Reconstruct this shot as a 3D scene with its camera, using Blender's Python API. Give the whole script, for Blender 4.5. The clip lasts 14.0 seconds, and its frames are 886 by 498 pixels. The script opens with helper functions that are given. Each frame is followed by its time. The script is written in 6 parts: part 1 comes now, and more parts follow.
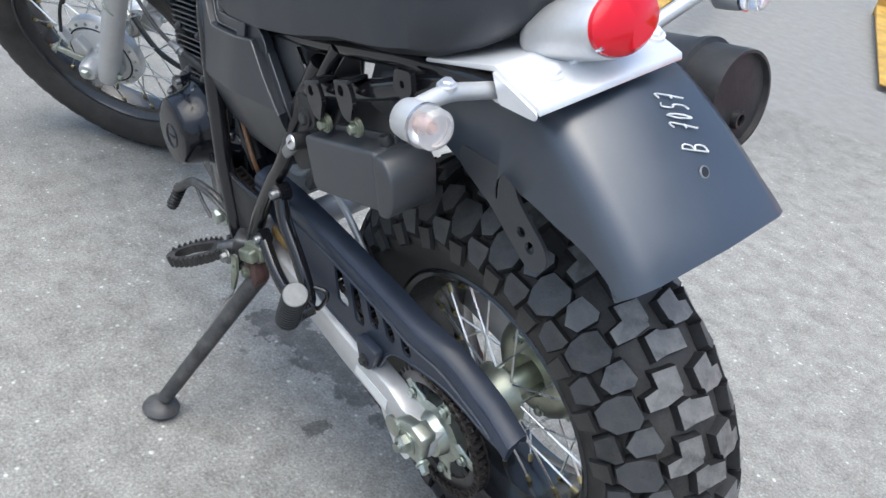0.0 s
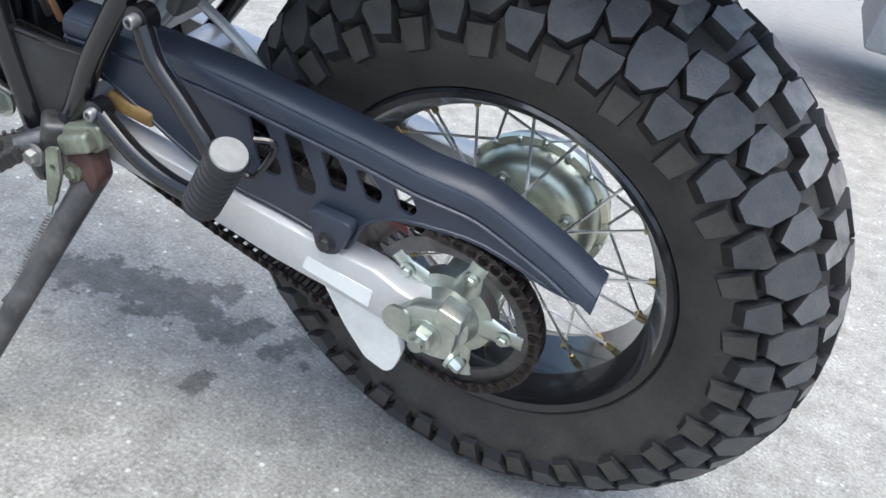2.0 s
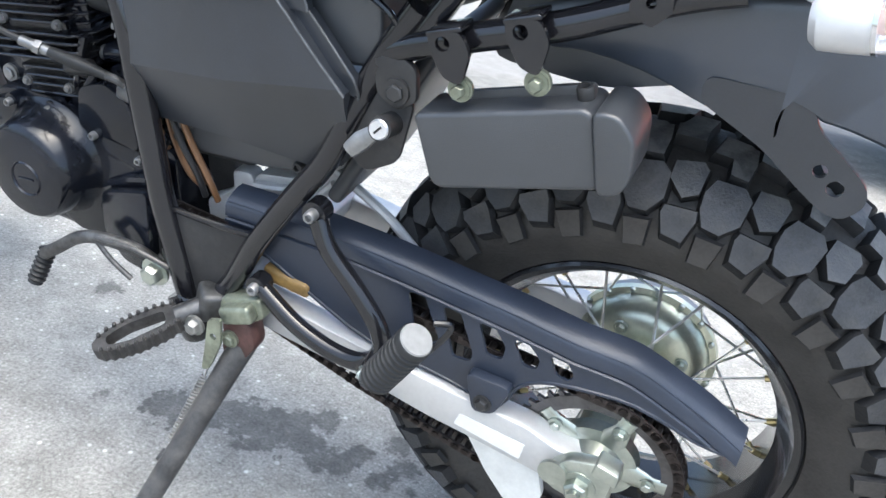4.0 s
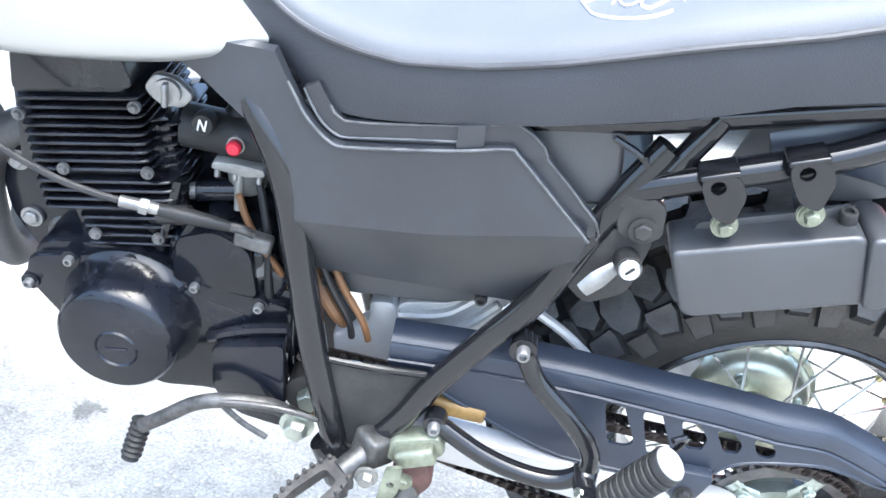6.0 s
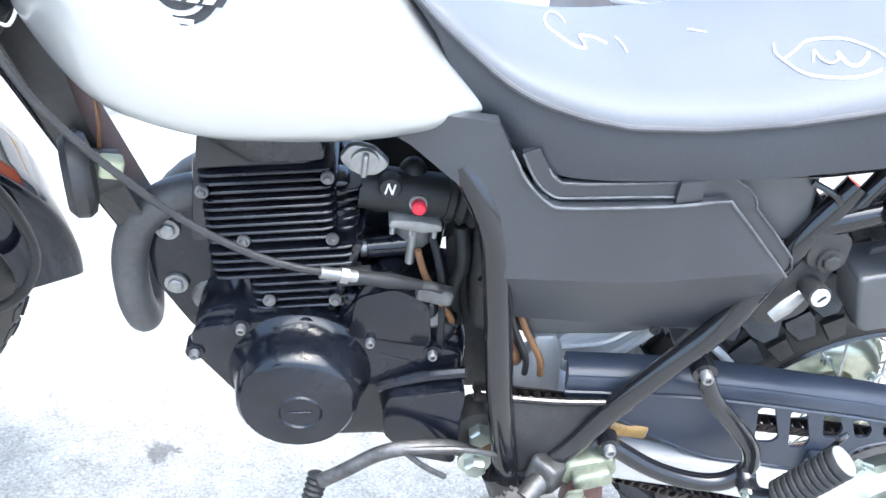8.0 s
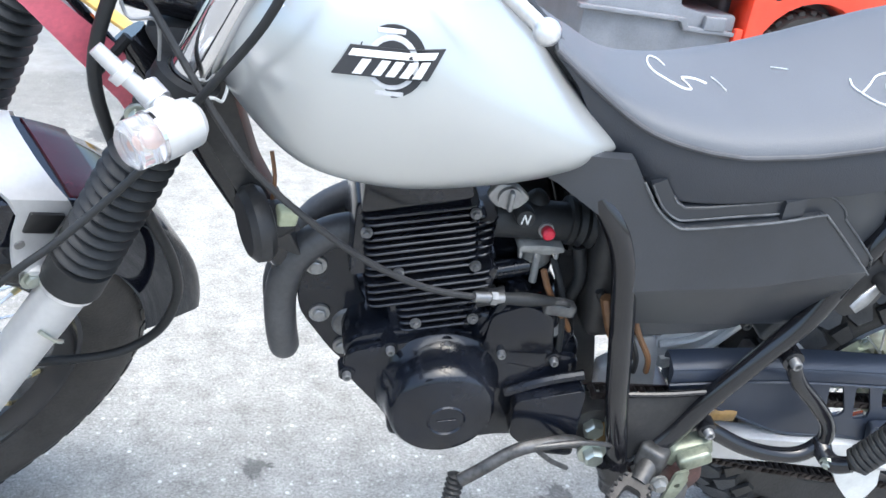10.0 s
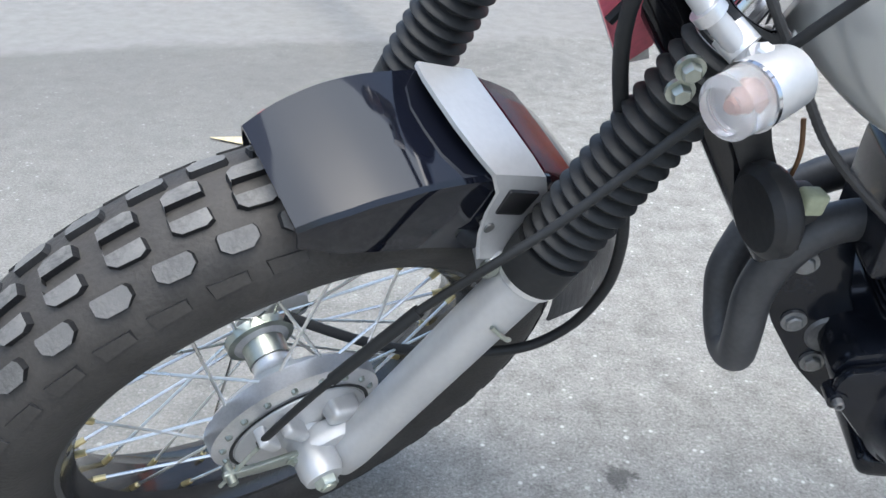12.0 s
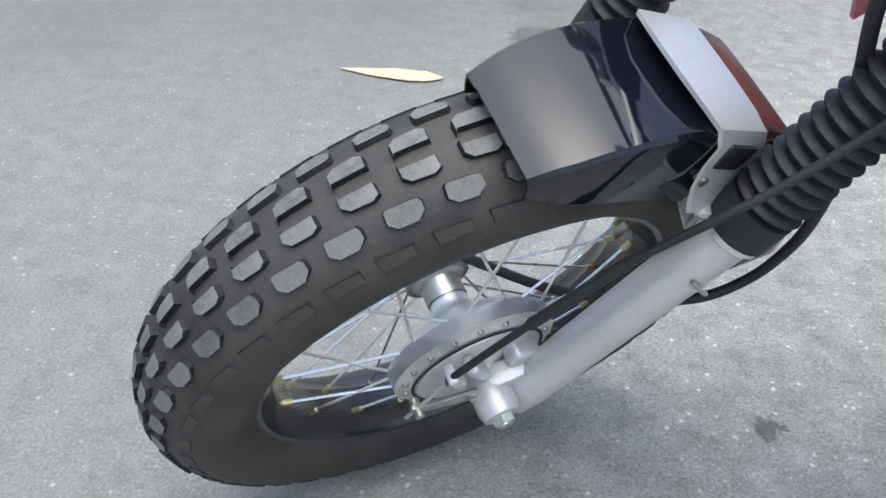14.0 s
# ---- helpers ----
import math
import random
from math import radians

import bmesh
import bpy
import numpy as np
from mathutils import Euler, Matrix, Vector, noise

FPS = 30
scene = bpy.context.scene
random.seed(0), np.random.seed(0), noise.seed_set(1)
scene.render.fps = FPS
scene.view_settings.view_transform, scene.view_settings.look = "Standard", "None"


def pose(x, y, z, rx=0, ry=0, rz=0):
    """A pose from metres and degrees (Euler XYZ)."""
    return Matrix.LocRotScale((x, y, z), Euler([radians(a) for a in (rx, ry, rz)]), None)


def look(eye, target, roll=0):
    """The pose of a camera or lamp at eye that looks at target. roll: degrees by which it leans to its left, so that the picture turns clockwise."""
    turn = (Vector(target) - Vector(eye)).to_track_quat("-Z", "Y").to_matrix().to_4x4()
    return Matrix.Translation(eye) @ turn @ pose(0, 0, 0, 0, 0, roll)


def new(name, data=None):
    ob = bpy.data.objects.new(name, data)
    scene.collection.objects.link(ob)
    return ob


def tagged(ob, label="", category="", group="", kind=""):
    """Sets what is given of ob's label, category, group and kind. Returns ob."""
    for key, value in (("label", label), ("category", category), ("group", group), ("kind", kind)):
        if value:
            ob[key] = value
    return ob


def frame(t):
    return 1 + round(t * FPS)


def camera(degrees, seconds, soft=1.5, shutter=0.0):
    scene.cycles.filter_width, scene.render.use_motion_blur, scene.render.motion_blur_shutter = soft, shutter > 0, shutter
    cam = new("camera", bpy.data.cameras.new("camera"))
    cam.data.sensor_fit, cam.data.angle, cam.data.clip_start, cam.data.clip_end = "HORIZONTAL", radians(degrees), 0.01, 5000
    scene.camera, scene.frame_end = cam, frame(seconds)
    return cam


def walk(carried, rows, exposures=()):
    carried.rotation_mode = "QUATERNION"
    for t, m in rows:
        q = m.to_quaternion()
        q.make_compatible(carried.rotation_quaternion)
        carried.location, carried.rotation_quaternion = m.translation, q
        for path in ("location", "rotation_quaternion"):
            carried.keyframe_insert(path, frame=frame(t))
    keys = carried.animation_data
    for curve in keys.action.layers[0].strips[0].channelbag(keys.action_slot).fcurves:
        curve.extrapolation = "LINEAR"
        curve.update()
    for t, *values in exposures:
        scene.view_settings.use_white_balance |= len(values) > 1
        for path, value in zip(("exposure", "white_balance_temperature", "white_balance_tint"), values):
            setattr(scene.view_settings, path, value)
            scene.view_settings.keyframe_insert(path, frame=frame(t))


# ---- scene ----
LEAN, BIKE_Y = 12.8, 0.072
EXPOSURES = [(0.0, 0.66, 6050, 4), (0.7, 0.82, 6050, 4), (1.5, 1.05, 6050, 4), (3.0, 1.15, 6120, 4), (4.2, 1.55, 6100, 4), (6.3, 2.42, 5900, 4), (8.2, 2.35, 5900, 4), (10.3, 1.35, 6000, 4), (12.0, 0.85, 6050, 4), (14.0, 0.72, 6050, 4)]
cam = camera(55.56, 14.0, soft=1.5)
PATH = [
    (0, (0.5110, -0.7493, 1.0245), (-0.0782, -0.1224, 0.5148), 12.70),
    (0.5, (0.4121, -0.7752, 0.9447), (-0.0597, -0.0787, 0.4041), 14.98),
    (1, (0.3152, -0.7851, 0.8486), (-0.0706, -0.0627, 0.2748), 13.56),
    (1.5, (0.2238, -0.7657, 0.7519), (-0.0889, 0.0333, 0.2383), 14.20),
    (2, (0.1702, -0.7626, 0.7137), (-0.0932, 0.0698, 0.2262), 13.91),
    (2.5, (0.1572, -0.7805, 0.7137), (-0.0718, 0.0663, 0.2337), 15.62),
    (3, (0.1375, -0.8220, 0.7484), (-0.1037, 0.0155, 0.2582), 15.59),
    (3.5, (0.0892, -0.8446, 0.7891), (-0.1672, -0.0041, 0.3118), 14.16),
    (4, (0.0042, -0.8582, 0.8054), (-0.2529, 0.0113, 0.3838), 12.24),
    (4.2, (-0.0384, -0.8645, 0.8063), (-0.2863, 0.0082, 0.3857), 11.77),
    (6.3, (-0.4684, -0.8584, 0.8707), (-0.3968, 0.0497, 0.4580), 10.87),
    (6.5, (-0.4862, -0.8632, 0.8733), (-0.3912, 0.0461, 0.4681), 10.93),
    (7, (-0.5470, -0.8588, 0.8794), (-0.4179, 0.0445, 0.4703), 11.37),
    (7.5, (-0.6468, -0.8482, 0.9047), (-0.4622, 0.0371, 0.4779), 11.46),
    (8, (-0.7329, -0.8355, 0.9074), (-0.5542, 0.0437, 0.4657), 9.99),
    (8.2, (-0.7646, -0.8427, 0.9058), (-0.5887, 0.0338, 0.4578), 10.45),
    (10.3, (-0.9796, -0.8850, 0.9543), (-0.7312, -0.0163, 0.5258), 8.14),
    (10.5, (-1.0054, -0.8755, 0.9461), (-0.7822, 0.0066, 0.5314), 7.43),
    (11, (-1.0629, -0.8265, 0.9340), (-0.9049, 0.0695, 0.5190), 6.93),
    (11.5, (-1.1191, -0.7579, 0.9123), (-1.0034, 0.1344, 0.4760), 6.31),
    (12, (-1.1733, -0.7103, 0.8681), (-1.1742, 0.1637, 0.3821), 3.39),
    (12.5, (-1.2243, -0.6931, 0.8162), (-1.3329, 0.1501, 0.2896), 0.47),
    (13, (-1.2449, -0.6870, 0.8050), (-1.3882, 0.1385, 0.2591), -0.07),
    (13.5, (-1.2519, -0.6949, 0.8203), (-1.3793, 0.1248, 0.2619), 1.25),
    (14, (-1.2717, -0.7169, 0.8806), (-1.3689, 0.1053, 0.3199), 2.10),
]
walk(cam, [(t, look(eye, target, roll)) for t, eye, target, roll in PATH], EXPOSURES)

# ---- light ----
world = bpy.data.worlds.new("sky")
scene.world = world
world.use_nodes = True
wn = world.node_tree.nodes
sky = wn.new("ShaderNodeTexSky")
sky.sky_type, sky.sun_disc = "NISHITA", False
sky.sun_elevation, sky.sun_rotation = radians(76), radians(162)
sky.air_density, sky.dust_density = 1.0, 5.0
wn["Background"].inputs[1].default_value = 0.17
world.node_tree.links.new(sky.outputs[0], wn["Background"].inputs[0])
sun = new("sun", bpy.data.lights.new("sun", "SUN"))
sun.data.energy, sun.data.angle, sun.data.color = 1.1, radians(75), (0.985, 0.985, 1.0)
sun.matrix_world = look((0.3, -0.9, 4), (0, 0, 0))

# ---- materials ----
def mat(name, col, rough=0.5, metal=0.0, vary=0.25, scale=12.0, bump=0.0, fine=180.0, coat=0.0, dust=0.0, dustcol=(0.30, 0.28, 0.25), rnd=0.0, spec=0.5):
    """A surface with two scales of colour and gloss variation and a fine relief."""
    m = bpy.data.materials.new(name)
    m.use_nodes = True
    n, l = m.node_tree.nodes, m.node_tree.links
    b = n["Principled BSDF"]
    tc = n.new("ShaderNodeTexCoord")
    big, small = n.new("ShaderNodeTexNoise"), n.new("ShaderNodeTexNoise")
    big.inputs["Scale"].default_value, big.inputs["Detail"].default_value = scale, 6.0
    small.inputs["Scale"].default_value, small.inputs["Detail"].default_value = fine, 3.0
    for t in (big, small):
        l.new(tc.outputs["Object"], t.inputs["Vector"])
    ramp = n.new("ShaderNodeValToRGB")
    lo, hi = [max(0.0, c * (1 - vary)) for c in col], [min(1.0, c * (1 + vary)) for c in col]
    ramp.color_ramp.elements[0].color, ramp.color_ramp.elements[1].color = (*lo, 1), (*hi, 1)
    ramp.color_ramp.elements[0].position, ramp.color_ramp.elements[1].position = 0.3, 0.7
    add = n.new("ShaderNodeMath")
    add.operation = "MULTIPLY_ADD"
    l.new(small.outputs[0], add.inputs[0])
    add.inputs[1].default_value = 0.35
    l.new(big.outputs[0], add.inputs[2])
    sub = n.new("ShaderNodeMath")
    sub.operation, sub.inputs[1].default_value = "SUBTRACT", 0.175
    l.new(add.outputs[0], sub.inputs[0])
    out = sub.outputs[0]
    if rnd:
        info = n.new("ShaderNodeObjectInfo")
        r = n.new("ShaderNodeMath")
        r.operation, r.inputs[1].default_value = "MULTIPLY_ADD", rnd
        l.new(info.outputs["Random"], r.inputs[0])
        l.new(out, r.inputs[2])
        out = r.outputs[0]
    l.new(out, ramp.inputs[0])
    colour = ramp.outputs[0]
    if dust:
        dn, dr, mix = n.new("ShaderNodeTexNoise"), n.new("ShaderNodeValToRGB"), n.new("ShaderNodeMix")
        dn.inputs["Scale"].default_value, dn.inputs["Detail"].default_value, dn.inputs["Roughness"].default_value = scale * 0.7, 9.0, 0.7
        l.new(tc.outputs["Object"], dn.inputs["Vector"])
        dr.color_ramp.elements[0].position, dr.color_ramp.elements[1].position = 0.45, 0.75
        dr.color_ramp.elements[1].color = (dust, dust, dust, 1)
        l.new(dn.outputs[0], dr.inputs[0])
        mix.data_type = "RGBA"
        l.new(dr.outputs[0], mix.inputs[0])
        l.new(colour, mix.inputs[6])
        mix.inputs[7].default_value = (*dustcol, 1)
        colour = mix.outputs[2]
    l.new(colour, b.inputs["Base Color"])
    rr = n.new("ShaderNodeMapRange")
    rr.inputs["To Min"].default_value, rr.inputs["To Max"].default_value = max(0.02, rough - 0.12 * min(1, rough * 2)), min(1, rough + 0.12 * min(1, rough * 2))
    l.new(big.outputs[0], rr.inputs[0])
    l.new(rr.outputs[0], b.inputs["Roughness"])
    b.inputs["Metallic"].default_value = metal
    b.inputs["Coat Weight"].default_value, b.inputs["Coat Roughness"].default_value = coat, 0.06
    b.inputs["Specular IOR Level"].default_value = spec
    if bump:
        bn = n.new("ShaderNodeBump")
        bn.inputs["Strength"].default_value, bn.inputs["Distance"].default_value = bump, 0.002
        l.new(small.outputs[0], bn.inputs["Height"])
        l.new(bn.outputs[0], b.inputs["Normal"])
    return m


RUBBER = mat("tyre rubber", (0.039, 0.036, 0.033), 0.60, vary=0.4, scale=14, bump=0.35, fine=260, dust=0.45, dustcol=(0.085, 0.078, 0.070), spec=0.4)
# block sides: shade between the blocks is painted in as darker rubber
SHADEDFLANK = mat("shaded tread flank", (0.017, 0.017, 0.018), 0.65, vary=0.4, scale=40, bump=0.3, fine=420, spec=0.35)
# wear and dust, paled further to paint in the sky's reflection on block tops
LUG = mat("worn tread rubber with sky sheen", (0.048, 0.049, 0.052), 0.50, vary=0.5, scale=55, bump=0.3, fine=420, dust=0.65, dustcol=(0.15, 0.142, 0.130), rnd=0.35, spec=0.55)
# tread rubber darkened for the lower lugs, which catch less light
SHADEDLUG = mat("shaded shoulder rubber", (0.034, 0.035, 0.038), 0.50, vary=0.5, scale=50, bump=0.3, fine=420, dust=0.55, dustcol=(0.10, 0.095, 0.086), rnd=0.35, spec=0.5)
# road dust plus painted sky light on the tread rows that face up
DUSTYSKYLIT = mat("road-dusted sky-lit tread rubber", (0.10, 0.098, 0.095), 0.60, vary=0.45, scale=45, bump=0.35, fine=420, dust=0.85, dustcol=(0.28, 0.270, 0.250), rnd=0.3, spec=0.5)
STEELDARK = mat("dark worn steel", (0.085, 0.085, 0.085), 0.45, metal=0.6, vary=0.45, scale=60, bump=0.1, dust=0.2, dustcol=(0.16, 0.13, 0.11))
PEGEND = mat("worn grey rubber", (0.24, 0.24, 0.235), 0.6, vary=0.15, scale=60, bump=0.2)
DARKRED = mat("dark red reflector", (0.035, 0.004, 0.009), 0.25, spec=0.3)
BOOT = mat("moulded rubber", (0.018, 0.019, 0.020), 0.52, vary=0.3, bump=0.15, spec=0.35, dust=0.12, dustcol=(0.07, 0.065, 0.06))
PLASTIC = mat("satin black plastic", (0.019, 0.022, 0.028), 0.33, vary=0.25, bump=0.08, fine=600, spec=0.75, dust=0.08, dustcol=(0.10, 0.10, 0.10))
FENDERSKIN = mat("satin fender plastic", (0.028, 0.037, 0.054), 0.33, vary=0.15, bump=0.05, fine=700, spec=1.0, dust=0.10, dustcol=(0.10, 0.10, 0.10))
GREYPLASTIC = mat("grained dark plastic", (0.040, 0.043, 0.048), 0.40, vary=0.15, bump=0.15, fine=900, spec=0.8)
GUARD = mat("blue-black plastic", (0.026, 0.033, 0.050), 0.36, vary=0.2, bump=0.08, fine=500)
BLACKPAINT = mat("black frame paint", (0.010, 0.010, 0.012), 0.14, vary=0.3, coat=0.4, spec=0.4)
# rubbed edges, lightened to paint in the sky glint along them
WORNGLINT = mat("rubbed plastic edge highlight", (0.085, 0.088, 0.092), 0.30, vary=0.35, scale=60)
CASE = mat("black engine paint", (0.006, 0.0075, 0.012), 0.15, vary=0.4, scale=20, bump=0.05, coat=0.15, dust=0.03, spec=0.35)
MATTBLACK = mat("matt black steel", (0.020, 0.020, 0.021), 0.50, vary=0.3, bump=0.1, dust=0.15)
FIN = mat("fin paint", (0.008, 0.009, 0.013), 0.20, vary=0.4, scale=30, dust=0.04, coat=0.25, spec=0.4)
GLOSS = mat("gloss black fender", (0.005, 0.006, 0.011), 0.05, vary=0.2, coat=0.2, spec=0.45)
TANK = mat("silver tank paint", (0.51, 0.52, 0.51), 0.33, metal=0.6, vary=0.04, scale=4, fine=1500, coat=0.8)
ALU = mat("brushed aluminium", (0.78, 0.78, 0.79), 0.38, metal=0.9, vary=0.12, scale=25, bump=0.05, fine=400)
SILVER = mat("silver painted steel", (0.58, 0.58, 0.58), 0.42, metal=0.5, vary=0.08, scale=10, bump=0.04)
CAST = mat("cast grey metal", (0.30, 0.30, 0.30), 0.48, metal=0.8, vary=0.25, scale=40, bump=0.2, dust=0.2, dustcol=(0.16, 0.15, 0.13))
CARBGREY = mat("pale cast carburettor", (0.28, 0.28, 0.27), 0.45, metal=0.4, vary=0.2, scale=60, bump=0.15)
BRIGHT = mat("bright aluminium sheet", (0.86, 0.86, 0.87), 0.36, metal=0.55, vary=0.05, scale=14, bump=0.03)
ZINC = mat("zinc plated steel", (0.45, 0.48, 0.43), 0.33, metal=0.9, vary=0.2, scale=22, dust=0.25, dustcol=(0.2, 0.2, 0.14))
GOLD = mat("yellow zinc", (0.60, 0.62, 0.50), 0.34, metal=0.85, vary=0.18, scale=14)
CHROME = mat("chrome", (0.72, 0.72, 0.74), 0.10, metal=1.0, vary=0.08)
SPOKE = mat("spoke steel", (0.74, 0.74, 0.72), 0.28, metal=1.0, vary=0.2)
RIM = mat("black rim", (0.011, 0.011, 0.013), 0.24, vary=0.3, coat=0.4, dust=0.1)
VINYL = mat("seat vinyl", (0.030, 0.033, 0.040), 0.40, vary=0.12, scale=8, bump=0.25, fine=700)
# same vinyl, with the sky's sheen on the seat top put into a paler colour
SKYLITVINYL = mat("sky-lit seat top vinyl", (0.085, 0.092, 0.106), 0.58, vary=0.10, scale=6, bump=0.15, fine=700)
PIPING = mat("seat piping", (0.06, 0.06, 0.065), 0.35)
CHALK = mat("white chalk", (0.78, 0.78, 0.76), 0.85, vary=0.12, scale=150)
WHITE = mat("white plastic", (0.80, 0.79, 0.75), 0.5, vary=0.1, scale=20, dust=0.25)
LABEL = mat("pale sticker", (0.72, 0.72, 0.70), 0.45, vary=0.06)
CHAIN = mat("oily chain", (0.055, 0.048, 0.046), 0.38, metal=0.75, vary=0.5, scale=80, dust=0.35, dustcol=(0.075, 0.042, 0.034))
SPROCKET = mat("sprocket steel", (0.10, 0.095, 0.095), 0.4, metal=0.7, vary=0.4, scale=40)
GREASE = mat("ochre slider", (0.27, 0.165, 0.055), 0.5, vary=0.35, scale=40)
COPPER = mat("brown hose", (0.17, 0.085, 0.038), 0.40, vary=0.3)
REDKNOB = mat("red knob", (0.65, 0.02, 0.05), 0.35)
REDPLASTIC = mat("red painted plate", (0.62, 0.06, 0.06), 0.35, vary=0.1, coat=0.3)
RUST = mat("red brown stand paint", (0.075, 0.035, 0.03), 0.5, vary=0.5, scale=40)
STANDPAINT = mat("worn dark stand paint", (0.040, 0.040, 0.042), 0.45, vary=0.4, scale=30, dust=0.25)
LOGODARK = mat("decal dark", (0.025, 0.025, 0.028), 0.35)
DECALGREY = mat("decal grey", (0.55, 0.55, 0.56), 0.35)
LETTER = mat("white lettering", (0.80, 0.80, 0.78), 0.5)
ORANGE = mat("orange body paint", (0.80, 0.16, 0.03), 0.35, vary=0.12, coat=0.4)
REDBODY = mat("red body paint", (0.75, 0.06, 0.025), 0.35, vary=0.12, coat=0.4)
GREYBODY = mat("grey cast body", (0.20, 0.21, 0.23), 0.5, vary=0.2, scale=6)
YELLOW = mat("worn yellow paint", (0.50, 0.30, 0.05), 0.55, vary=0.35, scale=12, dust=0.3)
LEAFMAT = mat("dry leaf", (0.62, 0.52, 0.32), 0.6, vary=0.3, scale=40)
WIRE = mat("black wire", (0.015, 0.015, 0.016), 0.4)


def lens(name, col, rough=0.05, trans=0.9):
    m = bpy.data.materials.new(name)
    m.use_nodes = True
    b = m.node_tree.nodes["Principled BSDF"]
    b.inputs["Base Color"].default_value = (*col, 1)
    b.inputs["Roughness"].default_value, b.inputs["Transmission Weight"].default_value, b.inputs["IOR"].default_value = rough, trans, 1.45
    return m


CLEARLENS = lens("clear signal lens", (0.95, 0.93, 0.92), 0.12, 0.8)
REDLENS = lens("red tail lens", (0.85, 0.01, 0.03), 0.04, 0.35)
AMBER = lens("amber bulb", (0.95, 0.62, 0.52), 0.15, 0.6)
DULLZINC = mat("dull greenish plating", (0.24, 0.26, 0.20), 0.42, metal=0.6, vary=0.35, scale=40, dust=0.2, dustcol=(0.12, 0.10, 0.08))


def ground_material():
    """Old pale asphalt with bare white stones, darker patches and oil drips under the chain."""
    m = bpy.data.materials.new("worn asphalt")
    m.use_nodes = True
    n, l = m.node_tree.nodes, m.node_tree.links
    b = n["Principled BSDF"]
    tc = n.new("ShaderNodeTexCoord")

    def tex(kind, scale, **kw):
        t = n.new(kind)
        t.inputs["Scale"].default_value = scale
        for k, v in kw.items():
            t.inputs[k].default_value = v
        l.new(tc.outputs["Object"], t.inputs["Vector"])
        return t

    def math_node(op, a, c=None, clamp=False):
        t = n.new("ShaderNodeMath")
        t.operation, t.use_clamp = op, clamp
        for i, v in enumerate((a, c)):
            if v is None:
                continue
            if isinstance(v, (int, float)):
                t.inputs[i].default_value = v
            else:
                l.new(v, t.inputs[i])
        return t.outputs[0]

    def ramp(src, stops):
        t = n.new("ShaderNodeValToRGB")
        e = t.color_ramp.elements
        while len(e) < len(stops):
            e.new(0.5)
        for k, (p, c) in zip(e, stops):
            k.position, k.color = p, (*(c if isinstance(c, tuple) else (c,) * 3), 1)
        l.new(src, t.inputs[0])
        return t.outputs[0]

    def mix(f, a, c, mode="MIX"):
        t = n.new("ShaderNodeMix")
        t.data_type, t.blend_type = "RGBA", mode
        for i, v in ((0, f), (6, a), (7, c)):
            if isinstance(v, (int, float)):
                t.inputs[i].default_value = v
            elif isinstance(v, tuple):
                t.inputs[i].default_value = (*v, 1)
            else:
                l.new(v, t.inputs[i])
        return t.outputs[2]

    wide = tex("ShaderNodeTexNoise", 1.6, Detail=8.0, Roughness=0.6)
    mid = tex("ShaderNodeTexNoise", 16.0, Detail=9.0, Roughness=0.75)
    grit = tex("ShaderNodeTexNoise", 190.0, Detail=6.0, Roughness=0.85)
    stone = tex("ShaderNodeTexVoronoi", 150.0, Randomness=1.0)
    chip = tex("ShaderNodeTexVoronoi", 55.0, Randomness=1.0)
    pebble = tex("ShaderNodeTexVoronoi", 24.0, Randomness=1.0)
    base = ramp(wide.outputs[0], ((0.25, (0.222, 0.218, 0.199)), (0.75, (0.306, 0.299, 0.274))))
    base = mix(0.70, base, ramp(mid.outputs[0], ((0.34, (0.168, 0.163, 0.150)), (0.66, (0.392, 0.382, 0.355)))))
    base = mix(0.75, base, ramp(grit.outputs[0], ((0.34, 0.16), (0.5, 0.50), (0.66, 0.84))), "OVERLAY")
    tone = math_node("MULTIPLY", ramp(stone.outputs["Color"], ((0.50, 0.0), (0.85, 1.0))), ramp(stone.outputs["Distance"], ((0.18, 1.0), (0.42, 0.0))))
    base = mix(math_node("MULTIPLY", tone, 0.40), base, (0.62, 0.615, 0.59))
    dark = math_node("MULTIPLY", ramp(stone.outputs["Color"], ((0.12, 1.0), (0.22, 0.0))), ramp(stone.outputs["Distance"], ((0.20, 1.0), (0.40, 0.0))))
    base = mix(math_node("MULTIPLY", dark, 0.45), base, (0.09, 0.09, 0.085))
    shape = math_node("MULTIPLY", math_node("SUBTRACT", grit.outputs[0], 0.5), 0.28)
    for cells, lo, hi, k in ((chip, 0.60, 0.66, 0.62), (pebble, 0.74, 0.76, 0.80)):
        d = math_node("ADD", cells.outputs["Distance"], shape)
        bright = math_node("MULTIPLY", ramp(cells.outputs["Color"], ((lo, 0.0), (hi, 1.0))), ramp(d, ((0.13 if cells is chip else 0.07, 1.0), (0.22 if cells is chip else 0.12, 0.0))))
        bright = math_node("MULTIPLY", bright, ramp(mid.outputs[0], ((0.44, 0.1), (0.54, 1.0))))
        base = mix(math_node("MULTIPLY", bright, k), base, (0.80, 0.80, 0.77))
    # oil drips: (x, y, radius)
    sep = n.new("ShaderNodeSeparateXYZ")
    l.new(tc.outputs["Object"], sep.inputs[0])
    warp = tex("ShaderNodeTexNoise", 34.0, Detail=7.0, Roughness=0.75)
    warp_v = math_node("MULTIPLY", math_node("SUBTRACT", warp.outputs[0], 0.5), 0.16)
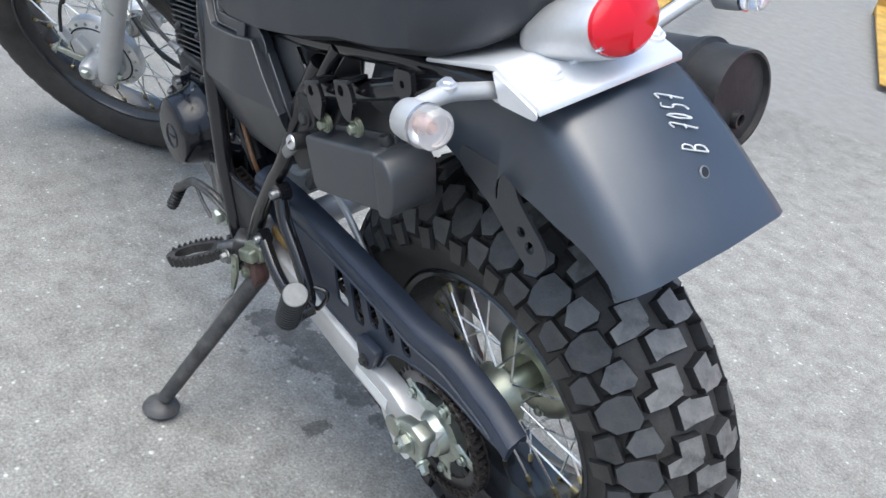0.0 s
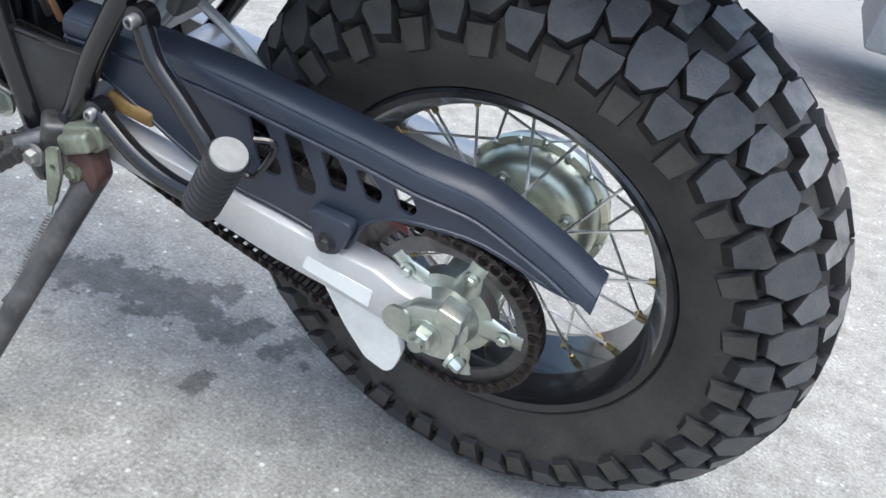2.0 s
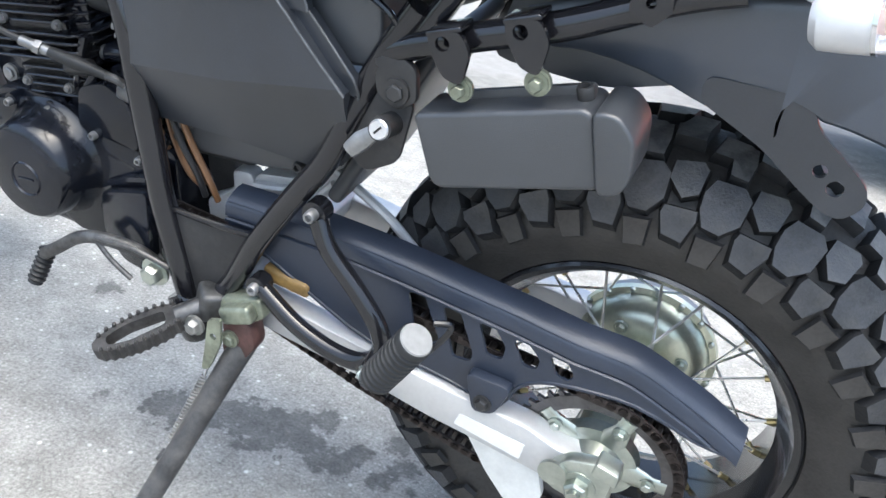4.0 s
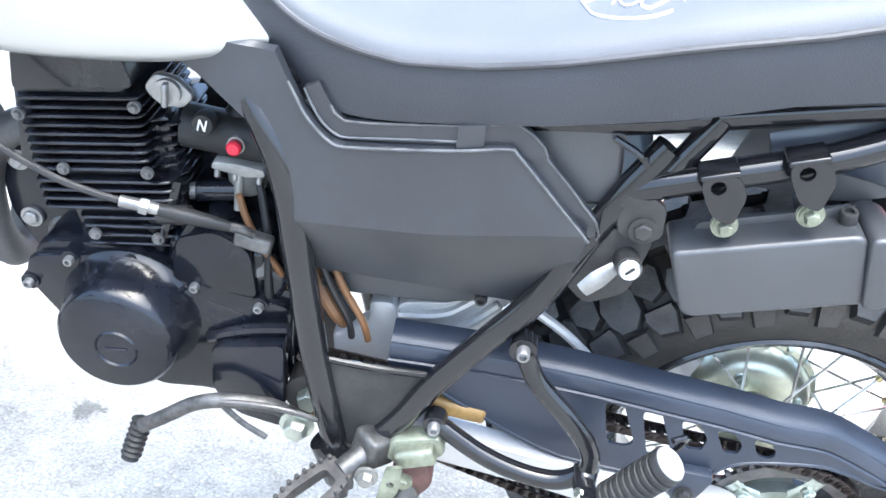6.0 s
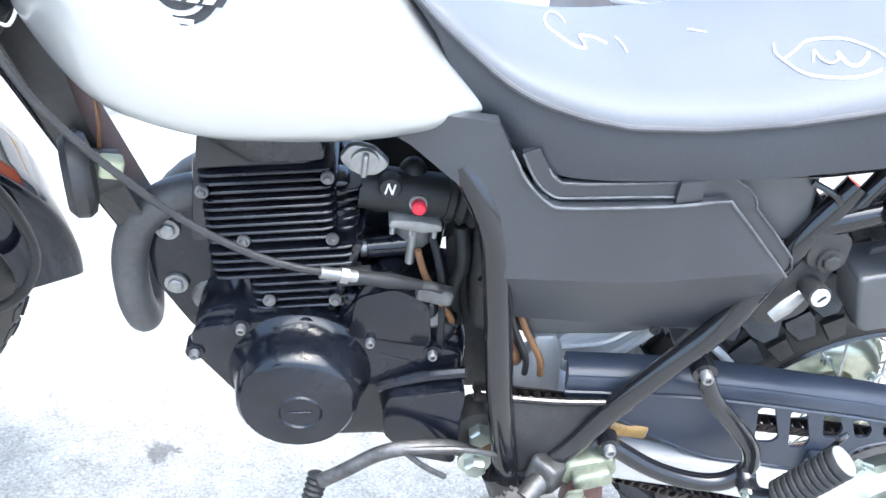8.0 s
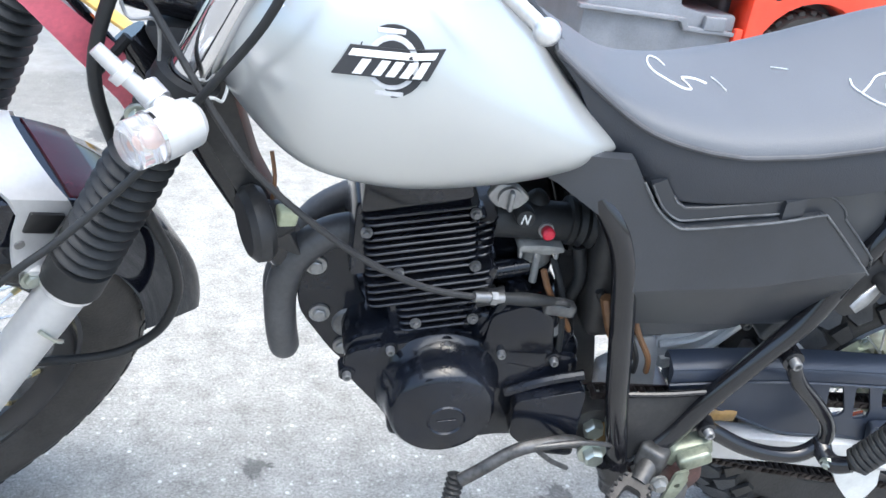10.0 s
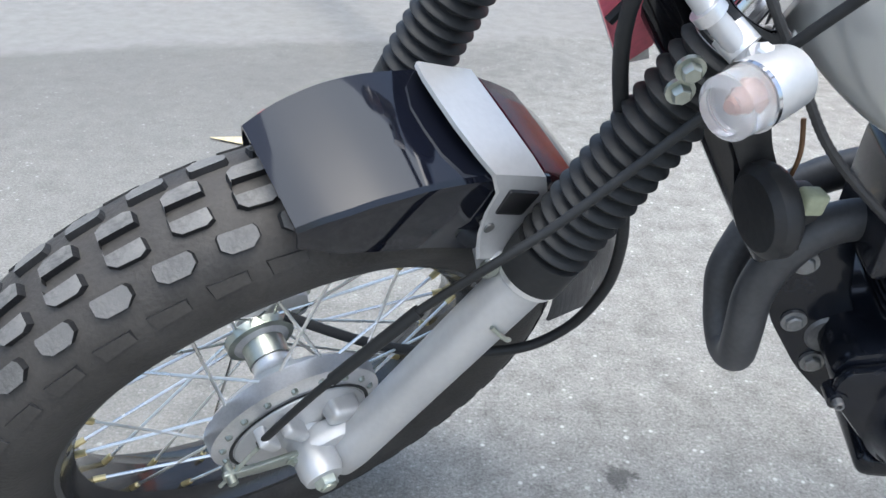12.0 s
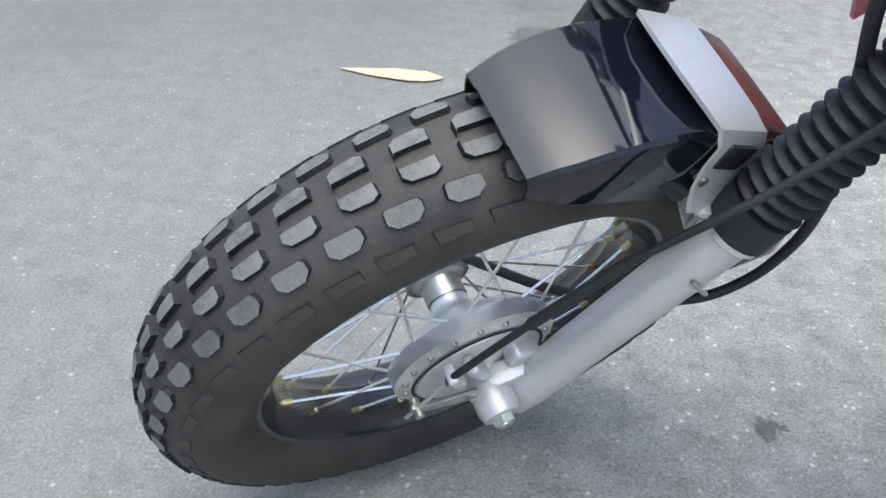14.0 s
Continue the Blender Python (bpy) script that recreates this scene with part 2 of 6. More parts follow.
    drips = ((-0.60, 0.0, 0.045), (-0.56, 0.02, 0.05), (-0.51, 0.035, 0.05), (-0.46, 0.04, 0.055), (-0.42, 0.05, 0.04), (-0.38, 0.035, 0.035), (-0.34, 0.03, 0.03), (-0.404, 0.10, 0.03), (-0.276, 0.027, 0.024),
             (-0.255, 0.07, 0.026), (-0.32, -0.078, 0.026), (-0.326, 0.06, 0.026), (-0.289, 0.111, 0.026), (-0.314, -0.282, 0.012), (-0.20, 0.12, 0.02), (-0.70, -0.04, 0.018),
             (-1.3, 1.75, 0.09), (-0.55, -0.09, 0.012), (-0.9, 0.2, 0.026), (-0.48, -0.02, 0.014), (-0.36, 0.0, 0.012), (-0.44, 0.09, 0.02), (-0.23, 0.03, 0.012))
    stain = None
    for x, y, r in drips:
        dx, dy = math_node("SUBTRACT", sep.outputs[0], x), math_node("SUBTRACT", sep.outputs[1], y)
        d = math_node("SQRT", math_node("ADD", math_node("MULTIPLY", dx, dx), math_node("MULTIPLY", dy, dy)))
        d = math_node("ADD", d, math_node("MULTIPLY", warp_v, min(1.0, r / 0.045)))
        k = math_node("MULTIPLY", math_node("SUBTRACT", r, d), 110.0, True)
        stain = k if stain is None else math_node("MAXIMUM", stain, k)
    base = mix(math_node("MULTIPLY", stain, ramp(warp.outputs[0], ((0.35, 0.78), (0.65, 0.50)))), base, (0.032, 0.029, 0.025))
    # a darker band along the seam and paler concrete beyond it
    wob = math_node("MULTIPLY", math_node("SUBTRACT", wide.outputs[0], 0.5), 0.5)
    edge = math_node("ADD", math_node("SUBTRACT", sep.outputs[1], math_node("MULTIPLY", sep.outputs[0], 0.30)), wob)
    far = math_node("MULTIPLY", math_node("SUBTRACT", edge, EDGE), 9.0, True)
    band = math_node("MULTIPLY", math_node("SUBTRACT", edge, EDGE - 1.3), 1.1, True)
    band = math_node("MULTIPLY", band, math_node("SUBTRACT", 0.0, math_node("ADD", sep.outputs[0], wob), True))
    base = mix(math_node("MULTIPLY", band, math_node("MULTIPLY", wide.outputs[0], 0.95)), base, (0.115, 0.113, 0.106))
    # asphalt colour dimmed around the front wheel, in place of a lower light level
    front_dim = math_node("MULTIPLY", math_node("SUBTRACT", -1.05, math_node("ADD", sep.outputs[0], wob)), 1.6, True)
    base = mix(math_node("MULTIPLY", front_dim, math_node("MULTIPLY", mid.outputs[0], 0.75)), base, (0.135, 0.131, 0.122))
    pale = mix(0.6, (0.235, 0.230, 0.217), ramp(mid.outputs[0], ((0.3, (0.18, 0.176, 0.166)), (0.7, (0.32, 0.313, 0.298)))))
    base = mix(far, base, pale)
    l.new(base, b.inputs["Base Color"])
    l.new(math_node("SUBTRACT", 0.85, math_node("MULTIPLY", stain, 0.25)), b.inputs["Roughness"])
    bump = n.new("ShaderNodeBump")
    bump.inputs["Strength"].default_value, bump.inputs["Distance"].default_value = 0.55, 0.004
    hgt = math_node("ADD", math_node("MULTIPLY", grit.outputs[0], 1.2), math_node("MULTIPLY", stone.outputs["Distance"], -0.25))
    l.new(hgt, bump.inputs["Height"])
    l.new(bump.outputs[0], b.inputs["Normal"])
    return m


EDGE = 2.80

# ---- mesh tools ----
SET_OVER = Matrix(((1.035, 0, 0, 0), (0, 1, 0.104, -0.0963), (0, 0, 1, 0), (0, 0, 0, 1)))  # chassis stretched to the wheelbase and set over to the left
FIT = []


def part(name, bm, material, parent=None, label="", m=None, sharp=38, move=None):
    """Links a bmesh as one mesh object under a thing or a part."""
    if move:
        bmesh.ops.translate(bm, vec=move, verts=bm.verts)
    if FIT and m is None:
        bmesh.ops.transform(bm, matrix=SET_OVER, verts=bm.verts)
    me = bpy.data.meshes.new(name)
    bm.normal_update()
    bm.to_mesh(me)
    bm.free()
    me.materials.append(material)
    me.polygons.foreach_set("use_smooth", [True] * len(me.polygons))
    me.set_sharp_from_angle(angle=radians(sharp))
    ob = new(name, me)
    ob.parent = parent
    if m is not None:
        ob.matrix_basis = m
    if label:
        ob["label"] = label
    return ob


def again(ob, name, m, parent=None):
    """Another object on the same mesh."""
    o = new(name, ob.data)
    o.parent = parent or ob.parent
    o.matrix_basis = m
    return o


def merge(*bms):
    out = bmesh.new()
    for b in bms:
        me = bpy.data.meshes.new("tmp")
        b.to_mesh(me)
        b.free()
        out.from_mesh(me)
        bpy.data.meshes.remove(me)
    return out


def curve_points(pts, per=6, closed=False):
    """Catmull-Rom through the points."""
    p = [Vector(q) for q in pts]
    if len(p) < 3:
        return p
    n, out = len(p), []
    for i in range(n if closed else n - 1):
        a, b, c, d = (p[(i + k) % n] if closed else p[min(max(i + k, 0), n - 1)] for k in (-1, 0, 1, 2))
        for j in range(per):
            t = j / per
            out.append(0.5 * ((2 * b) + (c - a) * t + (2 * a - 5 * b + 4 * c - d) * t * t + (3 * b - a - 3 * c + d) * t ** 3))
    if not closed:
        out.append(p[-1])
    return out


def tube(pts, r, n=10, per=6, closed=False, smooth=True, flat=1.0):
    """A swept round (or flattened) section; r may be a list along the path."""
    path = curve_points(pts, per, closed) if smooth else [Vector(q) for q in pts]
    bm, rings, k = bmesh.new(), [], len(path)
    up = Vector((0, 1, 0.01))
    for i, p in enumerate(path):
        a, b = (path[(i - 1) % k], path[(i + 1) % k]) if closed else (path[max(i - 1, 0)], path[min(i + 1, k - 1)])
        d = (b - a).normalized()
        side = d.cross(up)
        side = side.normalized() if side.length > 1e-4 else d.orthogonal().normalized()
        up = side.cross(d).normalized()
        rr = r if isinstance(r, (int, float)) else float(np.interp(i / (k - 1), np.linspace(0, 1, len(r)), r))
        rings.append([bm.verts.new(p + rr * (math.cos(2 * math.pi * j / n) * side + flat * math.sin(2 * math.pi * j / n) * up)) for j in range(n)])
    for i in range(k if closed else k - 1):
        u, v = rings[i], rings[(i + 1) % k]
        for j in range(n):
            bm.faces.new((u[j], u[(j + 1) % n], v[(j + 1) % n], v[j]))
    if not closed:
        bm.faces.new(rings[0][::-1])
        bm.faces.new(rings[-1])
    bmesh.ops.recalc_face_normals(bm, faces=bm.faces)
    return bm


def rod(a, b, r, n=12, r2=None):
    return tube([a, b], [r, r if r2 is None else r2], n, smooth=False)


def lathe(profile, n=48, centre=(0, 0, 0), axis=(0, 1, 0), closed=False):
    """Turns (radius, along the axis) about an axis."""
    bm = bmesh.new()
    w = Vector(axis).normalized()
    u = w.orthogonal().normalized()
    v = w.cross(u)
    c = Vector(centre)
    rings = []
    for r, h in profile:
        if r < 1e-6:
            rings.append([bm.verts.new(c + h * w)])
        else:
            rings.append([bm.verts.new(c + h * w + r * (math.cos(2 * math.pi * j / n) * u + math.sin(2 * math.pi * j / n) * v)) for j in range(n)])
    pairs = list(zip(rings, rings[1:])) + ([(rings[-1], rings[0])] if closed else [])
    for a, b in pairs:
        for j in range(n):
            q = [a[j % len(a)], a[(j + 1) % len(a)], b[(j + 1) % len(b)], b[j % len(b)]]
            q = list(dict.fromkeys(q))
            if len(q) > 2:
                bm.faces.new(q)
    bmesh.ops.recalc_face_normals(bm, faces=bm.faces)
    return bm


def slab(outer, y0, y1, holes=(), bevel=0.0025, segs=2):
    """A plate: an outline in x and z, with holes, between two y."""
    bm = bmesh.new()
    edges = []
    for loop in (outer, *holes):
        vs = [bm.verts.new((x, y0, z)) for x, z in loop]
        edges += [bm.edges.new((vs[i], vs[(i + 1) % len(vs)])) for i in range(len(vs))]
    if holes:
        bmesh.ops.triangle_fill(bm, use_beauty=True, edges=edges)
    else:
        bmesh.ops.contextual_create(bm, geom=edges)
    g = bmesh.ops.extrude_face_region(bm, geom=bm.faces[:])
    bmesh.ops.translate(bm, vec=(0, y1 - y0, 0), verts=[v for v in g["geom"] if isinstance(v, bmesh.types.BMVert)])
    bmesh.ops.recalc_face_normals(bm, faces=bm.faces)
    if bevel:
        rim = [e for e in bm.edges if len(e.link_faces) == 2 and e.calc_face_angle(0) > 0.7]
        bmesh.ops.bevel(bm, geom=rim, offset=bevel, segments=segs, affect="EDGES", profile=0.5, clamp_overlap=True)
    return bm


def shift_y(bm, f):
    """Bends a plate: y grows by f(x, z)."""
    for v in bm.verts:
        v.co.y += f(v.co.x, v.co.z)
    return bm


def rbox(c, size, bevel=0.004, turn=(0, 0, 0), segs=3):
    bm = bmesh.new()
    bmesh.ops.create_cube(bm, size=1.0)
    bmesh.ops.scale(bm, vec=size, verts=bm.verts)
    if bevel:
        bmesh.ops.bevel(bm, geom=bm.edges[:], offset=bevel, segments=segs, affect="EDGES", profile=0.5)
    bmesh.ops.transform(bm, matrix=pose(*c, *turn), verts=bm.verts)
    return bm


def loft(rings, cap=True):
    bm = bmesh.new()
    vs = [[bm.verts.new(p) for p in r] for r in rings]
    n = len(vs[0])
    for a, b in zip(vs, vs[1:]):
        for j in range(n):
            bm.faces.new((a[j], a[(j + 1) % n], b[(j + 1) % n], b[j]))
    if cap:
        bm.faces.new(vs[0][::-1])
        bm.faces.new(vs[-1])
    bmesh.ops.recalc_face_normals(bm, faces=bm.faces)
    return bm


def bolt(p, r=0.007, out=(0, -1, 0), h=0.006):
    """A hex head on a washer."""
    w, p = Vector(out).normalized(), Vector(p)
    return merge(lathe([(0, -0.002), (r * 1.45, -0.002), (r * 1.45, 0.0015), (0, 0.0015)], 16, p, w), lathe([(0, 0.0), (r, 0.0), (r, h * 0.8), (r * 0.8, h), (0, h)], 6, p, w))


def screw(p, r=0.006, out=(0, -1, 0)):
    """A socket screw with a rounded rim and a hollow."""
    return lathe([(0, -0.004), (r, -0.004), (r, 0.004), (r * 0.85, 0.006), (r * 0.55, 0.006), (r * 0.5, 0.002), (0, 0.002)], 14, p, out)


def rounded(pts, r=0.008, k=3):
    """An outline with its corners rounded."""
    out, n = [], len(pts)
    for i in range(n):
        p, a, b = Vector(pts[i]), Vector(pts[i - 1]), Vector(pts[(i + 1) % n])
        d1, d2 = min(r, (a - p).length * 0.45), min(r, (b - p).length * 0.45)
        s, e = p + (a - p).normalized() * d1, p + (b - p).normalized() * d2
        for j in range(k + 1):
            t = j / k
            q = (1 - t) ** 2 * s + 2 * t * (1 - t) * p + t * t * e
            out.append((q.x, q.y))
    return out


# ---- ground ----
gm = bmesh.new()
bmesh.ops.create_grid(gm, x_segments=8, y_segments=8, size=600)
ground = part("ground", gm, ground_material())
tagged(ground, "pale worn asphalt with white stone chips and oil drips", "ground", kind="structure")

# ---- motorcycle ----
bike = new("motorcycle")
bike.empty_display_size = 0.2
bike.matrix_basis = Matrix.Translation((0, BIKE_Y, 0)) @ pose(0, 0, 0, LEAN, 0, -2)
tagged(bike, "silver and black trail motorcycle leaning on its side stand", "motorcycle")
AXLE = Vector((0, 0, 0.325))
CHAINSIDE = AXLE + Vector((0, -0.062, 0))
SPIN = math.tau


def about(c, a):
    """A turn about the wheel's axle."""
    return Matrix.Translation(c) @ Matrix.Rotation(a, 4, "Y") @ Matrix.Translation(-Vector(c))


def tread_block(c, outline, crown, depth, mirror=1):
    """One tread block: an outline in degrees round the wheel and millimetres across, laid on the tyre's crown line (y, radius), with sides that flare down to the carcass."""
    ys, rs = [q[0] for q in crown], [q[1] for q in crown]
    ma, my = sum(a for a, _ in outline) / len(outline), sum(y for _, y in outline) / len(outline)
    bm, rings = bmesh.new(), []
    for grow, sink in ((1.12, depth), (1.02, 0.0022), (0.96, 0.0)):
        ring = []
        for a, y in outline:
            a, y = radians(ma + (a - ma) * grow), (my + (y - my) * grow) * 0.001
            r, slope = float(np.interp(abs(y), ys, rs)), float(np.interp(abs(y) + 0.004, ys, rs) - np.interp(abs(y) - 0.004, ys, rs)) / 0.008
            k = 1 / math.hypot(1, slope)
            y, r = y - math.copysign(abs(slope) * k * sink, y), r - k * sink
            ring.append(bm.verts.new((c[0] + r * math.sin(a), mirror * y + c[1], c[2] + r * math.cos(a))))
        rings.append(ring)
    n = len(outline)
    for a, b in zip(rings, rings[1:]):
        for j in range(n):
            bm.faces.new((a[j], a[(j + 1) % n], b[(j + 1) % n], b[j]))
    top = bm.faces.new(rings[-1])
    top.material_index = 1
    bm.normal_update()
    if top.normal.dot(rings[-1][0].co - rings[0][0].co) < 0:
        bmesh.ops.reverse_faces(bm, faces=bm.faces[:])
    return bm


def wheel(c, tyre_profile, rim_profile, rows, m, side, n_spokes, hubs, rim_r, rng):
    """Tyre with tread blocks, rim and laced spokes; hubs: (y, radius) of the two flanges."""
    tyre = part(side + "_tyre", lathe(tyre_profile, 96, c, closed=True), RUBBER, bike, "worn fat knobbly tyre", m)
    for count, phase, spec, worn in rows:
        first = None
        for i in range(count):
            turn = about(c, radians(phase) + i / count * SPIN + rng.uniform(-0.003, 0.003))
            if first is None:
                # flanks get the painted shade, tops the paler rubber of their row
                first = part("tread_block", tread_block(c, **spec), SHADEDFLANK, tyre, m=turn, sharp=30)
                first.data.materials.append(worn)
            else:
                again(first, "tread_block", turn)
    rim = part(side + "_rim", lathe(rim_profile, 96, c, closed=True), RIM, bike, "black wheel rim", m)
    spoke = nip = None
    for i in range(n_spokes):
        k = i % 4
        left = k % 2 == 0
        y, r = hubs[0] if left else hubs[1]
        lean = (1 if k < 2 else -1) * 0.55
        a = i / n_spokes * SPIN
        p = Vector((math.sin(a + lean) * r, y, math.cos(a + lean) * r)) + Vector(c)
        q = Vector((math.sin(a) * rim_r, (-0.012 if left else 0.012), math.cos(a) * rim_r)) + Vector(c)
        part("spoke", rod(p, q, 0.0017, 6), SPOKE, rim)
        d = (p - q).normalized()
        part("nipple", rod(q, q + d * 0.017, 0.0036, 8), BRASS, rim)
    return tyre, rim


BRASS = mat("brassy nipple", (0.50, 0.42, 0.22), 0.3, metal=0.9)

# rear wheel
rng = random.Random(4)
rear_tyre = [(0.183, -0.050), (0.189, -0.058), (0.192, -0.064), (0.206, -0.069), (0.226, -0.080), (0.244, -0.085), (0.262, -0.080), (0.279, -0.068), (0.292, -0.054), (0.304, -0.036), (0.310, -0.018), (0.311, 0.0),
             (0.310, 0.018), (0.304, 0.036), (0.292, 0.054), (0.279, 0.068), (0.262, 0.080), (0.244, 0.085), (0.226, 0.080), (0.206, 0.069), (0.192, 0.064), (0.189, 0.058), (0.183, 0.050), (0.172, 0.0)]
rear_rim = [(0.187, -0.066), (0.190, -0.063), (0.185, -0.056), (0.181, -0.046), (0.168, -0.032), (0.166, 0.0), (0.168, 0.032), (0.181, 0.046), (0.185, 0.056), (0.190, 0.063),
            (0.187, 0.066), (0.180, 0.062), (0.174, 0.047), (0.161, 0.033), (0.159, 0.0), (0.161, -0.033), (0.174, -0.047), (0.180, -0.062)]
crown = [(0, 0.3215), (0.02, 0.3205), (0.04, 0.316), (0.06, 0.306), (0.075, 0.294), (0.090, 0.270), (0.0915, 0.262), (0.0930, 0.240), (0.0950, 0.205)]
# stepped centre blocks, stepped side blocks, shoulder blocks and long side lugs, repeated 26 times round the tyre
side_block = [(-3.5, -38), (-2.6, -9), (1.6, -10), (2.2, -14), (3.0, -14), (3.5, -36), (3.2, -54), (0.2, -54), (-0.4, -38)]
centre_block = [(-2.6, -27), (-2.8, -9), (-2.2, -7), (-0.8, 17), (3.2, 16), (2.4, -10), (2.4, -28)]
shoulder_block = [(-2.8, -70), (-2.7, -55), (1.8, -50), (3.0, -56), (2.8, -76), (0.2, -80)]
side_lug = [(-3.6, -82), (-3.9, -72), (-2.8, -61), (2.1, -59), (3.9, -66), (4.0, -82), (1.4, -90.0), (-2.1, -89.6)]
low_lug = [(-3.0, -84), (3.0, -83), (3.4, -88), (2.2, -92.4), (-2.2, -92.2), (-3.4, -88)]
foot_lug = [(-2.6, -91.4), (2.6, -91.2), (2.2, -93.2), (-2.2, -93.3)]
rows = []
for s, half in ((1, 0.0), (-1, 2.2)):
    rows.append((26, 33.0 + half, dict(outline=side_block, crown=crown, depth=0.015, mirror=s), DUSTYSKYLIT))
    rows.append((26, 27.3 + half, dict(outline=shoulder_block, crown=crown, depth=0.017, mirror=s), LUG))
    rows.append((26, 27.8 + half, dict(outline=low_lug, crown=crown, depth=0.008, mirror=s), SHADEDLUG))
    rows.append((26, 34.6 + half, dict(outline=foot_lug, crown=crown, depth=0.005, mirror=s), RUBBER))
    rows.append((26, 34.6 + half, dict(outline=side_lug, crown=crown, depth=0.015, mirror=s), SHADEDLUG))
rows.append((26, 39.5, dict(outline=centre_block, crown=crown, depth=0.015), DUSTYSKYLIT))
rear, rrim = wheel(AXLE, rear_tyre, rear_rim, rows, None, "rear", 36, ((-0.036, 0.040), (0.056, 0.083)), 0.167, rng)
hub = part("rear_hub", lathe([(0, -0.120), (0.030, -0.120), (0.030, -0.066), (0.044, -0.040), (0.046, -0.032), (0.030, -0.026), (0.018, -0.020), (0.016, 0.044), (0.027, 0.046), (0.029, 0.022), (0.033, 0.017), (0.046, 0.016), (0.060, 0.020), (0.071, 0.028), (0.077, 0.040), (0.079, 0.050), (0.086, 0.052), (0.087, 0.059), (0.080, 0.064), (0, 0.064)], 64, AXLE), GOLD, bike, "greenish zinc brake drum hub")
part("brake_plate", lathe([(0, 0.062), (0.080, 0.062), (0.081, 0.076), (0.070, 0.090), (0, 0.094)], 40, AXLE), CAST, hub)
for a in (-0.50, 1.07, 2.64, 4.21):
    part("hub_bolt", bolt(AXLE + Vector((0.055 * math.sin(a), 0.017, 0.055 * math.cos(a))), 0.0055), ZINC, hub)
for i in range(18):
    a = i / 18 * SPIN
    part("spoke_head", lathe([(0, 0), (0.004, 0), (0.003, 0.004), (0, 0.005)], 8, AXLE + Vector((0.083 * math.sin(a), 0.052, 0.083 * math.cos(a))), (0, -1, 0)), ZINC, hub)
part("rear_axle", rod(AXLE + Vector((0, -0.185, 0)), AXLE + Vector((0, 0.15, 0)), 0.008, 12), ZINC, bike)
# sprocket with cut-outs, its carrier, and the chain round it
ring = lathe([(0.068, -0.077), (0.084, -0.077), (0.084, -0.072), (0.068, -0.072)], 60, CHAINSIDE, closed=True)
sprocket = part("rear_sprocket", ring, SPROCKET, bike, "oily steel sprocket")
for i in range(5):
    a = i / 5 * SPIN + 0.3
    d = Vector((math.sin(a), 0, math.cos(a)))
    part("sprocket_arm", tube([CHAINSIDE + d * 0.030 + Vector((0, -0.074, 0)), CHAINSIDE + d * 0.060 + Vector((0, -0.076, 0)), CHAINSIDE + d * 0.074 + Vector((0, -0.075, 0))], [0.018, 0.0085, 0.010], 12, flat=0.4), ZINC, sprocket)
    part("sprocket_bolt", bolt(CHAINSIDE + d * 0.056 + Vector((0, -0.080, 0)), 0.0055), ZINC, sprocket)
part("sprocket_carrier", lathe([(0, -0.098), (0.020, -0.098), (0.028, -0.094), (0.032, -0.080), (0.044, -0.077), (0.044, -0.062), (0, -0.060)], 36, CHAINSIDE), ZINC, sprocket)
tooth = None
for i in range(42):
    t = about(CHAINSIDE, i / 42 * SPIN)
    if tooth is None:
        tooth = part("tooth", slab([(-0.0035, 0.408), (0.0035, 0.408), (0.0013, 0.4155), (-0.0013, 0.4155)], -0.1385, -0.1345, bevel=0), SPROCKET, sprocket, m=t)
    else:
        again(tooth, "tooth", t)

# chain: two runs and the wrap on the rear sprocket
R1, R2, FRONT = 0.0865, 0.032, Vector((-0.515, 0, 0.405))
link_in = merge(rod((-0.0064, -0.010, 0), (-0.0064, 0.010, 0), 0.0042, 8), rod((0.0064, -0.010, 0), (0.0064, 0.010, 0), 0.0042, 8),
                slab(rounded([(-0.0115, -0.0052), (0.0115, -0.0052), (0.0115, 0.0052), (-0.0115, 0.0052)], 0.005), -0.0085, -0.006, bevel=0),
                slab(rounded([(-0.0115, -0.0052), (0.0115, -0.0052), (0.0115, 0.0052), (-0.0115, 0.0052)], 0.005), 0.006, 0.0085, bevel=0))
chain = part("drive_chain", link_in, CHAIN, bike, "oily drive chain with reddish grime", Matrix.Translation(FRONT + Vector((0, -0.1365, R2))))
d = Vector(CHAINSIDE) - FRONT
base_angle = math.atan2(d.z, d.x)
spread = math.asin((R1 - R2) / d.length)
# along the top run, round the sprocket, back along the bottom run
top_a, bot_a = base_angle + math.pi / 2 + spread, base_angle - math.pi / 2 - spread
pt = lambda c, r, a: Vector((c.x + r * math.cos(a), -0.1365, c.z + r * math.sin(a)))
track = [pt(FRONT, R2, top_a), pt(CHAINSIDE, R1, top_a)]
steps = 24
track += [pt(CHAINSIDE, R1, top_a + (bot_a - top_a) * i / steps) for i in range(1, steps + 1)]
track += [(pt(CHAINSIDE, R1, bot_a) * (1 - f) + pt(FRONT, R2, bot_a) * f) + Vector((0, 0, -0.012 * math.sin(math.pi * f))) for f in (0.25, 0.5, 0.75, 1.0)]
lengths = [0.0]
for a, b in zip(track, track[1:]):
    lengths.append(lengths[-1] + (b - a).length)
s, inv = 0.0127, chain.matrix_basis.inverted()
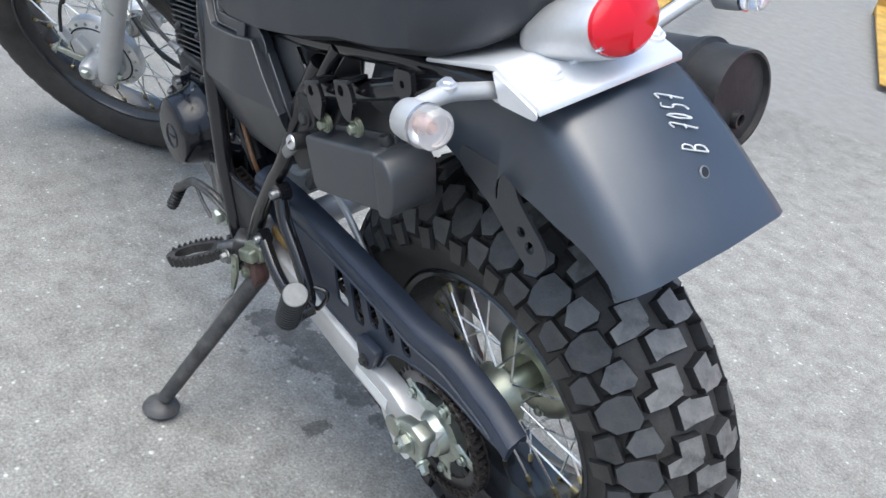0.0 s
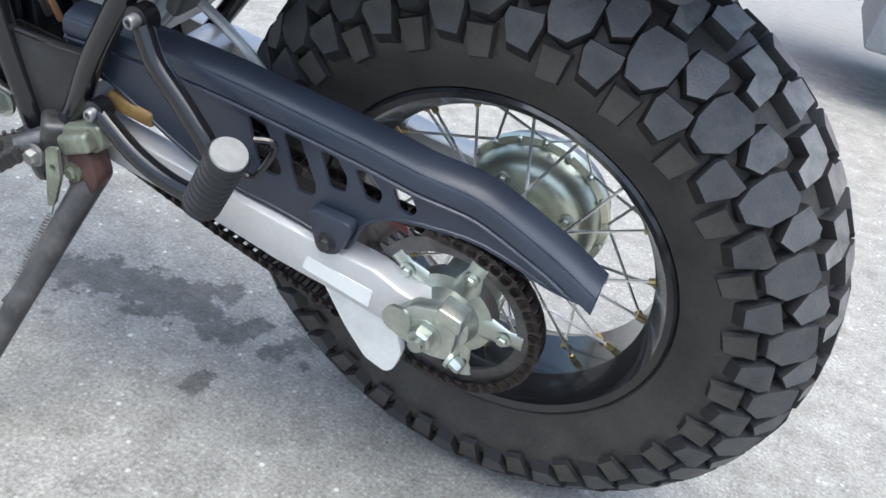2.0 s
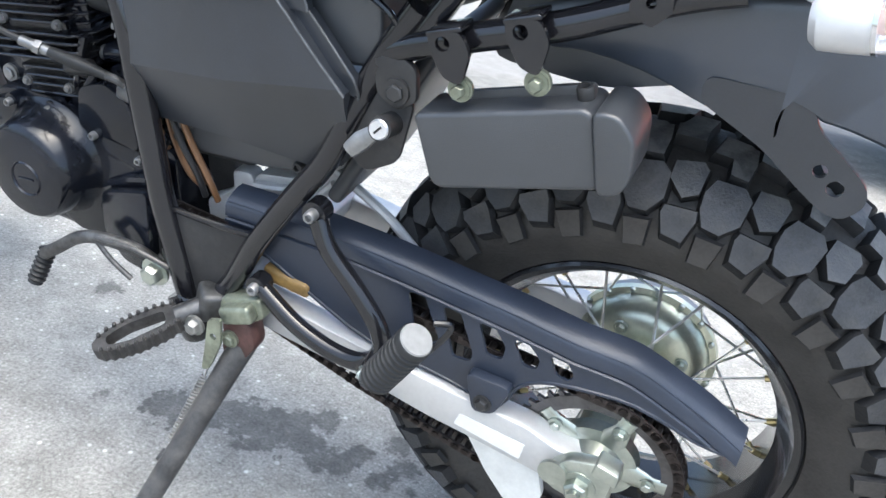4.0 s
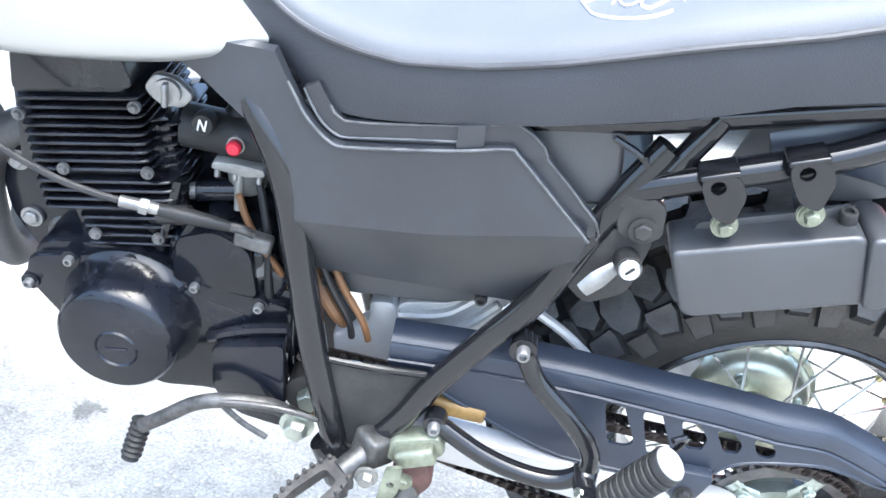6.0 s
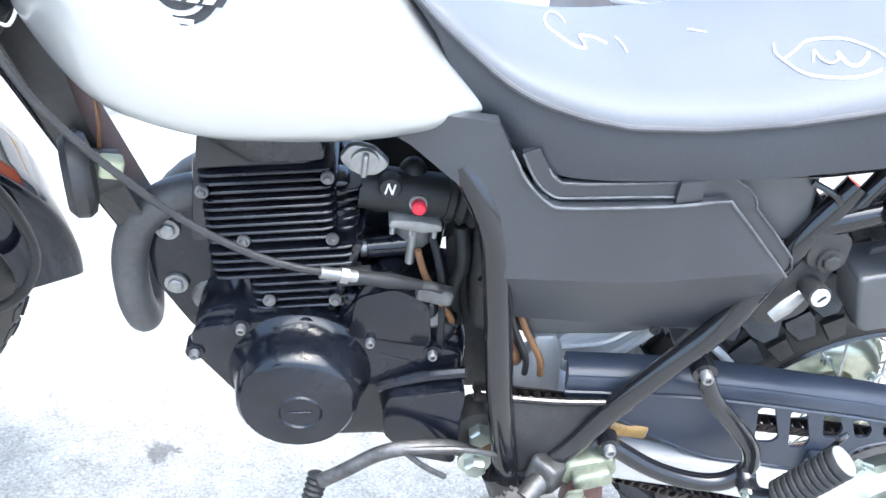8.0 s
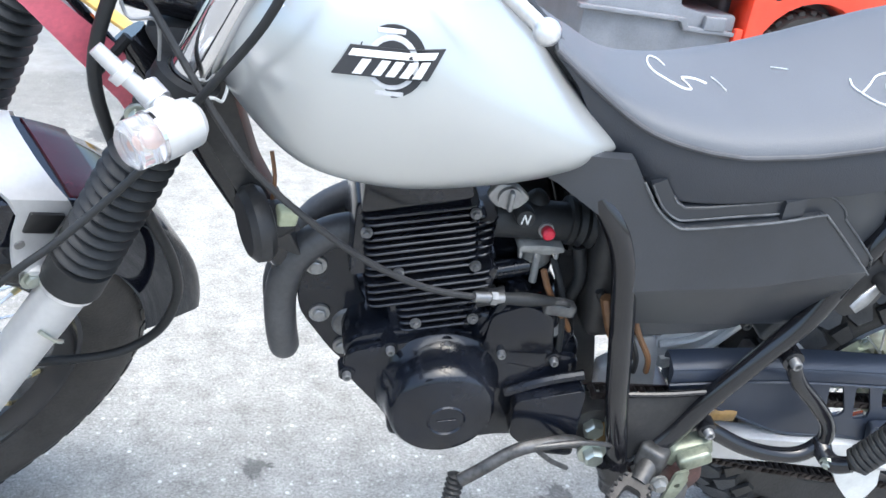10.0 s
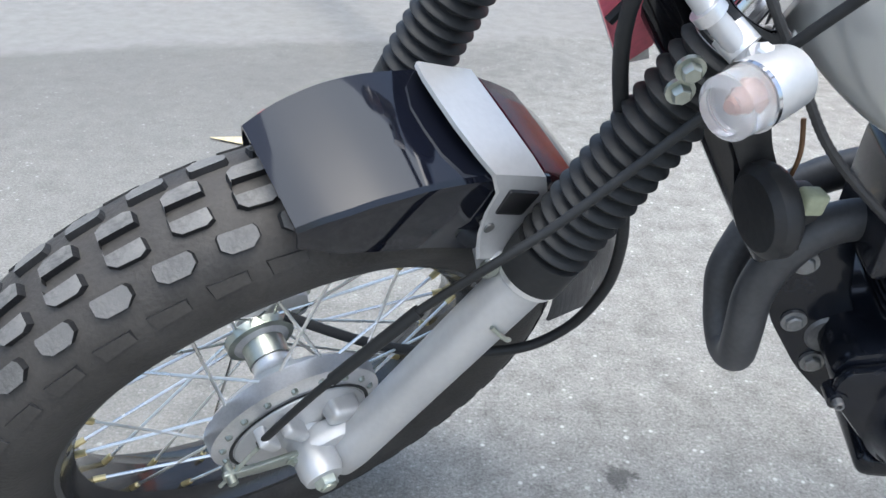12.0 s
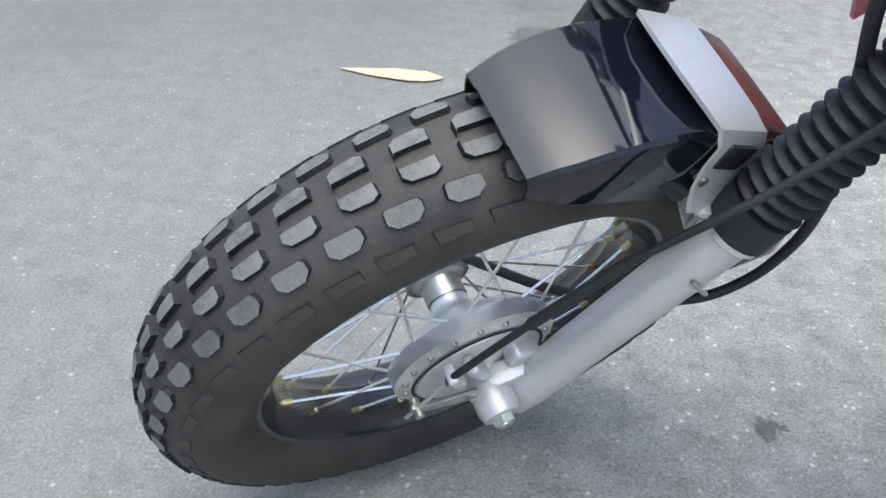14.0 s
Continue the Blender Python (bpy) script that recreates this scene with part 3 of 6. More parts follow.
while s < lengths[-1]:
    i = max(j for j, q in enumerate(lengths) if q <= s)
    i = min(i, len(track) - 2)
    f = (s - lengths[i]) / (lengths[i + 1] - lengths[i])
    p, dd = track[i].lerp(track[i + 1], f), track[i + 1] - track[i]
    again(chain, "chain_link", inv @ Matrix.Translation(p) @ Matrix.Rotation(-math.atan2(dd.z, dd.x), 4, "Y"), chain)
    s += 0.0127

FIT.append(1)
# swing arm
arm = part("swing_arm", slab(rounded([(-0.47, 0.358), (-0.47, 0.398), (-0.30, 0.380), (-0.215, 0.371), (-0.142, 0.365), (-0.066, 0.361), (-0.035, 0.350), (0.005, 0.350), (0.023, 0.348), (0.022, 0.314), (-0.02, 0.306), (-0.039, 0.309), (-0.110, 0.317), (-0.170, 0.322), (-0.243, 0.334)], 0.006), -0.107, -0.080, bevel=0.004), SILVER, bike, "silver painted box-section swing arm")
part("right_arm", slab(rounded([(-0.47, 0.362), (-0.47, 0.402), (-0.24, 0.378), (-0.06, 0.364), (0.03, 0.350), (0.03, 0.306), (-0.07, 0.308), (-0.25, 0.330)], 0.008), 0.100, 0.130, bevel=0.004), SILVER, arm)
part("cross_tube", rod((-0.40, -0.10, 0.385), (-0.40, 0.11, 0.385), 0.022, 16), SILVER, arm)
part("axle_block", slab(rounded([(-0.038, 0.322), (-0.036, 0.340), (-0.020, 0.358), (0.008, 0.366), (0.024, 0.364), (0.025, 0.340), (0.022, 0.314), (0.002, 0.310), (-0.028, 0.315)], 0.006), -0.121, -0.106, bevel=0.003), ZINC, arm, "greenish plated axle block")
part("block_lip", slab(rounded([(0.006, 0.372), (0.029, 0.367), (0.029, 0.352), (0.004, 0.356)], 0.003), -0.126, -0.104, bevel=0.002), ZINC, arm)
part("axle_nut", bolt((-0.004, -0.121, 0.332), 0.012, h=0.012), ZINC, arm)
part("axle_tip", rod((-0.004, -0.121, 0.332), (-0.004, -0.138, 0.332), 0.0065, 12), ZINC, arm)
part("adjuster_bolt", bolt((0.024, -0.116, 0.314), 0.006, out=(1, -0.3, -0.2), h=0.012), ZINC, arm)
part("cam_plate", lathe([(0, 0), (0.014, 0), (0.014, 0.004), (0, 0.004)], 20, (-0.030, -0.121, 0.338), (0, -1, 0)), ZINC, arm)
part("sticker", slab(rounded([(-0.134, 0.345), (-0.064, 0.340), (-0.066, 0.320), (-0.138, 0.330)], 0.002), -0.1082, -0.1074, bevel=0), LABEL, arm, "blank pale sticker")
part("chain_block", slab(rounded([(-0.138, 0.305), (-0.052, 0.298), (-0.038, 0.252), (-0.044, 0.228), (-0.052, 0.220), (-0.076, 0.226), (-0.102, 0.254)], 0.005), -0.080, -0.070, bevel=0.003), WHITE, arm, "white plastic chain guide")
part("chain_slider", rbox((-0.346, -0.090, 0.410), (0.056, 0.022, 0.018), 0.005, (0, 4, 0)), GREASE, arm, "ochre worn chain slider")
part("slider_pad", rbox((-0.475, -0.085, 0.375), (0.03, 0.03, 0.03), 0.006), GREASE, arm)
part("pivot_nut", bolt((-0.492, -0.086, 0.384), 0.013, h=0.016), ZINC, arm)
part("pivot_boss", lathe([(0, 0), (0.026, 0), (0.026, 0.03), (0, 0.03)], 24, (-0.492, -0.090, 0.384), (0, 1, 0)), MATTBLACK, arm)
# linkage arm seen over the chain guard
link = part("monocross_arm", slab(rounded([(-0.425, 0.445), (-0.422, 0.486), (-0.369, 0.497), (-0.340, 0.535), (-0.300, 0.548), (-0.318, 0.505), (-0.364, 0.456), (-0.40, 0.43)], 0.010), -0.045, 0.030, bevel=0.008), SILVER, arm, "silver cast rear suspension arm")
part("arm_rib", tube([(-0.420, -0.048, 0.474), (-0.374, -0.048, 0.486), (-0.338, -0.048, 0.520), (-0.312, -0.048, 0.540)], 0.005, 8), SILVER, link)
part("arm_rib", tube([(-0.412, -0.048, 0.450), (-0.366, -0.048, 0.464), (-0.326, -0.048, 0.508)], 0.005, 8), SILVER, link)
part("pivot_casting", slab(rounded([(-0.484, 0.432), (-0.465, 0.444), (-0.449, 0.457), (-0.451, 0.481), (-0.427, 0.485), (-0.414, 0.455), (-0.404, 0.399), (-0.477, 0.389)], 0.006), -0.047, -0.025, bevel=0.006), SILVER, arm, "silver cast swing arm pivot")
part("arm_rib", tube([(-0.34, -0.047, 0.53), (-0.26, -0.047, 0.49), (-0.19, -0.047, 0.43)], 0.005, 8), SILVER, arm)
part("shock_absorber", rod((-0.40, 0, 0.56), (-0.30, 0, 0.58), 0.035, 20), CAST, bike)

# chain guard with five slots
ridge = [(-0.421, 0.480), (-0.35, 0.484), (-0.286, 0.485), (-0.221, 0.483), (-0.16, 0.479), (-0.101, 0.475), (-0.044, 0.469), (0.0, 0.464), (0.022, 0.457), (0.055, 0.441), (0.092, 0.422), (0.119, 0.408)]
low = [(0.119, 0.404), (0.108, 0.397), (0.081, 0.398), (0.057, 0.407), (0.020, 0.419), (-0.013, 0.421), (-0.052, 0.417), (-0.078, 0.404), (-0.090, 0.388), (-0.100, 0.364), (-0.124, 0.358), (-0.136, 0.366), (-0.180, 0.372), (-0.240, 0.376), (-0.300, 0.398), (-0.389, 0.440), (-0.418, 0.452)]
slots = [rounded(q, 0.0045) for q in ([(-0.211, 0.456), (-0.194, 0.460), (-0.172, 0.414), (-0.178, 0.406), (-0.197, 0.406)], [(-0.174, 0.454), (-0.157, 0.458), (-0.136, 0.414), (-0.137, 0.403), (-0.156, 0.401)],
         [(-0.136, 0.452), (-0.121, 0.455), (-0.106, 0.436), (-0.107, 0.420), (-0.123, 0.419)], [(-0.101, 0.448), (-0.087, 0.451), (-0.072, 0.437), (-0.073, 0.424), (-0.087, 0.423)], [(-0.064, 0.446), (-0.048, 0.447), (-0.038, 0.434), (-0.042, 0.425), (-0.055, 0.427)])]
inset = lambda x, z=0: 0.004 + 0.018 * min(1.0, max(0.0, (x + 0.04) / 0.12))
guard = part("chain_guard", shift_y(slab(ridge + low, -0.1015, -0.098, slots, bevel=0), inset), GUARD, bike, "dark blue-black plastic chain guard with five slots", sharp=45)
secs = []
for p in curve_points([(x, 0, z) for x, z in ridge], 5):
    x, z = p.x, p.z
    secs.append([(x, -0.1035, z - 0.016), (x, -0.1035, z - 0.004), (x, -0.100, z + 0.001), (x, -0.092, z + 0.0045), (x, -0.084, z + 0.0070), (x, -0.074, z + 0.0065), (x, -0.072, z - 0.004), (x, -0.075, z - 0.004), (x, -0.084, z + 0.0035), (x, -0.098, z - 0.016)])
part("guard_top", shift_y(loft(secs), inset), GUARD, guard)
part("guard_rib", shift_y(tube([(x, -0.1025, z - 0.021) for x, z in ridge[:-1]], 0.0022, 6, per=2), inset), GUARD, guard)
part("guard_edge", shift_y(tube([(x, -0.1005, z + 0.001) for x, z in low[1:-1]], 0.0026, 6, per=2), inset), GUARD, guard)
part("guard_tab", slab(rounded([(-0.136, 0.402), (-0.088, 0.402), (-0.100, 0.364), (-0.122, 0.358)], 0.009), -0.112, -0.099, bevel=0.005), GUARD, guard)
part("guard_bolt", bolt((-0.113, -0.112, 0.374), 0.0065), MATTBLACK, guard)

# frame
frame_part = part("frame", tube([(-0.60, -0.06, 0.735), (-0.556, -0.095, 0.690), (-0.530, -0.106, 0.645), (-0.514, -0.110, 0.580), (-0.498, -0.112, 0.505), (-0.486, -0.112, 0.450), (-0.462, -0.110, 0.360), (-0.455, -0.106, 0.325)], 0.0135, 14), BLACKPAINT, bike, "black tubular frame")
fp = frame_part
part("seat_stay", tube([(-0.232, -0.108, 0.735), (-0.255, -0.112, 0.690), (-0.276, -0.114, 0.640), (-0.300, -0.116, 0.578), (-0.336, -0.116, 0.520), (-0.374, -0.114, 0.455), (-0.402, -0.112, 0.395), (-0.440, -0.108, 0.340)], 0.0120, 14), BLACKPAINT, fp)
part("gusset", slab([(-0.488, 0.455), (-0.382, 0.462), (-0.394, 0.415), (-0.432, 0.348), (-0.460, 0.345)], -0.112, -0.106, bevel=0.001), MATTBLACK, fp)
part("gusset_lip", tube([(-0.486, -0.110, 0.456), (-0.43, -0.113, 0.459), (-0.382, -0.112, 0.462)], 0.0035, 8), BLACKPAINT, fp)
part("right_post", tube([(-0.60, 0.06, 0.72), (-0.528, 0.100, 0.58), (-0.478, 0.102, 0.42), (-0.448, 0.100, 0.325)], 0.0135, 12), BLACKPAINT, fp)
part("right_stay", tube([(-0.225, 0.105, 0.715), (-0.30, 0.110, 0.560), (-0.440, 0.104, 0.352)], 0.012, 12), BLACKPAINT, fp)
part("lower_cross_tube", rod((-0.45, -0.10, 0.33), (-0.45, 0.10, 0.33), 0.014, 12), BLACKPAINT, fp)
part("down_tube", tube([(-1.00, 0, 0.78), (-0.945, 0, 0.70), (-0.885, 0, 0.60), (-0.850, 0, 0.545)], 0.018, 14), BLACKPAINT, fp)
part("head_gusset", slab(rounded([(-0.985, 0.80), (-0.925, 0.80), (-0.885, 0.66), (-0.835, 0.56), (-0.875, 0.58)], 0.01), -0.022, 0.022, bevel=0.004), MATTBLACK, fp)
part("backbone", tube([(-1.00, 0, 0.83), (-0.85, 0, 0.80), (-0.60, 0, 0.72)], 0.022, 12), BLACKPAINT, fp)
for s in (-1, 1):
    part("seat_rail", tube([(-0.60, s * 0.06, 0.735), (-0.45, s * 0.095, 0.715), (-0.30, s * 0.10, 0.738), (-0.17, s * 0.10, 0.772), (-0.079, s * 0.10, 0.797), (0.0, s * 0.098, 0.812), (0.04, s * 0.09, 0.816)], 0.0110, 12), BLACKPAINT, fp)
    part("sub_rail", tube([(-0.250, s * 0.112, 0.694), (-0.217, s * 0.116, 0.712), (-0.136, s * 0.116, 0.745), (-0.101, s * 0.114, 0.760), (-0.04, s * 0.104, 0.790), (0.0, s * 0.100, 0.805)], 0.0120, 12), BLACKPAINT, fp)
    part("rail_link", tube([(-0.232, s * 0.112, 0.702), (-0.215, s * 0.108, 0.735), (-0.200, s * 0.104, 0.764)], 0.010, 10), BLACKPAINT, fp)
for x, z in ((-0.196, 0.722), (-0.138, 0.747)):
    hole = [(x + 0.006 * math.cos(a / 10 * SPIN), z + 0.004 + 0.006 * math.sin(a / 10 * SPIN)) for a in range(10)]
    tab = part("bracket", slab(rounded([(x - 0.014, z + 0.008), (x + 0.012, z + 0.017), (x + 0.023, z + 0.002), (x + 0.020, z - 0.025), (x + 0.004, z - 0.022), (x - 0.008, z - 0.006)], 0.006), -0.143, -0.138, [hole], bevel=0), BLACKPAINT, fp, "pressed black bracket with a hole")
    part("bracket_wing", rbox((x - 0.001, -0.130, z + 0.013), (0.030, 0.026, 0.005), 0.002, (0, -22, 0)), BLACKPAINT, fp)
part("lock_bracket", slab(rounded([(-0.262, 0.690), (-0.240, 0.700), (-0.222, 0.690), (-0.218, 0.662), (-0.235, 0.650), (-0.255, 0.660)], 0.006), -0.124, -0.116, bevel=0.002), MATTBLACK, fp)
part("lock_bolt", bolt((-0.236, -0.126, 0.668), 0.008), MATTBLACK, fp)
part("wire_guide", tube([(-0.275, -0.112, 0.735), (-0.250, -0.118, 0.725), (-0.240, -0.114, 0.700), (-0.262, -0.112, 0.672)], 0.003, 8), BLACKPAINT, fp)
part("frame_bolt", bolt((-0.498, -0.118, 0.372), 0.012, h=0.014), ZINC, fp)
part("frame_node", tube([(-0.470, -0.108, 0.352), (-0.455, -0.110, 0.330), (-0.452, -0.108, 0.300)], [0.018, 0.022, 0.016], 14), BLACKPAINT, fp)
for k, (dx, r, m_) in enumerate(((0.0, 0.0035, WIRE), (0.010, 0.0036, COPPER))):
    part("loom_wire", tube([(-0.520 + dx, -0.085 - 0.003 * k, 0.640), (-0.508 + dx, -0.088, 0.585), (-0.486 + dx, -0.090 + 0.004 * k, 0.530), (-0.466 + dx * 1.4, -0.086, 0.490), (-0.460 + dx * 1.6, -0.080, 0.462)], r, 8), m_, fp)
part("rail_tab", slab(rounded([(-0.070, 0.800), (-0.045, 0.806), (-0.040, 0.786), (-0.052, 0.772), (-0.070, 0.780)], 0.004), -0.128, -0.122, [[(-0.056 + 0.004 * math.cos(a / 8 * SPIN), 0.789 + 0.004 * math.sin(a / 8 * SPIN)) for a in range(8)]], bevel=0), BLACKPAINT, fp)
# helmet lock
lock = part("helmet_lock", rod((-0.240, -0.105, 0.632), (-0.240, -0.142, 0.640), 0.0105, 18), MATTBLACK, bike, "helmet lock with steel barrel")
part("lock_face", lathe([(0, 0.002), (0.0078, 0.002), (0.0090, 0), (0, 0)], 18, (-0.240, -0.143, 0.640), (0, -1, 0.15)), ALU, lock)
part("key_slot", rbox((-0.240, -0.1455, 0.6404), (0.009, 0.001, 0.002), 0, (0, -50, 0)), WIRE, lock)
part("lock_hook", tube([(-0.248, -0.128, 0.630), (-0.260, -0.132, 0.618), (-0.270, -0.134, 0.606)], [0.006, 0.009, 0.007], 10, flat=0.5), CAST, lock)
part("lock_plate", slab(rounded([(-0.262, 0.660), (-0.222, 0.660), (-0.230, 0.600), (-0.262, 0.580), (-0.286, 0.600)], 0.010), -0.118, -0.113, bevel=0.001), MATTBLACK, lock)

# passenger peg hanger and peg
strut = part("peg_hanger", tube([(-0.300, -0.124, 0.520), (-0.284, -0.128, 0.494), (-0.250, -0.130, 0.462), (-0.223, -0.132, 0.432), (-0.216, -0.132, 0.404), (-0.236, -0.132, 0.382), (-0.27, -0.130, 0.378), (-0.315, -0.126, 0.388), (-0.362, -0.118, 0.409)], 0.0095, 12), BLACKPAINT, bike, "bent black passenger peg hanger")
part("hanger_bolt", screw((-0.303, -0.132, 0.526), 0.0062), CAST, strut)
part("hanger_bolt", screw((-0.366, -0.126, 0.411), 0.0062), CAST, strut)
part("hanger_eye", lathe([(0, -0.006), (0.0125, -0.006), (0.0125, 0.010), (0, 0.010)], 18, (-0.303, -0.122, 0.525)), BLACKPAINT, strut)
part("hanger_eye", lathe([(0, -0.008), (0.0115, -0.008), (0.0115, 0.008), (0, 0.008)], 18, (-0.366, -0.116, 0.411)), BLACKPAINT, strut)
PEG0, PEG1 = Vector((-0.205, -0.172, 0.402)), Vector((-0.164, -0.183, 0.482))
prof = [(0, 0)]
L = (PEG1 - PEG0).length
for i in range(9):
    a = 0.012 + i * (L - 0.022) / 9
    prof += [(0.0142, a), (0.0170, a + 0.002), (0.0170, a + 0.006), (0.0142, a + 0.008)]
prof += [(0.0170, L - 0.008), (0.0170, L - 0.002), (0.0158, L), (0, L)]
peg = part("passenger_peg", lathe(prof, 26, PEG0, PEG1 - PEG0), BOOT, bike, "ribbed rubber passenger peg with a pale worn end")
part("peg_end", lathe([(0, 0.0015), (0.0148, 0.0015), (0.0162, -0.001), (0, -0.001)], 24, PEG1, PEG1 - PEG0), PEGEND, peg)
part("peg_loop", tube([PEG0 + Vector((0.028, 0.016, 0.046)), PEG0 + Vector((0.040, 0.022, 0.040)), PEG0 + Vector((0.056, 0.024, 0.066)), PEG0 + Vector((0.058, 0.022, 0.080)), PEG0 + Vector((0.045, 0.014, 0.082))], 0.0030, 8), BLACKPAINT, peg)
part("peg_pivot", tube([(-0.216, -0.128, 0.398), (-0.217, -0.145, 0.394), (-0.212, -0.160, 0.395), PEG0 + Vector((0.003, 0, 0.006))], [0.013, 0.011, 0.011, 0.009], 12), BLACKPAINT, peg)
part("pivot_pin", bolt((-0.220, -0.158, 0.394), 0.006, (-0.6, -0.7, -0.3), 0.006), ZINC, peg)

# side stand
ring_eye = lambda x, z, r: [(x + r * math.cos(a / 10 * SPIN), z + r * math.sin(a / 10 * SPIN)) for a in range(10)]
STAND0, STAND1 = Vector((-0.378, -0.122, 0.332)), Vector((-0.440, -0.266, 0.112))
stand = part("side_stand", tube([STAND0, STAND0.lerp(STAND1, 0.3), STAND1], [0.015, 0.0135, 0.012], 14), STANDPAINT, bike, "worn dark steel side stand with a return spring")
part("stand_foot", lathe([(0, 0.0), (0.026, 0.0), (0.030, 0.006), (0.026, 0.012), (0.012, 0.020), (0, 0.020)], 24, (-0.443, -0.274, 0.088), (0, 0.22, 1)), STANDPAINT, stand)
part("stand_pivot", slab(rounded([(-0.398, 0.368), (-0.364, 0.372), (-0.356, 0.342), (-0.374, 0.312), (-0.398, 0.318)], 0.008), -0.136, -0.112, bevel=0.004), RUST, stand)
part("stand_bracket", slab(rounded([(-0.404, 0.386), (-0.358, 0.402), (-0.350, 0.380), (-0.384, 0.352), (-0.408, 0.362)], 0.006), -0.130, -0.108, bevel=0.004), DULLZINC, stand, "dull greenish plated stand switch bracket")
part("switch_body", rbox((-0.378, -0.134, 0.380), (0.040, 0.020, 0.020), 0.005, (0, -24, 0)), DULLZINC, stand)
part("stand_bolt", bolt((-0.386, -0.138, 0.344), 0.007), DULLZINC, stand)
part("stand_link", slab(rounded([(-0.404, 0.372), (-0.388, 0.378), (-0.388, 0.345), (-0.402, 0.305), (-0.412, 0.300), (-0.408, 0.330)], 0.005), -0.152, -0.148, [ring_eye(-0.397, 0.352, 0.004)], bevel=0), DULLZINC, stand, "pale plated link plate for the spring")
coil = []
A, B = Vector((-0.409, -0.150, 0.289)), Vector((-0.420, -0.196, 0.225))
ax = (B - A).normalized()
u, v = ax.orthogonal().normalized(), ax.cross(ax.orthogonal().normalized())
for i in range(22 * 8 + 1):
    a = i / 8 * SPIN
    coil.append(A.lerp(B, i / (22 * 8)) + 0.0052 * (math.cos(a) * u + math.sin(a) * v))
part("return_spring", tube(coil, 0.0012, 5, smooth=False), CAST, stand)
part("spring_hook", tube([A + Vector((0, 0, 0.002)), A + Vector((0.001, 0.000, 0.008)), A + Vector((0.003, 0.001, 0.016))], 0.002, 6), ALU, stand)
part("spring_hook", tube([B, B + Vector((-0.003, -0.006, -0.016)), B + Vector((-0.006, 0.004, -0.022))], 0.002, 6), ALU, stand)
part("spring_pin", lathe([(0, 0), (0.007, 0), (0.007, 0.012), (0, 0.012)], 12, B + Vector((-0.004, -0.012, -0.020)), (0, 1, 0.3)), STANDPAINT, stand)

# rider peg, folded forwards
RP0, RP1 = Vector((-0.433, -0.135, 0.360)), Vector((-0.496, -0.205, 0.330))
along = (RP1 - RP0).normalized()
across = along.cross(Vector((0, 0, 1))).normalized()
lift = across.cross(along)
RPM = Matrix((along, across, lift)).transposed().to_4x4()
RPM.translation = RP0
STARTERSTEEL = mat("dull bolt steel", (0.22, 0.22, 0.21), 0.42, metal=0.7, vary=0.35, scale=50)
rp = part("rider_peg", rod(RP0 - along * 0.03, RP0 + along * 0.02, 0.012, 14), STEELDARK, bike, "serrated dark steel rider peg")
half_width = lambda q: float(np.interp(q, (0.016, 0.035, 0.065, 0.09, 0.104), (0.014, 0.020, 0.021, 0.016, 0.009)))
steps_out = [0.016 + 0.0044 * i for i in range(21)]
zig = [(q, half_width(q) + (0.003 if i % 2 else 0.0)) for i, q in enumerate(steps_out)] + [(0.108, 0.004), (0.108, -0.004)]
zig += [(q, -half_width(q) - (0.003 if i % 2 else 0.0)) for i, q in reversed(list(enumerate(steps_out)))]
bm = slab(zig, -0.007, 0.007, [rounded([(0.030, -0.010), (0.070, -0.013), (0.092, -0.007), (0.094, 0.0), (0.092, 0.007), (0.070, 0.013), (0.030, 0.010)], 0.006)], bevel=0)
bmesh.ops.transform(bm, matrix=RPM @ Matrix(((1, 0, 0, 0), (0, 0, 1, 0), (0, 1, 0, 0), (0, 0, 0, 1))), verts=bm.verts)
PEGSTEEL = mat("grimy peg steel", (0.045, 0.043, 0.042), 0.55, metal=0.4, vary=0.5, scale=60, bump=0.15, dust=0.4, dustcol=(0.13, 0.12, 0.11))
part("peg_tread", bm, PEGSTEEL, rp)
for i in range(1, 21, 2):
    for sgn in (-1, 1):
        part("peg_tooth", rbox(RP0 + along * steps_out[i] + across * sgn * half_width(steps_out[i]) + lift * 0.0085, (0.004, 0.005, 0.005), 0.001, (0, 0, math.degrees(math.atan2(along.y, along.x))), 1), PEGSTEEL, rp)
part("peg_mount", rbox(RP0 - along * 0.022, (0.036, 0.034, 0.034), 0.006, (0, 10, 45)), STEELDARK, rp)
part("peg_bolt", bolt(RP0 + Vector((0.012, -0.016, -0.004)), 0.008, h=0.009), STARTERSTEEL, rp)
# engine
STARTERGREY = mat("dull grey casting", (0.15, 0.15, 0.15), 0.45, metal=0.5, vary=0.35, scale=50, bump=0.1)
eng = part("crankcase", slab(rounded([(-0.790, 0.456), (-0.780, 0.482), (-0.740, 0.492), (-0.680, 0.496), (-0.620, 0.490), (-0.520, 0.480), (-0.508, 0.380), (-0.525, 0.356), (-0.60, 0.335), (-0.66, 0.328), (-0.745, 0.385)], 0.014), -0.054, 0.09, bevel=0.008), CASE, bike, "glossy black engine crankcase")
part("side_case", slab(rounded([(-0.790, 0.446), (-0.784, 0.474), (-0.735, 0.486), (-0.690, 0.496), (-0.640, 0.490), (-0.612, 0.484), (-0.522, 0.470), (-0.516, 0.376), (-0.560, 0.350), (-0.655, 0.336), (-0.742, 0.388)], 0.012), -0.068, -0.0545, bevel=0.006), CASE, eng)
FC = Vector((-0.681, 0, 0.428))
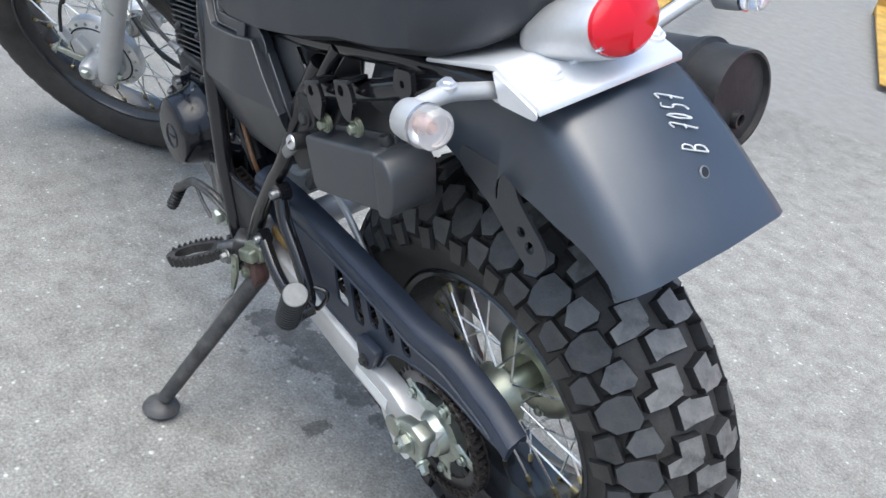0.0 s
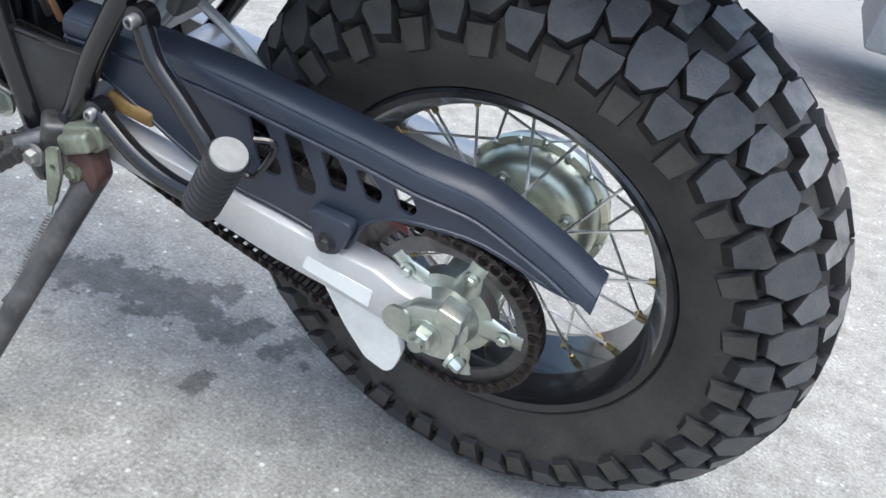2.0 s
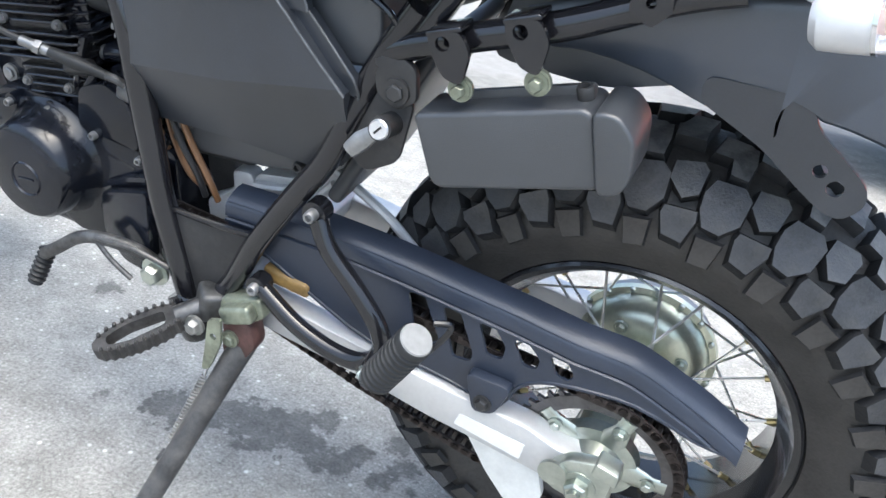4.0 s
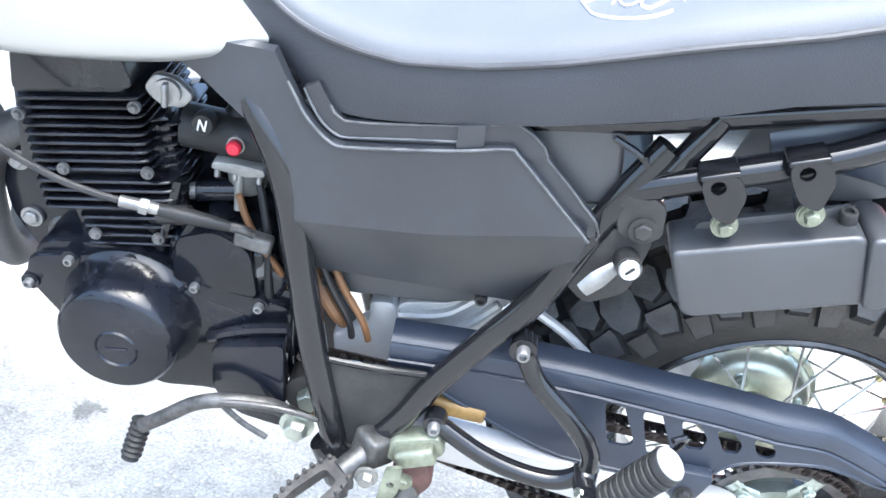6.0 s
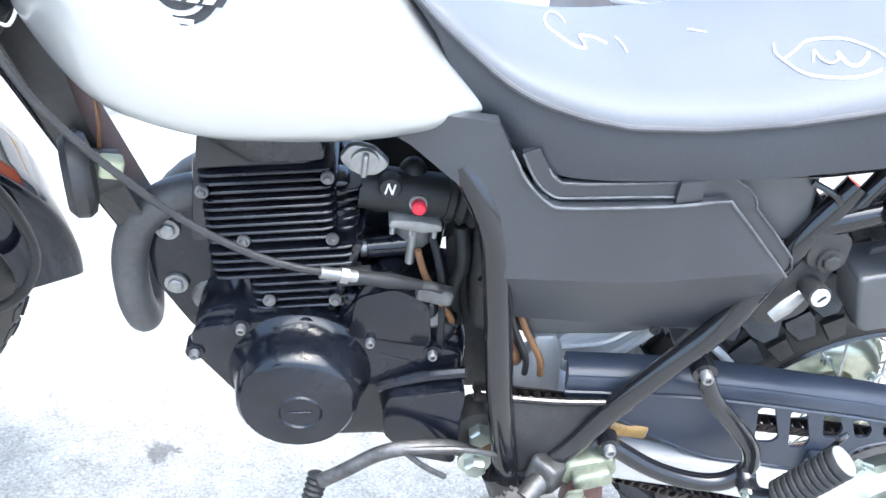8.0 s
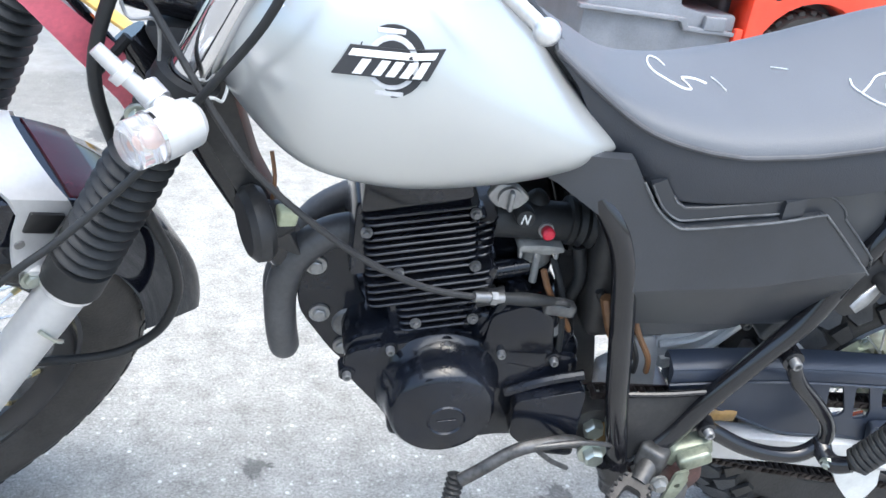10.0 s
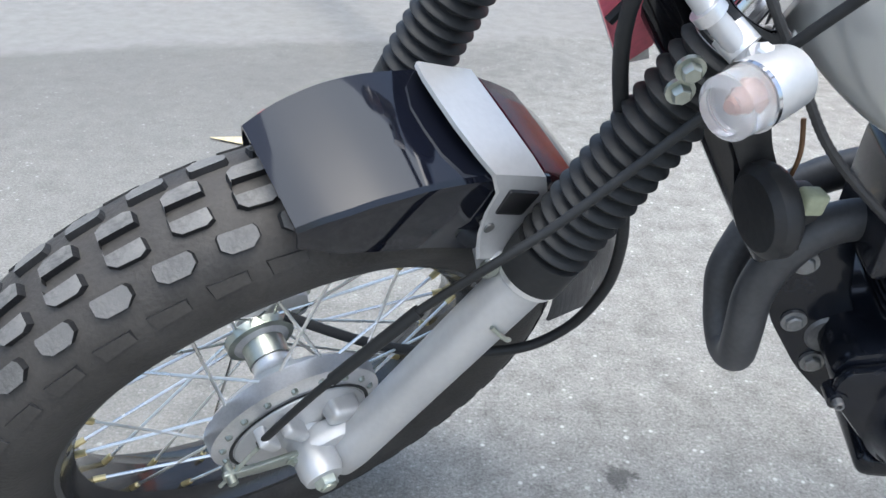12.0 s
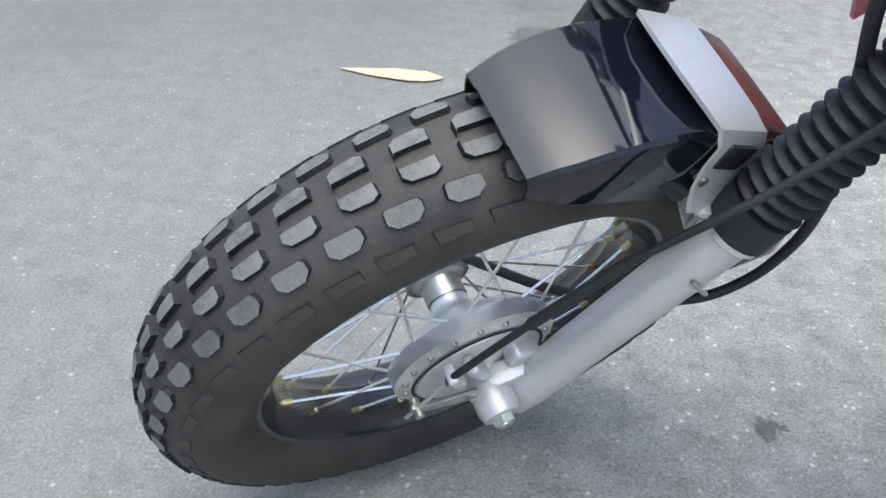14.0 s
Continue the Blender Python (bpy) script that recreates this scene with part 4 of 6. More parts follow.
part("flywheel_cover", lathe([(0, -0.1175), (0.040, -0.117), (0.053, -0.1145), (0.0575, -0.109), (0.061, -0.090), (0.066, -0.072), (0.072, -0.066), (0, -0.064)], 48, FC), CASE, eng, "round black flywheel cover")
part("cover_cap", lathe([(0.0185, -0.117), (0.020, -0.1192), (0.0215, -0.117)], 32, FC + Vector((0.004, 0, -0.004)), closed=True), CASE, eng)
part("cap_slot", rbox(FC + Vector((0.004, -0.1180, -0.004)), (0.022, 0.002, 0.003), 0.0008, (0, -8, 0)), CASE, eng)
part("cover_boss", rod((-0.699, -0.098, 0.470), (-0.699, -0.1130, 0.470), 0.010, 18), CASE, eng)
# sprocket cover behind the flywheel cover
part("sprocket_cover", shift_y(slab(rounded([(-0.594, 0.424), (-0.520, 0.455), (-0.514, 0.350), (-0.562, 0.348), (-0.592, 0.372)], 0.008), -0.100, -0.080, bevel=0.005), lambda x, z: 0.010 - 0.014 * max(0, (x + 0.60) / 0.08)), CASE, eng)
part("cover_rib", tube([(-0.602, -0.072, 0.420), (-0.560, -0.080, 0.446), (-0.520, -0.086, 0.462)], 0.006, 8), CASE, eng)
part("case_mark", rbox((-0.585, -0.0685, 0.456), (0.042, 0.001, 0.003), 0, (0, 12, 0)), FIN, eng)
for x, z in ((-0.740, 0.481), (-0.680, 0.490), (-0.617, 0.478), (-0.554, 0.468), (-0.783, 0.444)):
    part("case_boss", lathe([(0, -0.052), (0.0095, -0.052), (0.0090, -0.0695), (0, -0.0695)], 16, (x, 0, z)), CASE, eng)
    part("case_screw", screw((x, -0.0705, z), 0.0048), CAST, eng)
part("sump", rbox((-0.64, 0.01, 0.335), (0.17, 0.12, 0.03), 0.012), CASE, eng)
part("balancer_cover", lathe([(0, -0.004), (0.019, -0.003), (0.025, 0.004), (0.027, 0.05), (0, 0.05)], 28, (-0.776, 0, 0.455)), STARTERGREY, eng, "grey cast starter end cover")
part("starter_bolt", bolt((-0.764, -0.005, 0.455), 0.0045), ZINC, eng)
part("rear_case", rbox((-0.60, -0.02, 0.495), (0.10, 0.08, 0.06), 0.012), CASE, eng)
part("clutch_arm", lathe([(0, 0), (0.014, 0), (0.014, 0.016), (0.010, 0.020), (0, 0.020)], 18, (-0.560, -0.040, 0.500), (0, -1, 0.3)), STARTERGREY, eng)
part("clutch_lever", rbox((-0.563, -0.066, 0.541), (0.036, 0.016, 0.016), 0.004, (0, 8, 0)), STARTERGREY, eng)
part("breather", rod((-0.655, -0.06, 0.545), (-0.625, -0.062, 0.553), 0.009, 14), MATTBLACK, eng)
part("breather_hose", tube([(-0.640, -0.05, 0.55), (-0.620, -0.05, 0.52), (-0.610, -0.05, 0.50)], 0.008, 8), BOOT, eng)
part("oil_pipe", tube([(-0.658, -0.050, 0.500), (-0.648, -0.054, 0.540), (-0.640, -0.050, 0.580)], 0.0050, 8), FIN, eng)
part("intake_sensor", rod((-0.630, -0.026, 0.556), (-0.590, -0.022, 0.563), 0.0105, 18), CASE, eng)
part("sensor_cap", rod((-0.636, -0.0265, 0.555), (-0.630, -0.026, 0.556), 0.0085, 16), CAST, eng)
part("linkage_body", rod((-0.602, -0.034, 0.546), (-0.606, -0.036, 0.512), 0.014, 18), CASE, eng)
part("linkage_pipe", tube([(-0.640, -0.060, 0.500), (-0.630, -0.062, 0.525), (-0.622, -0.058, 0.545)], 0.006, 10), CASE, eng)
part("linkage_pipe", tube([(-0.590, -0.056, 0.498), (-0.588, -0.058, 0.520), (-0.594, -0.054, 0.540)], 0.005, 10), CASE, eng)
part("rear_cover", slab(rounded([(-0.640, 0.480), (-0.636, 0.530), (-0.600, 0.545), (-0.566, 0.530), (-0.556, 0.475)], 0.010), -0.070, -0.030, bevel=0.006), CASE, eng)
# cylinder: fins stacked on a leaning core
cyl = part("cylinder", rbox((-0.715, 0, 0.575), (0.085, 0.09, 0.22), 0.01, (0, -12, 0)), FIN, bike, "finned black air-cooled cylinder and head")


def fin_plate(x0, x1, y, z, tilt, thick=0.0032, r=0.012):
    """A cooling fin: a rounded plate that lies across the engine, leaning with the cylinder."""
    cx = (x0 + x1) / 2
    bm = slab(rounded([(x0 - cx, -y), (x1 - cx, -y), (x1 - cx, y), (x0 - cx, y)], r), -thick / 2, thick / 2, bevel=0.0010, segs=1)
    bmesh.ops.transform(bm, matrix=pose(cx, 0, z, 90, 0, 0), verts=bm.verts)
    bmesh.ops.transform(bm, matrix=Matrix.Translation((cx, 0, z)) @ Matrix.Rotation(radians(tilt), 4, "Y") @ Matrix.Translation((-cx, 0, -z)), verts=bm.verts)
    return bm


for i in range(9):
    part("fin", fin_plate(-0.786 + 0.0012 * i, -0.668 + 0.0012 * i, 0.062, 0.650 - 0.0087 * i, -11), FIN, cyl)
for i in range(4):
    part("fin", fin_plate(-0.776 + 0.002 * i, -0.640 + 0.001 * i, 0.060, 0.568 - 0.0092 * i, -11), FIN, cyl)
for i in range(4):
    part("fin", fin_plate(-0.738 + 0.002 * i, -0.640 + 0.002 * i, 0.056, 0.530 - 0.0095 * i, -11), FIN, cyl)
for i in range(8):
    part("rear_fin", fin_plate(-0.668, -0.640 + (0.006 if i > 4 else 0.0), 0.044, 0.630 - 0.0105 * i, -14, r=0.016), FIN, cyl)
part("fin_core", slab(rounded([(-0.735, 0.49), (-0.782, 0.64), (-0.690, 0.658), (-0.648, 0.50)], 0.01), -0.046, 0.046, bevel=0.006), FIN, cyl)
part("head_cover", slab(rounded([(-0.786, 0.644), (-0.784, 0.704), (-0.740, 0.712), (-0.694, 0.714), (-0.676, 0.668)], 0.008), -0.058, 0.058, bevel=0.008), FIN, cyl)
part("head_core", slab(rounded([(-0.79, 0.56), (-0.79, 0.65), (-0.688, 0.668), (-0.68, 0.585)], 0.008), -0.050, 0.050, bevel=0.006), FIN, cyl)
for x, z in ((-0.779, 0.626), (-0.674, 0.654), (-0.742, 0.578), (-0.664, 0.590), (-0.716, 0.512), (-0.655, 0.520)):
    part("head_nut", bolt((x, -0.0635, z), 0.0040, h=0.005), STARTERGREY, cyl)
part("cam_tunnel", rbox((-0.660, -0.022, 0.585), (0.03, 0.03, 0.10), 0.006, (0, -10, 0)), FIN, cyl)
part("engine_mount", slab(rounded([(-0.790, 0.590), (-0.826, 0.575), (-0.842, 0.525), (-0.834, 0.470), (-0.795, 0.412), (-0.740, 0.356), (-0.690, 0.350), (-0.740, 0.450), (-0.770, 0.500)], 0.014), 0.000, 0.010, bevel=0.002), CASE, cyl)
for x, z in ((-0.812, 0.470), (-0.820, 0.536), (-0.782, 0.422)):
    part("mount_bolt", bolt((x, -0.002, z), 0.008), CAST, cyl)
# carburettor
carb = part("carburettor", lathe([(0, -0.002), (0.013, -0.001), (0.018, 0.006), (0.0205, 0.029), (0.024, 0.031), (0.024, 0.037), (0.016, 0.039), (0.016, 0.052), (0.012, 0.058), (0, 0.058)], 24, (-0.5850, -0.012, 0.5600), (-0.05, 0, 1)), CARBGREY, bike, "grey cast carburettor with a red choke knob")
part("bowl_drain", rod((-0.5880, -0.034, 0.5500), (-0.5890, -0.031, 0.5920), 0.0045, 10), CARBGREY, carb)
part("carb_flange", slab(rounded([(-0.618, 0.604), (-0.616, 0.612), (-0.592, 0.614), (-0.568, 0.612), (-0.566, 0.605), (-0.584, 0.601)], 0.003), -0.040, 0.010, bevel=0.002), CARBGREY, carb, move=(0.004, 0, -0.012))
for x in (-0.613, -0.596, -0.573):
    part("flange_screw", screw((x + 0.004, -0.034, 0.588), 0.0028, (0, -0.3, -1)), CAST, carb)
part("slide_cap", lathe([(0, 0), (0.015, 0), (0.013, 0.004), (0.013, 0.010), (0.009, 0.016), (0.004, 0.020), (0, 0.020)], 20, (-0.5960, -0.012, 0.6320), (-0.05, 0, 1)), BOOT, carb)
part("carb_throat", rod((-0.6440, -0.02, 0.6220), (-0.5440, -0.02, 0.6200), 0.021, 16), BOOT, carb)
part("choke_knob", lathe([(0, 0), (0.0055, 0), (0.0068, 0.003), (0.0068, 0.010), (0.005, 0.012), (0, 0.012)], 18, (-0.5900, -0.042, 0.6230), (0.05, -1, 0.15)), REDKNOB, carb, "red choke knob")
part("knob_collar", rod((-0.5900, -0.028, 0.6210), (-0.5900, -0.043, 0.6230), 0.0085, 12), CARBGREY, carb)
part("cap_disc", lathe([(0, 0), (0.0105, 0), (0.0105, 0.012), (0.009, 0.014), (0, 0.014)], 22, (-0.6180, -0.038, 0.6410), (0, -1, 0.1)), BOOT, carb)
# white N on the cap
for a, b in (((-0.0040, -0.0050), (-0.0022, 0.0055)), ((-0.0022, 0.0055), (0.0022, -0.0050)), ((0.0022, -0.0050), (0.0040, 0.0055))):
    part("letter_n", rod((-0.618 + a[0], -0.0525, 0.642 + a[1]), (-0.618 + b[0], -0.0525, 0.642 + b[1]), 0.0009, 6), LETTER, carb)
# air box behind the frame tube and the ribbed duct to it
air = part("intake_box", rbox((-0.4750, -0.004, 0.5850), (0.110, 0.110, 0.190), 0.016, (0, -6, 0)), MATTBLACK, bike, "matt black intake box behind the frame tube")
part("air_duct", lathe([(0.020, 0.0), (0.026, 0.002), (0.026, 0.008), (0.022, 0.012), (0.027, 0.018), (0.023, 0.024), (0.028, 0.030), (0.024, 0.036), (0.030, 0.044), (0.034, 0.070)], 28, (-0.5640, -0.018, 0.6210), (1, 0, -0.08)), BOOT, air)
part("box_hose", tube([(-0.5440, -0.03, 0.5950), (-0.5360, -0.036, 0.5600), (-0.5400, -0.034, 0.5200), (-0.5290, -0.03, 0.4750)], 0.0075, 10), BOOT, air)
part("rear_engine_plate", slab(rounded([(-0.552, 0.560), (-0.500, 0.560), (-0.486, 0.480), (-0.458, 0.360), (-0.525, 0.355), (-0.535, 0.470)], 0.010), 0.000, 0.012, bevel=0.002), MATTBLACK, eng)
# starter motor and breather behind the cylinder
starter = part("starter_motor", lathe([(0, 0), (0.018, 0), (0.024, 0.004), (0.025, 0.010), (0.025, 0.075), (0.022, 0.082), (0.012, 0.086), (0.012, 0.094), (0, 0.094)], 28, (-0.648, -0.026, 0.500), (1, 0, 0.05)), CASE, eng, "gloss black starter motor")
part("starter_screw", screw((-0.650, -0.042, 0.505), 0.004, (-1, 0, 0)), ZINC, starter)
part("starter_clamp", lathe([(0.0252, 0.030), (0.028, 0.031), (0.028, 0.037), (0.0252, 0.038)], 24, (-0.648, -0.026, 0.500), (1, 0, 0.05), closed=True), STEELDARK, starter)
part("intake_manifold", tube([(-0.690, -0.02, 0.585), (-0.672, -0.02, 0.592), (-0.655, -0.02, 0.602)], [0.026, 0.023, 0.021], 18), CASE, eng)
part("breather_body", rbox((-0.560, -0.036, 0.470), (0.050, 0.040, 0.066), 0.008, (0, 12, 0)), CASE, eng)
part("breather_stub", rod((-0.652, -0.050, 0.540), (-0.626, -0.050, 0.541), 0.0085, 16), MATTBLACK, eng)
part("breather_pipe", tube([(-0.650, -0.046, 0.541), (-0.664, -0.044, 0.534), (-0.666, -0.044, 0.510)], 0.006, 10), BOOT, eng)
part("rear_block", rbox((-0.612, 0.030, 0.560), (0.120, 0.050, 0.090), 0.012), CASE, eng)
part("fuel_tap", slab(rounded([(-0.680, 0.668), (-0.670, 0.684), (-0.650, 0.682), (-0.634, 0.668), (-0.646, 0.654), (-0.668, 0.656)], 0.006), -0.062, -0.052, bevel=0.003), CAST, carb, "grey cast fuel tap", move=(0.013, 0, 0.005))
part("tap_knob", lathe([(0, 0), (0.012, 0), (0.012, 0.005), (0, 0.006)], 20, (-0.657, -0.062, 0.670), (0, -1, 0)), CAST, carb, move=(0.013, 0, 0.005))
part("tap_lever", rbox((-0.657, -0.070, 0.670), (0.005, 0.008, 0.022), 0.002), CAST, carb, move=(0.013, 0, 0.005))
part("fuel_hose", tube([(-0.584, -0.048, 0.576), (-0.574, -0.052, 0.552), (-0.556, -0.056, 0.525), (-0.540, -0.052, 0.500), (-0.532, -0.045, 0.470)], 0.0036, 8), COPPER, carb, "brown overflow hose")
part("vent_hose", tube([(-0.570, -0.03, 0.58), (-0.555, -0.05, 0.54), (-0.548, -0.06, 0.48), (-0.540, -0.05, 0.42)], 0.004, 8), BOOT, carb)
part("loom", tube([(-0.515, -0.07, 0.56), (-0.500, -0.075, 0.52), (-0.480, -0.078, 0.488), (-0.470, -0.07, 0.470)], 0.007, 8), COPPER, carb, "bundle of brown hoses")
part("loom", tube([(-0.520, -0.06, 0.56), (-0.490, -0.068, 0.51), (-0.462, -0.07, 0.475)], 0.005, 8), BOOT, carb)
# clutch cable with its rubber and ferrule
clutch = part("clutch_cable", tube([(-0.97, -0.095, 0.855), (-0.914, -0.115, 0.764), (-0.876, -0.116, 0.710), (-0.800, -0.116, 0.644), (-0.737, -0.112, 0.606), (-0.690, -0.108, 0.590), (-0.640, -0.100, 0.580), (-0.605, -0.092, 0.572)], [0.0029, 0.0036] * 70, 8, per=30), MATTBLACK, bike, "spiral-wrapped clutch cable")
part("cable_ferrule", rod((-0.672, -0.106, 0.586), (-0.640, -0.100, 0.580), 0.0054, 10), CAST, clutch)
part("cable_nut", rod((-0.655, -0.103, 0.583), (-0.648, -0.102, 0.5815), 0.0075, 6), CAST, clutch)
part("cable_boot", tube([(-0.642, -0.100, 0.580), (-0.612, -0.094, 0.574), (-0.580, -0.086, 0.566)], [0.0055, 0.0072, 0.0045], 10), BOOT, clutch)
part("cable_end", tube([(-0.582, -0.086, 0.566), (-0.570, -0.084, 0.564), (-0.560, -0.080, 0.558)], 0.0045, 8), STEELDARK, clutch)
# exhaust pipe and silencer
pipe = part("exhaust_pipe", tube([(-0.765, 0.002, 0.586), (-0.808, 0.000, 0.578), (-0.840, -0.006, 0.553), (-0.855, -0.004, 0.505), (-0.853, -0.002, 0.452), (-0.848, 0.012, 0.412), (-0.850, 0.040, 0.398), (-0.855, 0.066, 0.425), (-0.852, 0.085, 0.47), (-0.80, 0.11, 0.54), (-0.65, 0.13, 0.58), (-0.40, 0.135, 0.62), (-0.25, 0.14, 0.69)], 0.0175, 18), mat("heat-dulled pipe", (0.085, 0.085, 0.088), 0.5, metal=0.3, vary=0.25, scale=10), bike, "matt dark grey exhaust header pipe")
S0, S1 = Vector((-0.26, 0.160, 0.668)), Vector((0.120, 0.170, 0.757))
sl = (S1 - S0).length
part("silencer", lathe([(0, 0), (0.030, 0.0), (0.052, 0.05), (0.054, 0.08), (0.054, sl - 0.055), (0.057, sl - 0.053), (0.057, sl - 0.045), (0.052, sl - 0.043), (0.051, sl - 0.008), (0.050, sl), (0.047, sl), (0.046, sl - 0.006), (0, sl - 0.006)], 40, S0, S1 - S0), MATTBLACK, pipe, "matt black silencer")
part("tail_pipe", lathe([(0.006, 0), (0.006, 0.010), (0.009, 0.010), (0.010, 0)], 20, S1 + Vector((-0.004, 0.0, -0.022)), S1 - S0), MATTBLACK, pipe)
part("tail_bore", lathe([(0, 0.001), (0.006, 0.001)], 20, S1 + Vector((-0.004, 0.0, -0.022)), S1 - S0), WIRE, pipe)
part("heat_shield", slab(rounded([(-0.680, 0.480), (-0.690, 0.560), (-0.660, 0.640), (-0.560, 0.668), (-0.450, 0.668), (-0.450, 0.520), (-0.560, 0.470)], 0.020), 0.104, 0.109, bevel=0.002), MATTBLACK, pipe)
# horn on the down tube
horn = part("horn", lathe([(0, -0.012), (0.030, -0.012), (0.037, -0.006), (0.038, 0.004), (0.034, 0.010), (0.020, 0.014), (0.016, 0.034), (0, 0.036)], 32, (-0.884, -0.048, 0.620), (1, 0.35, 0.1)), MATTBLACK, bike, "round black horn")
part("horn_clip", rbox((-0.856, -0.052, 0.634), (0.020, 0.016, 0.018), 0.003, (0, 10, 20)), mat("pale green connector", (0.40, 0.42, 0.28), 0.5), horn)
part("horn_wire", tube([(-0.872, -0.03, 0.62), (-0.868, -0.035, 0.66), (-0.872, -0.03, 0.69)], 0.002, 6), COPPER, horn)

# shift lever
shift = part("shift_lever", tube([(-0.500, -0.10, 0.362), (-0.525, -0.114, 0.386), (-0.568, -0.122, 0.390), (-0.598, -0.125, 0.381), (-0.627, -0.127, 0.358), (-0.650, -0.128, 0.340)], 0.0075, 10), STEELDARK, bike, "worn dark steel gear lever with a ribbed rubber")
prof = [(0, 0)]
for i in range(7):
    prof += [(0.0085, 0.003 + i * 0.006), (0.011, 0.005 + i * 0.006), (0.0085, 0.008 + i * 0.006)]
part("lever_rubber", lathe(prof + [(0.009, 0.047), (0, 0.050)], 18, (-0.652, -0.118, 0.343), (-0.16, -0.40, -0.85)), BOOT, shift)
part("shift_rod", tube([(-0.572, -0.127, 0.392), (-0.520, -0.127, 0.398), (-0.478, -0.120, 0.386)], 0.0030, 8), STEELDARK, shift)
part("shift_rod", tube([(-0.570, -0.127, 0.388), (-0.550, -0.127, 0.370), (-0.526, -0.125, 0.354)], 0.0030, 8), STEELDARK, shift)

# side cover with a raised edge and an upper shelf
crease = lambda x: 0.616 + (x + 0.490) * 0.215


def bend(x, z):
    """The side cover swells rearwards and turns in below its crease."""
    d = z - crease(x)
    return -0.050 * min(1.0, max(0.0, (x + 0.66) / 0.26)) ** 0.8 - 0.014 + (0.10 * d if d > 0 else -0.40 * d)


cov = [(-0.655, 0.728), (-0.642, 0.738), (-0.545, 0.748), (-0.532, 0.728), (-0.517, 0.707), (-0.505, 0.696), (-0.493, 0.689), (-0.481, 0.688), (-0.433, 0.700), (-0.354, 0.720), (-0.345, 0.716), (-0.313, 0.688), (-0.278, 0.656), (-0.279, 0.640), (-0.277, 0.606), (-0.290, 0.570), (-0.310, 0.556), (-0.400, 0.562), (-0.508, 0.548), (-0.520, 0.640), (-0.546, 0.675), (-0.610, 0.712)]


def subdivided(pts, step=0.02):
    out = []
    for (a, b), (c, d) in zip(pts, pts[1:] + pts[:1]):
        k = max(1, int(math.hypot(c - a, d - b) / step))
        out += [(a + (c - a) * i / k, b + (d - b) * i / k) for i in range(k)]
    return out


def sheet(outline, y, thick, f, step=0.02, line=None):
    """A plate whose face follows f(x, z): filled with a grid of points."""
    xs, zs = [p[0] for p in outline], [p[1] for p in outline]
    edge = subdivided(outline, step)
    bm = bmesh.new()
    vs = [bm.verts.new((x, y, z)) for x, z in edge]
    bm.faces.new(vs)
    n = int((max(xs) - min(xs)) / step)
    for i in range(1, n):
        x = min(xs) + i * step + 0.0007
        bmesh.ops.bisect_plane(bm, geom=bm.verts[:] + bm.edges[:] + bm.faces[:], plane_co=(x, 0, 0), plane_no=(1, 0, 0))
    for i in range(1, int((max(zs) - min(zs)) / step)):
        z = min(zs) + i * step + 0.0007
        bmesh.ops.bisect_plane(bm, geom=bm.verts[:] + bm.edges[:] + bm.faces[:], plane_co=(0, 0, z), plane_no=(0, 0, 1))
    if line:
        bmesh.ops.bisect_plane(bm, geom=bm.verts[:] + bm.edges[:] + bm.faces[:], plane_co=(line[0], 0, line[1]), plane_no=(-line[2], 0, 1))
    g = bmesh.ops.extrude_face_region(bm, geom=bm.faces[:])
    bmesh.ops.translate(bm, vec=(0, thick, 0), verts=[v for v in g["geom"] if isinstance(v, bmesh.types.BMVert)])
    bmesh.ops.recalc_face_normals(bm, faces=bm.faces)
    return shift_y(bm, f)


cover = part("side_cover", sheet(cov, -0.076, 0.012, bend, line=(-0.490, 0.616, 0.215)), PLASTIC, bike, "satin black plastic side cover", sharp=16)
ridge = [(-0.532, 0.728), (-0.524, 0.717), (-0.517, 0.707), (-0.505, 0.696), (-0.493, 0.689), (-0.481, 0.688), (-0.433, 0.700), (-0.390, 0.711), (-0.354, 0.720), (-0.345, 0.716), (-0.313, 0.688), (-0.277, 0.655)]
# thin pale tubes draw the bevel highlights on the cover's worn edges
part("cover_edge", tube([(x, -0.077 + bend(x, z), z) for x, z in ridge], 0.0014, 8, per=3), WORNGLINT, cover, "rubbed edge with a painted sky highlight")
lip = [(-0.520, 0.722), (-0.513, 0.711), (-0.503, 0.699), (-0.491, 0.692), (-0.479, 0.692), (-0.433, 0.704), (-0.394, 0.713)]
part("cover_lip", tube([(x, -0.068 + bend(x, z), z) for x, z in lip], 0.0012, 8, per=3), WORNGLINT, cover)
shelf = [(-0.520, 0.722), (-0.505, 0.697), (-0.490, 0.690), (-0.478, 0.690), (-0.394, 0.710), (-0.394, 0.726), (-0.484, 0.704), (-0.497, 0.714), (-0.508, 0.730)]
part("cover_shelf", sheet(shelf, -0.067, 0.010, bend), PLASTIC, cover)
part("shelf_edge", tube([(x, -0.067 + bend(x, z), z) for x, z in ((-0.497, 0.714), (-0.484, 0.704), (-0.440, 0.714), (-0.394, 0.726))], 0.0012, 6, per=2), WORNGLINT, cover)
heel = [(-0.374, 0.714), (-0.374, 0.731), (-0.349, 0.737), (-0.327, 0.723), (-0.323, 0.713), (-0.343, 0.711), (-0.350, 0.718)]
part("cover_heel", sheet(heel, -0.069, 0.010, bend), PLASTIC, cover)
part("heel_edge", tube([(x, -0.0695 + bend(x, z), z) for x, z in heel[1:5]], 0.0012, 6, per=2), WORNGLINT, cover)
